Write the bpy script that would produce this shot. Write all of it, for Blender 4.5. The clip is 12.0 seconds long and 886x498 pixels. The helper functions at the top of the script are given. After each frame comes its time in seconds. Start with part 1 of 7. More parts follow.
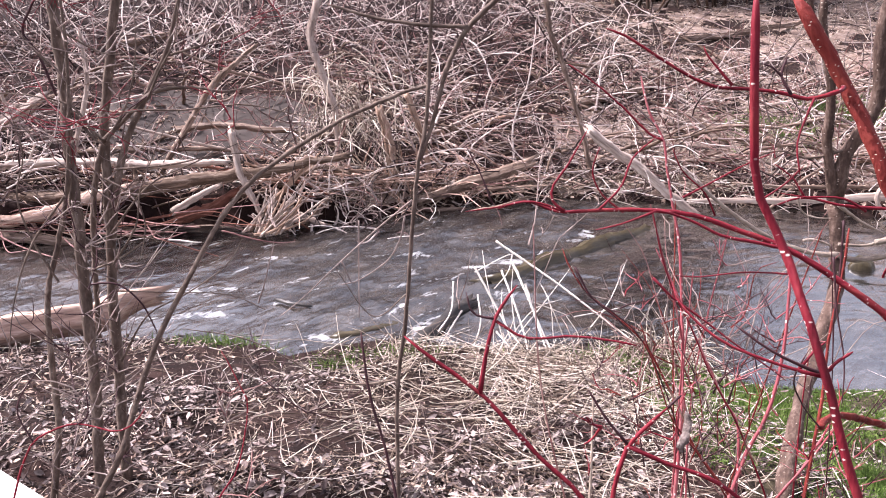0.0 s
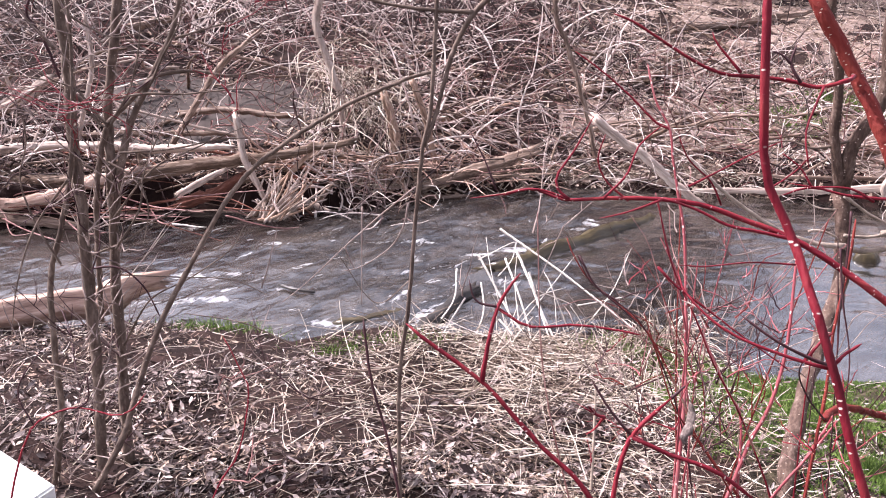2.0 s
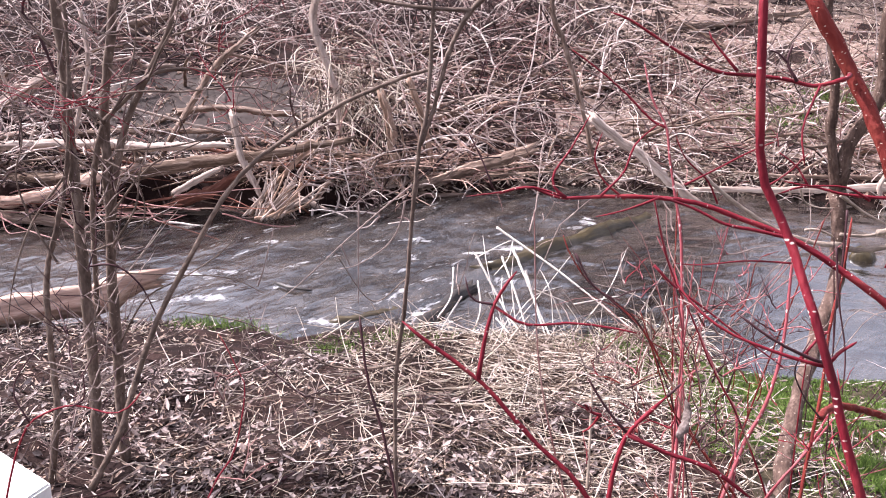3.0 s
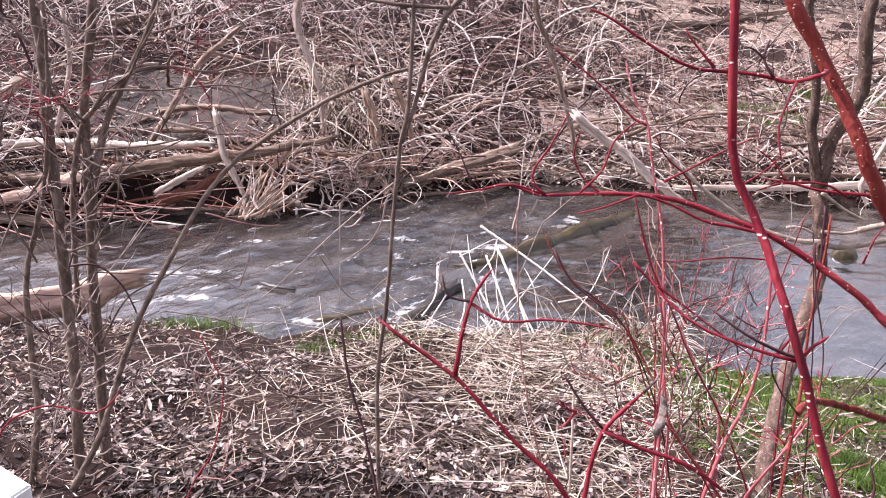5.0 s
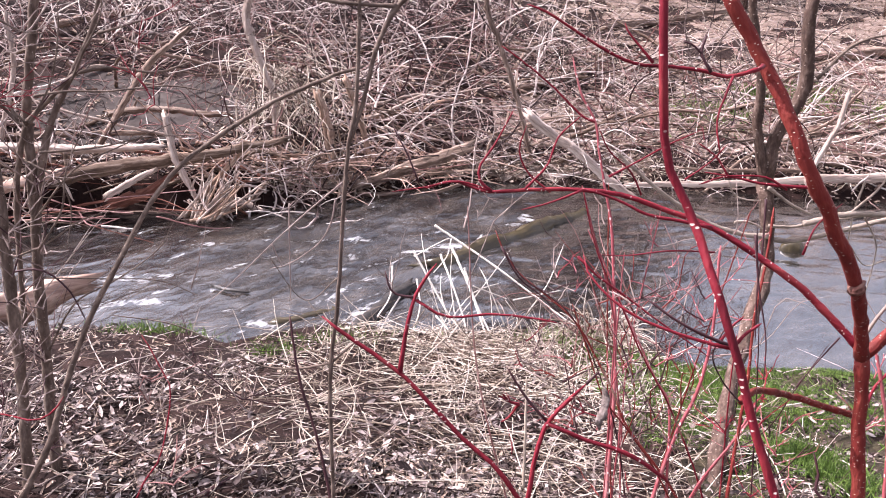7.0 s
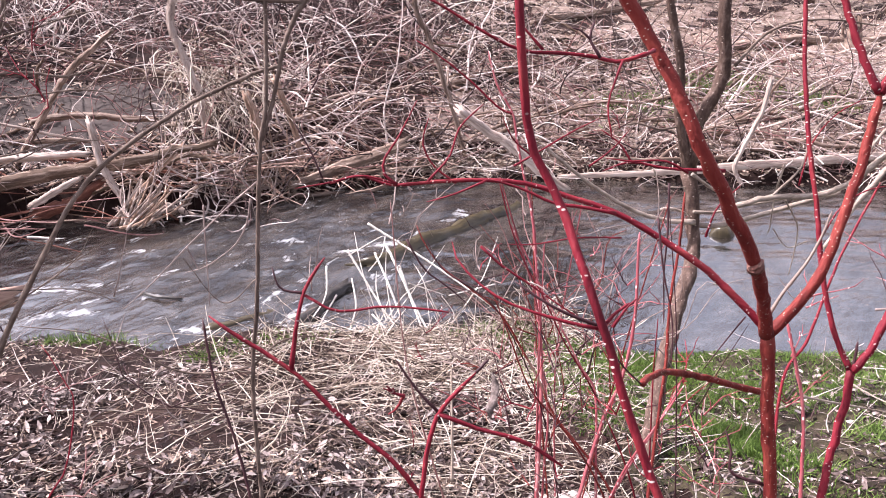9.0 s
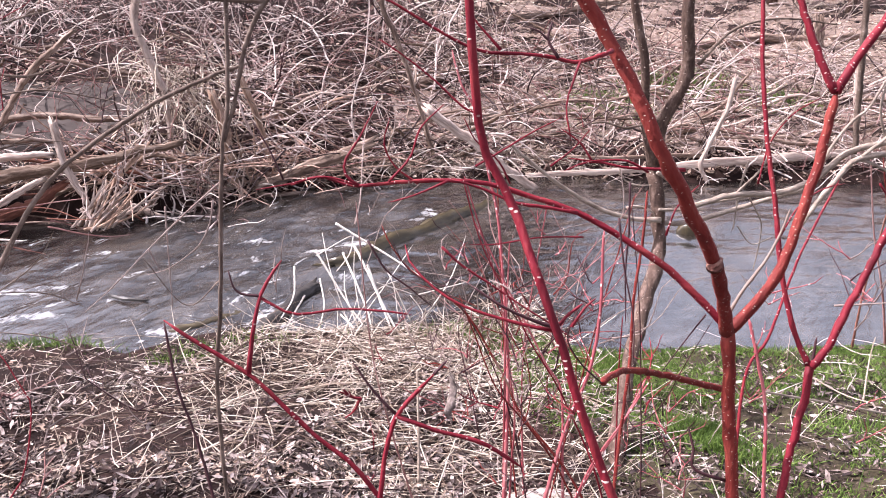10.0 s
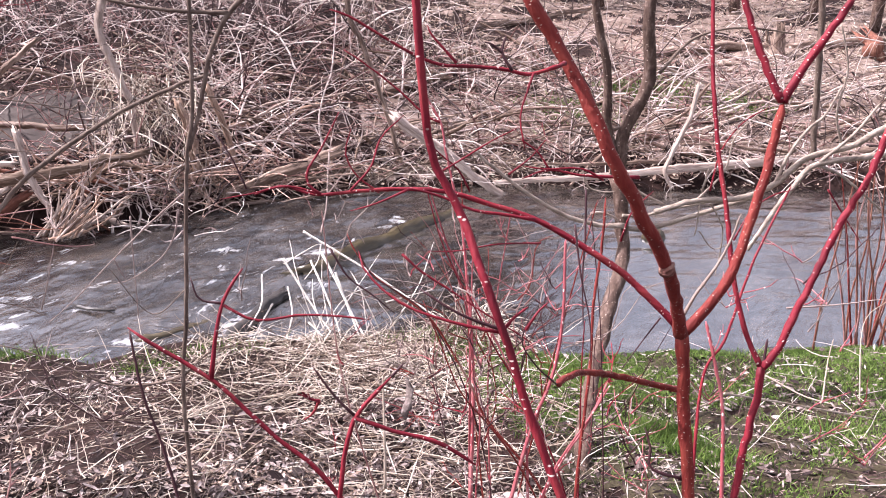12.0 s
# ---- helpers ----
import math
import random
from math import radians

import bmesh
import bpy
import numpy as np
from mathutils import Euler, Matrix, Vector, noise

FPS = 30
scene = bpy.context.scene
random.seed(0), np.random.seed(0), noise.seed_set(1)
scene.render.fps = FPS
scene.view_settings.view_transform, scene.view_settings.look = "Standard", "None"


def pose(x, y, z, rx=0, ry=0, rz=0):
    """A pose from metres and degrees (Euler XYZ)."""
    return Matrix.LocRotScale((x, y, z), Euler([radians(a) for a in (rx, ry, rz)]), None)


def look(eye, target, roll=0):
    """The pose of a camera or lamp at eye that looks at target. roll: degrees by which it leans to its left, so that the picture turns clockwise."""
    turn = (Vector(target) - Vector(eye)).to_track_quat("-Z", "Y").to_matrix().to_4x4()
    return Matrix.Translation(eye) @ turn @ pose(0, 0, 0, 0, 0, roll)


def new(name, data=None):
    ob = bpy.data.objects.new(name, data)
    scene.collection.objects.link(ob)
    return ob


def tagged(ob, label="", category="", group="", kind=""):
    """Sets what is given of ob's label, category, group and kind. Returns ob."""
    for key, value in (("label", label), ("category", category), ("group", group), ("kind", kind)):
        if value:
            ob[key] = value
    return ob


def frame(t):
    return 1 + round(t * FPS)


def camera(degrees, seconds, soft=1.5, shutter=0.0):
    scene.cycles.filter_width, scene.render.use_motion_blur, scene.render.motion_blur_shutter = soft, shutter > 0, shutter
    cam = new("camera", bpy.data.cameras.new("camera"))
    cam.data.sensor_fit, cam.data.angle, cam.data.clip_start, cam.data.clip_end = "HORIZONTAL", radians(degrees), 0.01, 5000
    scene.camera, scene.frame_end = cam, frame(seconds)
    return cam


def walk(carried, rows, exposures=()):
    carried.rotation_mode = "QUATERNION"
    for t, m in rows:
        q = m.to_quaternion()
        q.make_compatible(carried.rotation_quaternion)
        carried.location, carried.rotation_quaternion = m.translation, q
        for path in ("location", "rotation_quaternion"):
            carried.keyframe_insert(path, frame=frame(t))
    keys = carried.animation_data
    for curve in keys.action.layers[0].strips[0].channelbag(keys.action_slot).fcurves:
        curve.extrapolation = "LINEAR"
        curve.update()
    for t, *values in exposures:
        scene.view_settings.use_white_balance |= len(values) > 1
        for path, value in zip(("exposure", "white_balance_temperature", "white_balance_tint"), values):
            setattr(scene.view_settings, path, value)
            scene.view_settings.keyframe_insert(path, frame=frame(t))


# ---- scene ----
cam = camera(50.83, 12.0, soft=1.0)
PATH = [
    (0.0, 0.0, 0.0, 2.6, 0.0, -18.0, 0.0),
    (0.5, 0.001, 0.005, 2.595, 0.12, -18.2, 0.11),
    (1.0, 0.0, 0.008, 2.595, 0.22, -18.41, 0.23),
    (1.5, -0.002, 0.011, 2.595, 0.26, -18.63, 0.32),
    (2.0, 0.001, 0.01, 2.596, 0.25, -18.78, 0.5),
    (2.5, 0.001, 0.009, 2.596, 0.15, -18.84, 0.59),
    (4.5, 0.007, 0.015, 2.592, -0.56, -18.91, 0.72),
    (5.0, 0.011, 0.013, 2.592, -0.9, -18.92, 0.77),
    (5.5, 0.016, 0.015, 2.592, -1.39, -18.94, 0.81),
    (6.0, 0.017, 0.013, 2.591, -2.06, -18.94, 0.86),
    (6.5, 0.019, 0.011, 2.591, -2.86, -18.92, 0.84),
    (7.0, 0.025, 0.011, 2.588, -3.73, -18.87, 0.77),
    (9.0, 0.081, 0.013, 2.579, -7.47, -18.99, -0.2),
    (9.5, 0.092, 0.016, 2.577, -8.5, -19.05, -0.28),
    (10.0, 0.094, 0.014, 2.581, -9.41, -19.07, -0.02),
    (10.5, 0.094, 0.002, 2.583, -10.2, -19.02, 0.22),
    (11.0, 0.092, -0.008, 2.586, -10.82, -18.87, 0.32),
    (11.5, 0.096, -0.017, 2.589, -11.22, -18.76, 0.27),
    (12.0, 0.102, -0.021, 2.592, -11.38, -18.63, 0.16),
]


def heading(x, y, z, yaw, pitch, roll):
    return pose(x, y, z, 0, 0, yaw) @ pose(0, 0, 0, 90 + pitch) @ pose(0, 0, 0, 0, 0, roll)


walk(cam, [(t, heading(*row)) for t, *row in PATH], [(0.0, 1.0, 6230, 24.5), (12.0, 1.0, 6230, 24.5)])

# ---- light: high spring sun, pale sky ----
SUN_UP, SUN_ROUND = 52.0, -74.0
world = bpy.data.worlds.new("sky")
scene.world = world
world.use_nodes = True
wn = world.node_tree
sky = wn.nodes.new("ShaderNodeTexSky")
sky.sky_type, sky.sun_disc = "NISHITA", False
sky.sun_elevation, sky.sun_rotation = radians(SUN_UP), radians(SUN_ROUND)
sky.air_density, sky.dust_density = 1.0, 4.0
haze = wn.nodes.new("ShaderNodeHueSaturation")
haze.inputs["Saturation"].default_value, haze.inputs["Value"].default_value = 0.36, 1.62
wn.links.new(sky.outputs[0], haze.inputs["Color"])
wn.links.new(haze.outputs[0], wn.nodes["Background"].inputs[0])
wn.nodes["Background"].inputs[1].default_value = 0.096
lamp = bpy.data.lights.new("sun", "SUN")
lamp.energy, lamp.angle, lamp.color = 4.9, radians(1.0), (1.0, 0.96, 0.90)
sun = new("sun", lamp)
away = Vector((math.sin(radians(SUN_ROUND)) * math.cos(radians(SUN_UP)), math.cos(radians(SUN_ROUND)) * math.cos(radians(SUN_UP)), math.sin(radians(SUN_UP))))
sun.matrix_world = look(away * 30, (0, 0, 0))

# ---- materials ----
rng = np.random.default_rng(7)


def material(name, colors, rough=0.8, scale=8.0, stretch=(1, 1, 1), bump=0.3, island=0.0, fine=60.0, spec=0.3, hue_island=False):
    """A natural surface: colours blended by coarse and fine noise, shifted from piece to piece, with a fine relief."""
    m = bpy.data.materials.new(name)
    m.use_nodes = True
    nt, bsdf = m.node_tree, m.node_tree.nodes["Principled BSDF"]
    coord = nt.nodes.new("ShaderNodeTexCoord")
    mapping = nt.nodes.new("ShaderNodeMapping")
    mapping.inputs["Scale"].default_value = stretch
    nt.links.new(coord.outputs["Object"], mapping.inputs[0])
    coarse, small = nt.nodes.new("ShaderNodeTexNoise"), nt.nodes.new("ShaderNodeTexNoise")
    coarse.inputs["Scale"].default_value, coarse.inputs["Detail"].default_value = scale, 5
    small.inputs["Scale"].default_value, small.inputs["Detail"].default_value = fine, 4
    for n in (coarse, small):
        nt.links.new(mapping.outputs[0], n.inputs["Vector"])
    mix = nt.nodes.new("ShaderNodeMath")
    mix.operation = "MULTIPLY_ADD"
    mix.inputs[1].default_value = 0.45
    nt.links.new(small.outputs["Fac"], mix.inputs[0])
    half = nt.nodes.new("ShaderNodeMath")
    half.operation = "MULTIPLY_ADD"
    half.inputs[1].default_value, half.inputs[2].default_value = 0.9, -0.18
    nt.links.new(coarse.outputs["Fac"], half.inputs[0])
    nt.links.new(half.outputs[0], mix.inputs[2])
    value = mix.outputs[0]
    if island:
        geo = nt.nodes.new("ShaderNodeNewGeometry")
        add = nt.nodes.new("ShaderNodeMath")
        add.operation = "MULTIPLY_ADD"
        add.inputs[1].default_value = island
        shift = nt.nodes.new("ShaderNodeMath")
        shift.operation = "SUBTRACT"
        shift.inputs[1].default_value = island / 2
        nt.links.new(value, shift.inputs[0])
        nt.links.new(geo.outputs["Random Per Island"], add.inputs[0])
        nt.links.new(shift.outputs[0], add.inputs[2])
        value = add.outputs[0]
    ramp = nt.nodes.new("ShaderNodeValToRGB")
    while len(ramp.color_ramp.elements) < len(colors):
        ramp.color_ramp.elements.new(0.5)
    for k, (e, c) in enumerate(zip(ramp.color_ramp.elements, colors)):
        e.position, e.color = 0.2 + 0.6 * k / (len(colors) - 1), (*c, 1)
    nt.links.new(value, ramp.inputs[0])
    nt.links.new(ramp.outputs[0], bsdf.inputs["Base Color"])
    bsdf.inputs["Roughness"].default_value = rough
    bsdf.inputs["Specular IOR Level"].default_value = spec
    if bump:
        b = nt.nodes.new("ShaderNodeBump")
        b.inputs["Strength"].default_value, b.inputs["Distance"].default_value = bump, 0.01
        nt.links.new(value, b.inputs["Height"])
        nt.links.new(b.outputs[0], bsdf.inputs["Normal"])
    return m


def speckled(m, scale, size, color, stretch=(1, 1, 0.6), share=0.5):
    """Scatters pale lenticels of uneven size over a bark."""
    nt = m.node_tree
    bsdf = nt.nodes["Principled BSDF"]
    coord, mapping, vor, uneven = (nt.nodes.new("ShaderNode" + k) for k in ("TexCoord", "Mapping", "TexVoronoi", "TexNoise"))
    mapping.inputs["Scale"].default_value = stretch
    vor.inputs["Scale"].default_value, uneven.inputs["Scale"].default_value = scale, scale * 2.5
    nt.links.new(coord.outputs["Object"], mapping.inputs[0])
    nt.links.new(mapping.outputs[0], vor.inputs["Vector"])
    nt.links.new(mapping.outputs[0], uneven.inputs["Vector"])
    far = nt.nodes.new("ShaderNodeMath")
    far.operation = "MULTIPLY_ADD"
    far.inputs[1].default_value = size * 1.6
    nt.links.new(uneven.outputs["Fac"], far.inputs[0])
    nt.links.new(vor.outputs["Distance"], far.inputs[2])
    less = nt.nodes.new("ShaderNodeMapRange")
    less.inputs["From Min"].default_value, less.inputs["From Max"].default_value = size * 1.9, size * 1.4
    nt.links.new(far.outputs[0], less.inputs["Value"])
    pick = nt.nodes.new("ShaderNodeSeparateColor")
    nt.links.new(vor.outputs["Color"], pick.inputs[0])
    some = nt.nodes.new("ShaderNodeMapRange")
    some.inputs["From Min"].default_value, some.inputs["From Max"].default_value = 1 - share, 1.1 - share
    nt.links.new(pick.outputs[0], some.inputs["Value"])
    both = nt.nodes.new("ShaderNodeMath")
    both.operation = "MULTIPLY"
    nt.links.new(less.outputs[0], both.inputs[0])
    nt.links.new(some.outputs[0], both.inputs[1])
    mixer = nt.nodes.new("ShaderNodeMix")
    mixer.data_type = "RGBA"
    old = bsdf.inputs["Base Color"].links[0].from_socket
    nt.links.new(both.outputs[0], mixer.inputs["Factor"])
    nt.links.new(old, mixer.inputs[6])
    mixer.inputs[7].default_value = (*color, 1)
    nt.links.new(mixer.outputs[2], bsdf.inputs["Base Color"])
    return m


SOIL = material("damp_soil", [(0.005, 0.0025, 0.0023), (0.019, 0.0095, 0.008), (0.05, 0.028, 0.0235)], 0.92, 5, bump=1.0, fine=55, spec=0.15)
TWIG = material("grey_twigs", [(0.022, 0.009, 0.009), (0.105, 0.062, 0.057), (0.37, 0.275, 0.25), (0.74, 0.645, 0.60)], 0.7, 3, bump=0.2, island=0.95)
TWIG_GREY = material("weathered_grey_twigs", [(0.03, 0.018, 0.016), (0.13, 0.09, 0.082), (0.33, 0.26, 0.24), (0.58, 0.49, 0.455)], 0.75, 3, bump=0.2, island=0.9)
REED = material("white_reed", [(0.46, 0.39, 0.33), (0.72, 0.66, 0.60), (0.88, 0.84, 0.79)], 0.6, 6, bump=0.1)
TWIG_NEAR = material("slim_brown_twigs", [(0.11, 0.072, 0.065), (0.29, 0.22, 0.195), (0.50, 0.415, 0.37)], 0.7, 20, bump=0.2)
DEADTWIG = material("dead_grey_twigs", [(0.10, 0.07, 0.06), (0.26, 0.195, 0.165), (0.42, 0.34, 0.30)], 0.8, 24, (1, 1, 0.3), bump=0.5)
STRAW = material("dry_straw", [(0.055, 0.035, 0.025), (0.21, 0.15, 0.11), (0.42, 0.345, 0.275), (0.68, 0.60, 0.51)], 0.65, 3, bump=0, island=0.9)
LITTER = material("dead_leaves", [(0.018, 0.009, 0.009), (0.075, 0.049, 0.044), (0.17, 0.127, 0.115), (0.42, 0.35, 0.33)], 0.7, 14, bump=0, island=0.8)
# near black to stand in for shade under the far brush; also colours soil crumbs
LITTER_DARK = material("shade_dark_leaf_mould", [(0.005, 0.0022, 0.0022), (0.020, 0.009, 0.0085), (0.065, 0.038, 0.034), (0.24, 0.165, 0.15)], 0.75, 14, bump=0, island=0.85)
DRIFTWOOD = material("peeled_driftwood", [(0.10, 0.055, 0.042), (0.42, 0.275, 0.215), (0.72, 0.56, 0.47)], 0.8, 20, (1, 1, 0.12), bump=1.0, fine=60)
OLDLOG = material("dark_old_log", [(0.018, 0.010, 0.007), (0.12, 0.078, 0.055), (0.40, 0.305, 0.245)], 0.85, 30, (1, 1, 0.08), bump=1.0, fine=100)
LITTER_LIGHT = material("pale_dead_leaves", [(0.20, 0.135, 0.105), (0.36, 0.265, 0.21), (0.58, 0.465, 0.38)], 0.8, 14, bump=0, island=0.55)
GRASS = material("young_grass", [(0.05, 0.090, 0.013), (0.10, 0.175, 0.028), (0.19, 0.275, 0.062)], 0.55, 3, bump=0, island=0.7)
RED = speckled(speckled(material("red_dogwood_bark", [(0.06, 0.005, 0.010), (0.185, 0.011, 0.022), (0.30, 0.045, 0.046)], 0.62, 24, (1, 1, 0.3), bump=0.6, spec=0.22, fine=140), 100, 0.19, (0.72, 0.59, 0.53), (1, 1, 1.9), 0.55), 16, 0.2, (0.30, 0.17, 0.14), (1, 1, 0.2), 0.14)
KNOT = material("callused_bark", [(0.10, 0.025, 0.022), (0.21, 0.09, 0.07), (0.36, 0.22, 0.17)], 0.75, 60, bump=0.8, fine=160)
RUST = speckled(speckled(material("rusty_dogwood_bark", [(0.065, 0.010, 0.009), (0.18, 0.025, 0.02), (0.27, 0.058, 0.04)], 0.65, 26, (1, 1, 0.35), bump=0.8, spec=0.2, fine=150), 120, 0.19, (0.62, 0.51, 0.42), (1, 1, 2.2), 0.6), 14, 0.2, (0.30, 0.18, 0.14), (1, 1, 0.22), 0.16)
ORANGE = speckled(material("orange_dogwood_bark", [(0.16, 0.026, 0.034), (0.31, 0.07, 0.08), (0.48, 0.22, 0.21)], 0.5, 14, (1, 1, 0.3), bump=0.25, spec=0.35), 95, 0.26, (0.76, 0.64, 0.58), share=0.8)
DARK = material("dark_twig_bark", [(0.022, 0.008, 0.010), (0.05, 0.016, 0.02), (0.10, 0.045, 0.045)], 0.6, 12, bump=0.2)
PINK = material("pinkish_twigs", [(0.10, 0.035, 0.033), (0.24, 0.11, 0.10), (0.46, 0.30, 0.27)], 0.6, 4, bump=0.1, island=0.7)
BARK = speckled(material("grey_brown_bark", [(0.040, 0.025, 0.019), (0.13, 0.092, 0.072), (0.30, 0.232, 0.19)], 0.8, 34, (1, 1, 0.4), bump=0.8, fine=120), 85, 0.18, (0.44, 0.36, 0.31), (1, 1, 1.3), 0.35)
ROUGHBARK = speckled(material("scaly_bark", [(0.022, 0.012, 0.009), (0.085, 0.052, 0.039), (0.23, 0.165, 0.135)], 0.85, 26, (1, 1, 0.5), bump=1.0, fine=110), 55, 0.2, (0.50, 0.40, 0.34), (1, 1, 1.4), 0.45)
LOG = material("weathered_log", [(0.028, 0.016, 0.012), (0.19, 0.13, 0.10), (0.52, 0.41, 0.34)], 0.85, 24, (1, 1, 0.10), bump=1.0, fine=90)
BLEACHED = material("bleached_wood", [(0.14, 0.092, 0.072), (0.42, 0.33, 0.28), (0.66, 0.57, 0.51)], 0.8, 22, (1, 1, 0.1), bump=0.9, fine=80)
PEELED = material("peeled_wood", [(0.07, 0.033, 0.021), (0.33, 0.215, 0.155), (0.62, 0.485, 0.39)], 0.8, 24, (1, 1, 0.10), bump=0.9, fine=90)
WETLOG = material("mossy_wet_wood", [(0.02, 0.015, 0.007), (0.05, 0.037, 0.017), (0.10, 0.077, 0.038)], 0.3, 14, (1, 1, 0.3), bump=0.6, spec=0.5)
BLACKLOG = material("black_wet_wood", [(0.015, 0.014, 0.014), (0.04, 0.035, 0.032), (0.08, 0.07, 0.065)], 0.4, 9, bump=0.5)
WHITE = material("white_painted_board", [(0.70, 0.71, 0.68), (0.78, 0.79, 0.76), (0.82, 0.83, 0.80)], 0.6, 3, bump=0.05)
RUST_WOOD = material("rotten_red_wood", [(0.055, 0.018, 0.013), (0.18, 0.070, 0.048), (0.38, 0.205, 0.145)], 0.85, 12, (1, 1, 0.2), bump=0.8)
MUD = material("wet_mud", [(0.022, 0.016, 0.014), (0.048, 0.036, 0.032), (0.085, 0.066, 0.058)], 0.8, 2.0, bump=0.6, fine=14)
THATCH = material("matted_dead_grass", [(0.055, 0.034, 0.029), (0.18, 0.128, 0.105), (0.38, 0.30, 0.255)], 0.9, 7, (0.5, 1.4, 1), bump=1.0, fine=75)
BROWN = material("dark_brown_stems", [(0.02, 0.011, 0.007), (0.06, 0.034, 0.022), (0.13, 0.08, 0.055)], 0.85, 9, bump=0.3, island=0.5)
PALEBARK = material("pale_grey_bark", [(0.11, 0.08, 0.062), (0.30, 0.24, 0.195), (0.52, 0.44, 0.375)], 0.8, 30, (1, 1, 0.5), bump=0.8, fine=110)
MOSS = material("mossy_soil", [(0.010, 0.006, 0.005), (0.034, 0.026, 0.013), (0.095, 0.078, 0.045)], 0.92, 9, bump=1.0, fine=60)
STONE = material("pale_stone", [(0.36, 0.29, 0.26), (0.50, 0.42, 0.39), (0.60, 0.52, 0.48)], 0.8, 8, bump=0.4)


# ---- geometry helpers ----
def mesh_of(name, verts, quads, mat, smooth=True, tris=None):
    me = bpy.data.meshes.new(name)
    verts = np.asarray(verts, np.float32).reshape(-1, 3)
    quads = np.asarray(quads, np.int32).reshape(-1, 4)
    tris = np.zeros((0, 3), np.int32) if tris is None else np.asarray(tris, np.int32).reshape(-1, 3)
    me.vertices.add(len(verts))
    me.vertices.foreach_set("co", verts.ravel())
    me.loops.add(quads.size + tris.size)
    me.loops.foreach_set("vertex_index", np.concatenate([quads.ravel(), tris.ravel()]))
    me.polygons.add(len(quads) + len(tris))
    me.polygons.foreach_set("loop_start", np.concatenate([np.arange(len(quads)) * 4, quads.size + np.arange(len(tris)) * 3]).astype(np.int32))
    me.polygons.foreach_set("use_smooth", np.full(len(quads) + len(tris), smooth))
    me.materials.append(mat)
    me.update(calc_edges=True)
    me.validate()
    return me


def tubes(lines, radii, sides=4):
    """Tubes round N lines of K points: vertices and quads."""
    lines, radii = np.asarray(lines, float), np.asarray(radii, float)
    n, k, _ = lines.shape
    along = np.gradient(lines, axis=1)
    along /= np.linalg.norm(along, axis=2, keepdims=True) + 1e-9
    mean = lines[:, -1] - lines[:, 0]
    ref = np.where(np.abs(mean[:, 2:]) > 0.7 * np.linalg.norm(mean, axis=1, keepdims=True), (1.0, 0.2, 0.0), (0.1, 0.2, 1.0))[:, None]
    a = np.cross(along, np.broadcast_to(ref, along.shape))
    a /= np.linalg.norm(a, axis=2, keepdims=True) + 1e-9
    b = np.cross(along, a)
    ang = np.arange(sides) * 2 * np.pi / sides
    ring = a[:, :, None] * np.cos(ang)[:, None] + b[:, :, None] * np.sin(ang)[:, None]
    verts = lines[:, :, None] + ring * radii[:, :, None, None]
    base = (np.arange(n)[:, None, None] * k + np.arange(k - 1)[:, None]) * sides
    s, e = np.arange(sides), (np.arange(sides) + 1) % sides
    quads = np.stack([base + s, base + e, base + sides + e, base + sides + s], -1)
    return verts.reshape(-1, 3), quads.reshape(-1, 4)


def curve(points, count):
    """Points evenly along a smooth line through the given ones."""
    p = np.asarray(points, float)
    if len(p) == 2:
        p = np.array([p[0], p.mean(0), p[1]])
    q = np.vstack([2 * p[0] - p[1], p, 2 * p[-1] - p[-2]])
    out = []
    for i in range(1, len(q) - 2):
        t = np.linspace(0, 1, 12, endpoint=False)[:, None]
        a, b, c, d = q[i - 1 : i + 3]
        out.append(0.5 * (2 * b + (c - a) * t + (2 * a - 5 * b + 4 * c - d) * t**2 + (3 * b - a - 3 * c + d) * t**3))
    line = np.vstack(out + [p[-1:]])
    s = np.r_[0, np.cumsum(np.linalg.norm(np.diff(line, axis=0), axis=1))]
    want = np.linspace(0, s[-1], count)
    return np.stack([np.interp(want, s, line[:, i]) for i in range(3)], 1)


def thing(name, at, label, category, group="", kind=""):
    ob = new(name)
    ob.location = at
    ob.empty_display_size = 0.1
    return tagged(ob, label, category, group, kind)


LATEST = {}


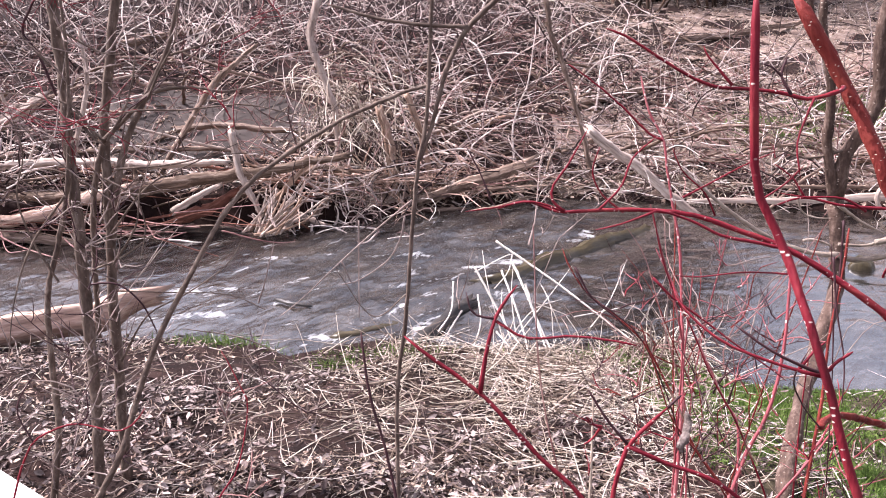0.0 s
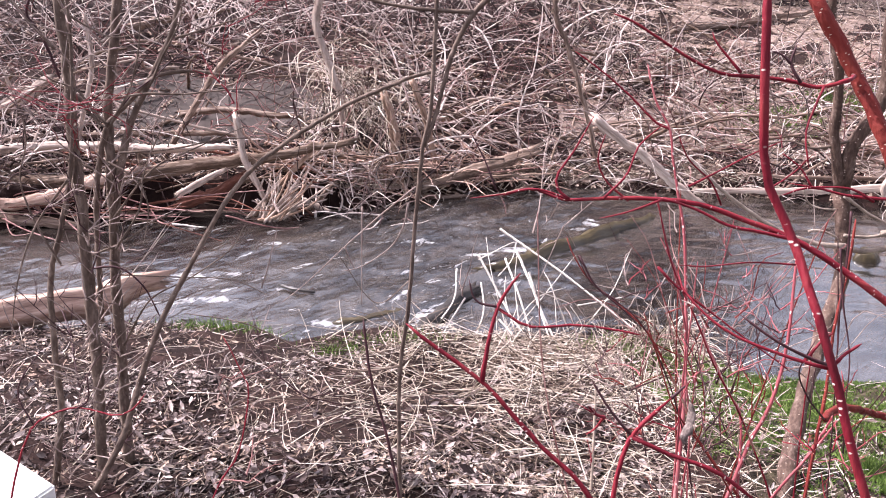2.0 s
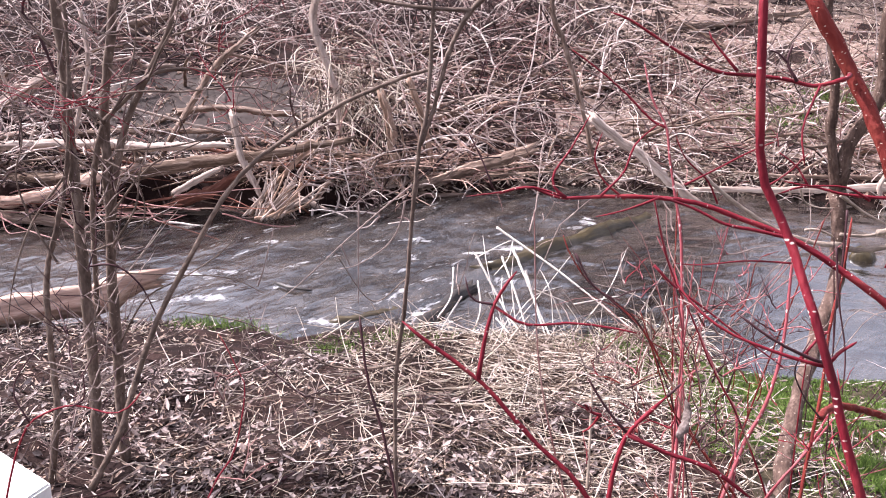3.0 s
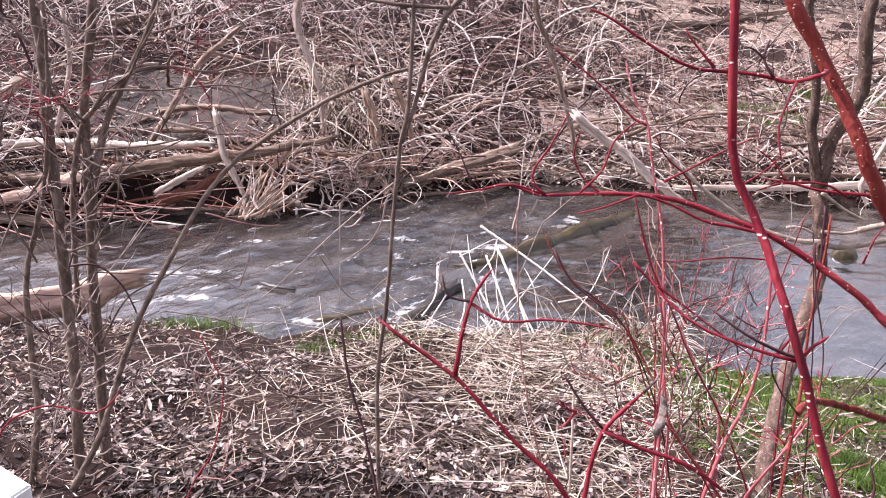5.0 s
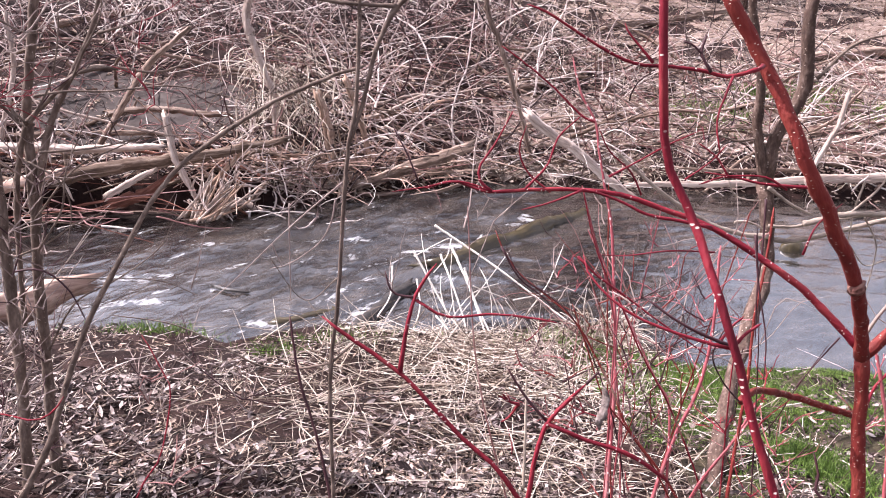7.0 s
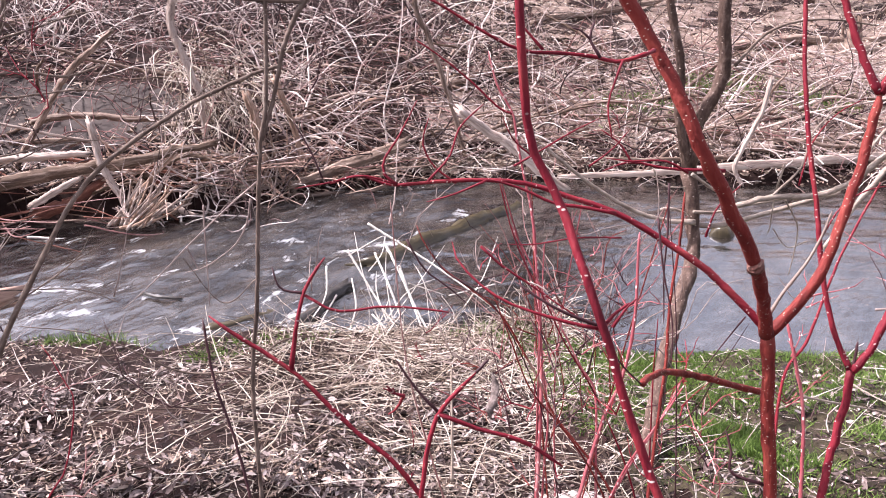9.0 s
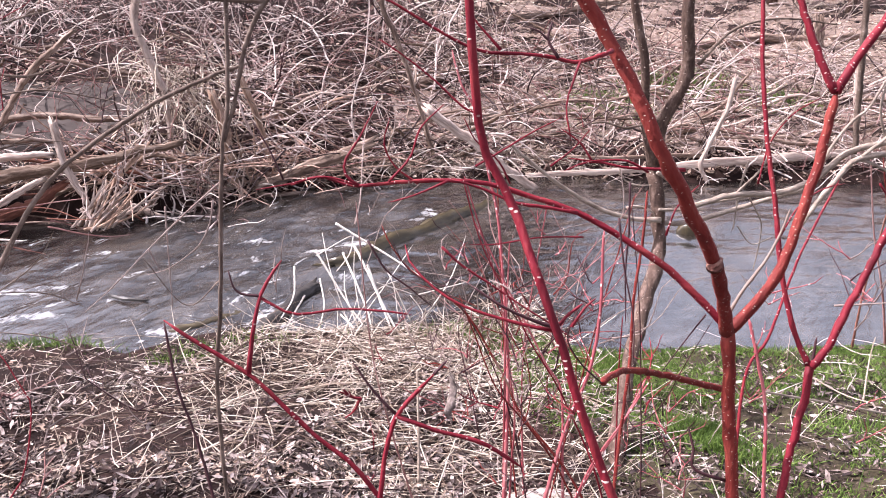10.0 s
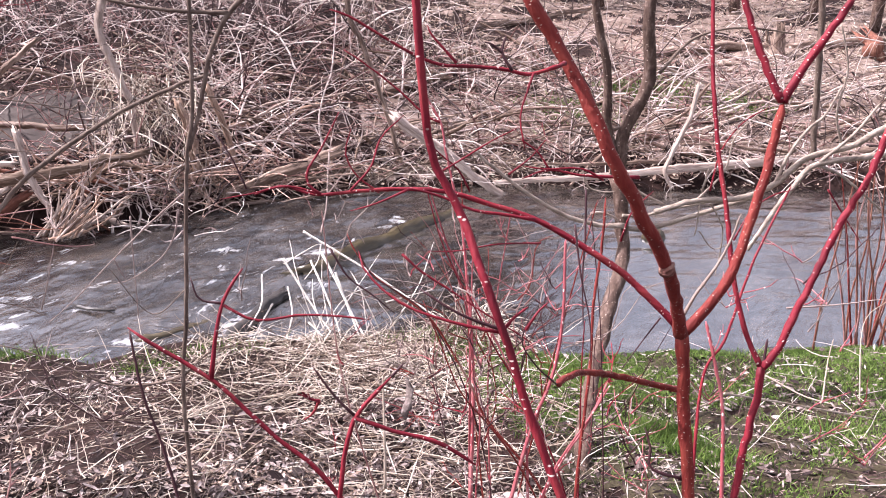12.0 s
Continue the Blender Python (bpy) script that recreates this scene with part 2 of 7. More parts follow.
def limb(parent, name, points, d0, d1, mat, sides=10, rough=0.03, step=0.0, label="", nodes=True):
    """One stem or branch as a mesh under its plant, tapering from d0 to d1 metres across, with swollen nodes and a rounded tip."""
    p = np.asarray(points, float)
    length = np.linalg.norm(np.diff(p, axis=0), axis=1).sum()
    count = int(np.clip(length / (step or max(0.012, d0)), 8, 70))
    line = curve(p, count)
    u = np.linspace(0, 1, count)
    r = (d0 + (d1 - d0) * u) / 2
    local = np.random.default_rng(int(abs(p.sum()) * 1000) % 99991)
    r *= 1 + rough * local.normal(size=count)
    if nodes:
        r[np.arange(count) % 11 == 6] *= 1.1
    line[1:-1] += local.normal(size=(count - 2, 3)) * min(d0, d1) * 0.06
    if name == "trunk":
        r[-3:] *= (1.04, 1.1, 1.1)
    else:
        r[-1] *= 0.35
        r[:3] *= (1.12, 1.08, 1.03)
    v, q = tubes(line[None], r[None], sides)
    at = np.array(parent.location) if parent else line[0]
    turn = Vector(line[-1] - line[0]).to_track_quat("Z", "Y")
    n = len(v)
    caps = [[n - sides, n - sides + i, n - sides + i + 1] for i in range(1, sides - 1)] + [[0, i + 1, i] for i in range(1, sides - 1)]
    flat = (v - line[0]) @ np.array(turn.to_matrix())
    ob = new(name, mesh_of(name, flat, q, mat, tris=caps))
    ob.matrix_local = Matrix.Translation(line[0] - (at if parent else 0)) @ turn.to_matrix().to_4x4()
    if parent:
        ob.parent = parent
        LATEST[parent.name] = ob
        if label:
            ob["label"] = label
    return ob


def rooted(points):
    """Runs a stem on from its lower end, turning down, until it meets the ground."""
    p = [np.asarray(q, float) for q in points]
    way = p[0] - p[1]
    way /= np.linalg.norm(way)
    at, extra = p[0], []
    for _ in range(40):
        way = way + (0, 0, -0.22)
        way /= np.linalg.norm(way)
        at = at + way * 0.08
        extra.append(at)
        if at[2] < ground(at[0], at[1]) - 0.03:
            break
    return extra[::-1][:: max(1, len(extra) // 4)] + p


def log(name, points, d0, d1, mat, label, category="log", group="", sides=20, uneven=0.10, stubs=True):
    """A fallen log or branch: uneven round its section, wavy along its length, with splintered ends and a stub or two."""
    p = np.asarray(points, float)
    local = np.random.default_rng(int(abs(p.sum()) * 1000) % 99991)
    length = np.linalg.norm(np.diff(p, axis=0), axis=1).sum()
    count = int(np.clip(length / max(0.025, d0 * 0.35), 10, 80))
    line = curve(p, count)
    wob = np.cumsum(local.normal(size=(count, 3)), axis=0)
    wob -= np.linspace(0, 1, count)[:, None] * wob[-1]
    line += wob * 0.05 * d0
    r = (d0 + (d1 - d0) * np.linspace(0, 1, count)) / 2 * (1 + 0.05 * local.normal(size=count))
    v, q = tubes(line[None], r[None], sides)
    v = v.reshape(count, sides, 3)
    ridge = 1 + uneven * local.normal(size=sides) + 0.4 * uneven * local.normal(size=(count, sides))
    ang, slow = np.arange(sides) * 2 * np.pi / sides, np.cumsum(local.normal(0, 0.12, count))[:, None]
    ridge = ridge + 0.08 * np.sin(5 * ang + slow + 1.0) + 0.05 * np.sin(11 * ang - 2 * slow)
    split = np.clip((np.linspace(0, 1, count)[:, None] - 0.8) / 0.2, 0, 1) * (np.sin(ang + local.uniform(0, 6)) > 0)
    ridge = ridge * (1 - 0.55 * split)
    v = line[:, None] + (v - line[:, None]) * ridge[..., None]
    ahead = (line[-1] - line[-2]) / np.linalg.norm(line[-1] - line[-2])
    v[-1] += ahead * (local.random((sides, 1)) ** 2) * d1 * 1.4
    v[0] -= (line[1] - line[0]) / np.linalg.norm(line[1] - line[0]) * (local.random((sides, 1)) ** 2) * d0 * 1.2
    verts, quads, tris = [v.reshape(-1, 3), line[:1], line[-1:]], [q], []
    n = count * sides
    tris += [[n, (i + 1) % sides, i] for i in range(sides)] + [[n + 1, n - sides + i, n - sides + (i + 1) % sides] for i in range(sides)]
    total = n + 2
    for _ in range(int(local.integers(0, 3)) if stubs and length > 0.5 else 0):
        i = int(local.integers(2, count - 2))
        out = local.normal(size=3) + (0, 0, 0.8)
        out = out / np.linalg.norm(out) * local.uniform(0.8, 3.0) * d0
        sv, sq = tubes(curve([line[i], line[i] + out * 0.5, line[i] + out], 5)[None], (d0 * 0.18 * np.array([1.3, 1, 0.8, 0.7, 0.3]))[None], 6)
        verts.append(sv)
        quads.append(sq + total)
        total += len(sv)
    turn = Vector(line[-1] - line[0]).to_track_quat("Z", "Y")
    flat = (np.vstack(verts) - line[0]) @ np.array(turn.to_matrix())
    ob = new(name, mesh_of(name, flat, np.vstack(quads), mat, tris=tris))
    ob.matrix_local = Matrix.Translation(line[0]) @ turn.to_matrix().to_4x4()
    return tagged(ob, label, category, group)


def kinked(start, way, length, thick, local, kink=0.22, forks=2):
    """A thin twig that turns at each bud, with side twigs of its own: lines of seven points and their radii."""
    way = way / np.linalg.norm(way)
    pts = [start]
    for k in range(6):
        way = way + local.normal(size=3) * kink * (0.3, 1.0)[k % 2] + (0, 0, 0.03)
        way /= np.linalg.norm(way)
        pts.append(pts[-1] + way * length / 6 * local.uniform(0.6, 1.4))
    lines, radii = [np.array(pts)], [thick / 2 * np.array((1.25, 0.95, 0.85, 0.75, 0.65, 0.7, 0.25))]
    for _ in range(forks):
        i = int(local.integers(1, 5))
        ahead = pts[i + 1] - pts[i]
        side = np.cross(ahead, local.normal(size=3))
        out = ahead / np.linalg.norm(ahead) * 0.7 + side / (np.linalg.norm(side) + 1e-9) * 0.75
        sub, wide = kinked(pts[i], out, length * local.uniform(0.2, 0.55), thick * 0.7, local, kink, 0)
        lines += sub
        radii += wide
    return lines, radii


def sprout(parent, points, count, length, thick, mat, seed=0, kink=0.22):
    """Side twigs along the branch last made, in twos at its nodes as on dogwood, each a part of that branch."""
    local = np.random.default_rng(seed + int(abs(np.asarray(points).sum()) * 1000) % 9973)
    line = curve(points, 40)
    for i in local.integers(4, 38, count):
        ahead = line[i + 1] - line[i - 1]
        ahead /= np.linalg.norm(ahead)
        side = np.cross(ahead, local.normal(size=3) * (0.5, 1.0, 0.5))
        side /= np.linalg.norm(side) + 1e-9
        for turn in (1, -1)[: 1 + int(local.random() < 0.55)]:
            way = ahead * local.uniform(0.2, 0.9) + side * turn + (0, 0, 0.25)
            size = length * local.uniform(0.3, 1.5)
            lines, radii = kinked(np.zeros(3), way, size, thick * local.uniform(0.7, 1.1), local, kink, int(local.integers(0, 4)))
            v, q = tubes(np.array(lines), np.array(radii), 5)
            ob = new("twig", mesh_of("twig", v, q, mat if local.random() < 0.6 else (DARK, TWIG_NEAR)[int(local.integers(2))]))
            host = LATEST[parent.name]
            ob.parent = host
            ob.matrix_local = host.matrix_local.inverted() @ Matrix.Translation(line[i] - np.array(parent.location))


# ---- ground and water ----
NEAR_X = [-14, -3, -2, -1.3, -1.04, -0.7, -0.3, 0.06, 0.74, 1.22, 1.55, 1.67, 1.83, 2.15, 2.7, 3.5, 4.1, 14]
NEAR_Y = [5.7, 5.88, 6.03, 5.93, 5.74, 5.93, 6.03, 5.86, 5.74, 5.83, 5.79, 5.52, 5.31, 5.21, 5.15, 5.03, 4.96, 4.0]
FAR_X = [-14, -4.2, -3.6, -3, -1.84, -1.6, -1.27, -0.49, 0.45, 1.3, 2.7, 4.45, 5.6, 6.5, 14]
FAR_Y = [7.9, 8.45, 8.75, 8.95, 9.0, 8.9, 8.95, 9.18, 9.5, 9.6, 9.5, 8.95, 8.7, 8.4, 6.5]


def wave(x, y, f, k):
    return np.sin(x * f + 1.7 * k + 1.3 * np.sin(y * f * 0.8 + k)) * np.cos(y * f * 1.1 - 0.9 * k + 0.9 * np.sin(x * f * 0.7 - k))


def ground(x, y):
    """Height of the ground; the water stands at 0."""
    x, y = np.asarray(x, float), np.asarray(y, float)
    d = np.interp(x, NEAR_X, NEAR_Y) - y
    near = np.interp(d, [0, 0.12, 0.6, 2.7, 6, 12, 60], [-0.02, 0.035, 0.14, 0.56, 1.05, 1.25, 1.4])
    e = y - np.interp(x, FAR_X, FAR_Y)
    left = np.interp(e, [0, 0.12, 0.5, 2, 5, 12, 40, 90], [-0.02, 0.12, 0.25, 0.8, 1.65, 2.2, 3.5, 5.5])
    cut = np.interp(e, [0, 0.05, 0.5, 2, 5, 12, 40, 90], [-0.02, 0.26, 0.36, 0.85, 1.65, 2.2, 3.5, 5.5])
    left = left + (cut - left) * np.clip((-0.9 - x) / 0.5, 0, 1)
    right = np.interp(e, [0, 0.12, 0.5, 2, 5, 12, 40, 90], [-0.02, 0.1, 0.3, 0.55, 0.9, 1.8, 3, 5])
    mixed = left + (right - left) * np.clip((x - 1) / 2.5, 0, 1)
    bed = -0.02 - 0.28 * np.clip(np.minimum(-d, -e) / 0.5, 0, 1)
    z = np.where(d > 0, near, np.where(e > 0, mixed, bed))
    lump = 0.035 * wave(x, y, 2.3, 1) + 0.02 * wave(x, y, 6.1, 2) + 0.01 * wave(x, y, 15, 3)
    return z + lump * np.clip(np.maximum(d, e) / 0.3, 0.15, 1)


def sheet(name, xs, ys, height, mat):
    gx, gy = np.meshgrid(xs, ys)
    v = np.stack([gx, gy, height(gx, gy)], -1).reshape(-1, 3)
    w = len(xs)
    i = (np.arange(len(ys) - 1)[:, None] * w + np.arange(w - 1)).ravel()
    return new(name, mesh_of(name, v, np.stack([i, i + 1, i + w + 1, i + w], -1), mat))


gxs = np.r_[np.linspace(-80, -6.2, 40), np.linspace(-6, 9, 330), np.linspace(9.3, 80, 40)]
gys = np.r_[np.linspace(-40, 1.8, 30), np.linspace(2, 13, 300), np.linspace(13.3, 90, 60)]
tagged(sheet("ground", gxs, gys, ground, SOIL), "dark damp soil banks on both sides of the stream", "ground", kind="structure")


def water_material():
    """Brown stream water; white foam where the surface carries it."""
    m = bpy.data.materials.new("stream_water")
    m.use_nodes = True
    nt, bsdf = m.node_tree, m.node_tree.nodes["Principled BSDF"]
    bsdf.inputs["IOR"].default_value = 1.38
    bsdf.inputs["Specular IOR Level"].default_value = 0.7
    bsdf.inputs["Coat Weight"].default_value, bsdf.inputs["Coat Roughness"].default_value, bsdf.inputs["Coat IOR"].default_value = 1.0, 0.03, 3.8
    coord, mapping = nt.nodes.new("ShaderNodeTexCoord"), nt.nodes.new("ShaderNodeMapping")
    mapping.vector_type = "TEXTURE"
    mapping.inputs["Scale"].default_value = (1.7, 0.7, 1)
    mapping.inputs["Rotation"].default_value = (0, 0, 0.95)
    nt.links.new(coord.outputs["Object"], mapping.inputs[0])

    def noise_of(scale, detail):
        n = nt.nodes.new("ShaderNodeTexNoise")
        n.inputs["Scale"].default_value, n.inputs["Detail"].default_value, n.inputs["Distortion"].default_value = scale, detail, 0.6
        nt.links.new(mapping.outputs[0], n.inputs["Vector"])
        return n.outputs["Fac"]

    deep = nt.nodes.new("ShaderNodeValToRGB")
    for e, p, c in zip(deep.color_ramp.elements, (0.40, 0.72), ((0.006, 0.005, 0.005, 1), (0.060, 0.049, 0.041, 1))):
        e.position, e.color = p, c
    nt.links.new(noise_of(3.4, 6), deep.inputs[0])
    foam = nt.nodes.new("ShaderNodeAttribute")
    foam.attribute_name = "foam"
    flecks = nt.nodes.new("ShaderNodeMath")
    flecks.operation = "ADD"
    nt.links.new(foam.outputs["Fac"], flecks.inputs[0])
    nt.links.new(noise_of(30, 10), flecks.inputs[1])
    cut = nt.nodes.new("ShaderNodeMapRange")
    cut.inputs["From Min"].default_value, cut.inputs["From Max"].default_value = 0.80, 1.42
    nt.links.new(flecks.outputs[0], cut.inputs["Value"])
    mixer = nt.nodes.new("ShaderNodeMix")
    mixer.data_type = "RGBA"
    nt.links.new(cut.outputs[0], mixer.inputs["Factor"])
    nt.links.new(deep.outputs[0], mixer.inputs[6])
    mixer.inputs[7].default_value = (0.82, 0.83, 0.85, 1)
    nt.links.new(mixer.outputs[2], bsdf.inputs["Base Color"])
    gloss = nt.nodes.new("ShaderNodeMapRange")
    gloss.inputs["To Min"].default_value, gloss.inputs["To Max"].default_value = 0.25, 0.7
    nt.links.new(cut.outputs[0], gloss.inputs["Value"])
    nt.links.new(gloss.outputs[0], bsdf.inputs["Roughness"])
    broken = nt.nodes.new("ShaderNodeAttribute")
    broken.attribute_name = "broken"
    film = nt.nodes.new("ShaderNodeMapRange")
    film.inputs["From Min"].default_value, film.inputs["From Max"].default_value = 0.1, 0.44
    film.inputs["To Min"].default_value, film.inputs["To Max"].default_value = 1.0, 0.42
    nt.links.new(broken.outputs["Fac"], film.inputs["Value"])
    nt.links.new(film.outputs[0], bsdf.inputs["Coat Weight"])
    dull = nt.nodes.new("ShaderNodeMapRange")
    dull.inputs["From Min"].default_value, dull.inputs["From Max"].default_value = 0.1, 0.44
    dull.inputs["To Min"].default_value, dull.inputs["To Max"].default_value = 0.03, 0.2
    nt.links.new(broken.outputs["Fac"], dull.inputs["Value"])
    nt.links.new(dull.outputs[0], bsdf.inputs["Coat Roughness"])
    b = nt.nodes.new("ShaderNodeBump")
    b.inputs["Distance"].default_value = 0.048
    nt.links.new(broken.outputs["Fac"], b.inputs["Strength"])
    swell = nt.nodes.new("ShaderNodeMath")
    swell.operation = "MULTIPLY_ADD"
    swell.inputs[1].default_value = 2.3
    nt.links.new(noise_of(3.0, 2), swell.inputs[0])
    nt.links.new(noise_of(11, 6), swell.inputs[2])
    chop = nt.nodes.new("ShaderNodeMath")
    chop.operation = "MULTIPLY_ADD"
    chop.inputs[1].default_value = 0.34
    nt.links.new(noise_of(34, 5), chop.inputs[0])
    nt.links.new(swell.outputs[0], chop.inputs[2])
    nt.links.new(chop.outputs[0], b.inputs["Height"])
    nt.links.new(b.outputs[0], bsdf.inputs["Normal"])
    nt.links.new(b.outputs[0], bsdf.inputs["Coat Normal"])
    return m


WATER = water_material()


def rough_water(x, y):
    """How broken the water is: a riffle below the sunken log, a calm pool above it."""
    edge = 0.2 + (y - 6.0) * 0.42
    shore = np.clip((np.interp(x, FAR_X, FAR_Y) - y) / 0.9, 0.1, 1)
    return 0.06 + 0.94 / (1 + np.exp((x - edge) * 5)) * np.where(x < -1.5, shore, 1.0) * (0.3 + 0.7 / (1 + np.exp(-(x + 1.2 + 0.3 * (y - 7)) * 4)))


def ripples(x, y):
    r = rough_water(x, y)
    u, w = 0.55 * x + 0.83 * y, 0.55 * y - 0.83 * x
    z = 0.018 * wave(u * 0.5, w, 3.7, 8) + 0.013 * wave(u * 0.6, w, 6.5, 4) + 0.008 * wave(u * 0.6, w, 13, 5) + 0.004 * wave(u * 0.8, w, 27, 6) + 0.0015 * wave(x, y, 55, 7)
    z = z * r + (0.4 + 0.6 * np.clip((y - 5.6) / 1.6, 0, 1)) * (0.006 * wave(x * 0.5, y, 5.5, 2) + 0.005 * wave(x * 0.6 + 0.2 * y, y, 10, 6) + 0.003 * wave(x * 0.6 - 0.2 * y, y, 19, 3) + 0.0012 * wave(x * 0.7, y, 37, 5))
    return 0.02 + z - 0.10 * np.clip((0.3 - x) / 3, 0, 1)


# where the stream breaks white: x, y, length across and along, strength
FOAM = [(-1.98, 7.05, 0.3, 0.10, 0.75), (-1.72, 7.12, 0.2, 0.07, 0.55), (-1.85, 6.52, 0.3, 0.09, 0.7), (-2.3, 6.5, 0.3, 0.08, 0.45), (-1.53, 7.78, 0.16, 0.1, 0.6),
        (-1.62, 8.2, 0.1, 0.16, 0.5), (-0.23, 7.83, 0.2, 0.07, 0.6), (-0.24, 7.41, 0.07, 0.12, 0.55), (-1.24, 6.73, 0.09, 0.06, 0.7), (-1.05, 6.32, 0.16, 0.06, 0.55),
        (-0.82, 6.03, 0.22, 0.08, 0.6), (-0.25, 5.95, 0.26, 0.15, 1.0), (-0.11, 6.19, 0.15, 0.14, 0.95), (0.02, 6.4, 0.06, 0.14, 0.6), (1.35, 8.38, 0.1, 0.17, 0.85),
        (1.22, 8.2, 0.16, 0.07, 0.55), (0.58, 7.63, 0.24, 0.09, 0.7), (0.3, 7.5, 0.25, 0.08, 0.6), (0.46, 6.85, 0.14, 0.12, 0.55), (0.4, 6.6, 0.1, 0.1, 0.5),
        (1.69, 8.26, 0.12, 0.05, 0.5), (0.29, 9.42, 0.4, 0.04, 0.5), (0.9, 9.35, 0.5, 0.05, 0.45), (-0.6, 7.9, 0.3, 0.05, 0.45), (-0.9, 8.6, 0.3, 0.04, 0.4)]
water = sheet("water", np.r_[np.linspace(-14, -5.1, 30), np.linspace(-5, 8, 620), np.linspace(8.1, 14, 20)], np.linspace(3.9, 10.2, 320), ripples, WATER)
tagged(water, "shallow brown stream water breaking into a riffle", "stream water", kind="structure")
co = np.zeros(len(water.data.vertices) * 3)
water.data.vertices.foreach_get("co", co)
wx, wy = co.reshape(-1, 3)[:, 0], co.reshape(-1, 3)[:, 1]
spread = 0.16 * rough_water(wx, wy)
drops = np.random.default_rng(31)
FOAM = [f + (0.0,) for f in FOAM]
FOAM += [(float(drops.uniform(-2.2, 0.9)), float(drops.uniform(5.9, 8.9)), float(drops.uniform(0.06, 0.26)), float(drops.uniform(0.012, 0.035)), float(drops.uniform(0.3, 0.62)), float(drops.uniform(0.3, 1.2))) for _ in range(110)]
torn = 0.72 + 0.35 * wave(wx * 0.5 + 0.4 * wy, wy, 21, 3) + 0.25 * wave(wx, wy, 45, 5)
for fx, fy, fl, fw, s, turn in FOAM:
    u, w = (wx - fx) * math.cos(turn) + (wy - fy) * math.sin(turn), (wy - fy) * math.cos(turn) - (wx - fx) * math.sin(turn)
    spread = np.maximum(spread, 1.02 * s * torn * np.exp(-((u / fl) ** 2) - (w / fw) ** 2))
water.data.attributes.new("foam", "FLOAT", "POINT").data.foreach_set("value", spread.astype(np.float32))
water.data.attributes.new("broken", "FLOAT", "POINT").data.foreach_set("value", (0.10 + 0.42 * rough_water(wx, wy)).astype(np.float32))

# ---- scatter helpers ----
def wander(start, way, length, k, bend, droop):
    """N twigs of k points each from start, that bend and droop at random."""
    n = len(start)
    way = way / np.linalg.norm(way, axis=1, keepdims=True)
    pts = [start]
    turn = rng.normal(size=(n, 3)) * bend[:, None]
    for _ in range(k - 1):
        way = way + turn / k + rng.normal(size=(n, 3)) * bend[:, None] * 0.25
        way[:, 2] -= droop / k
        way /= np.linalg.norm(way, axis=1, keepdims=True)
        pts.append(pts[-1] + way * (length / (k - 1))[:, None])
    return np.stack(pts, 1)


def far_spot(n, x0, x1, depth, power=1.0, first=0.05):
    x = rng.uniform(x0, x1, n)
    y = np.interp(x, FAR_X, FAR_Y) + first + depth * rng.random(n) ** power
    return x, y


def near_spot(n, x0, x1, y0, back):
    x = rng.uniform(x0, x1, n)
    top = np.interp(x, NEAR_X, NEAR_Y) - 0.1
    y = top - (top - y0) * rng.random(n) ** back
    return x, y


def thicket(name, x, y, length, thick, up, mat, label, sides=3, lift=0.0, k=6, bend=(0.4, 0.6), side=1.0):
    n = len(x)
    start = np.stack([x, y, ground(x, y) + lift * rng.random(n) ** 2], 1)
    way = rng.normal(size=(n, 3))
    way[:, 0] *= side
    way[:, 1] *= 0.6
    way[:, 2] = np.abs(way[:, 2]) * up[0] + up[1]
    size = length[0] + (length[1] - length[0]) * rng.random(n) ** 1.6
    lines = wander(start, way, size, k, bend[0] + bend[1] * rng.random(n), up[2])
    lines[..., 2] = np.maximum(lines[..., 2], ground(lines[..., 0], lines[..., 1]) + 0.008)
    r = (thick[0] + (thick[1] - thick[0]) * rng.random(n) ** 2.5)[:, None] / 2 * np.linspace(1, 0.4, k)
    v, q = tubes(lines, r, sides)
    return tagged(new(name, mesh_of(name, v, q, mat)), label, "brushwood", kind="stuff")


def leaf_litter(name, x, y, size, label, mat=None):
    n = len(x)
    c = np.stack([x, y, ground(x, y) + 0.004 + 0.03 * rng.random(n) ** 2], 1)
    turn, s = rng.uniform(0, 2 * np.pi, n), size[0] + (size[1] - size[0]) * rng.random(n) ** 1.5
    a = np.stack([np.cos(turn), np.sin(turn), rng.normal(0, 0.35, n)], 1) * s[:, None]
    b = np.stack([-np.sin(turn), np.cos(turn), rng.normal(0, 0.5, n)], 1) * (s * rng.uniform(0.12, 0.36, n))[:, None]
    curl = np.stack([0 * x, 0 * x, s * rng.uniform(0.05, 0.45, n)], 1)
    rows = [c - a, c - a * 0.3 + b + curl * 0.7, c - a * 0.3 - b + curl * 0.3, c + a * 0.45 + b * 0.8 + curl, c + a * 0.45 - b * 0.8 + curl * 0.2, c + a + curl * 0.8, c - a * 0.3 - curl * 0.2, c + a * 0.45 - curl * 0.2]
    v = np.stack(rows, 1)
    i = np.arange(n)[:, None] * 8
    quads = np.concatenate([i + [6, 7, 3, 1], i + [6, 2, 4, 7]])
    tris = np.concatenate([i + [0, 6, 1], i + [0, 2, 6], i + [7, 5, 3], i + [7, 4, 5]])
    return tagged(new(name, mesh_of(name, v, quads, mat or LITTER, True, tris)), label, "leaf litter", kind="stuff")


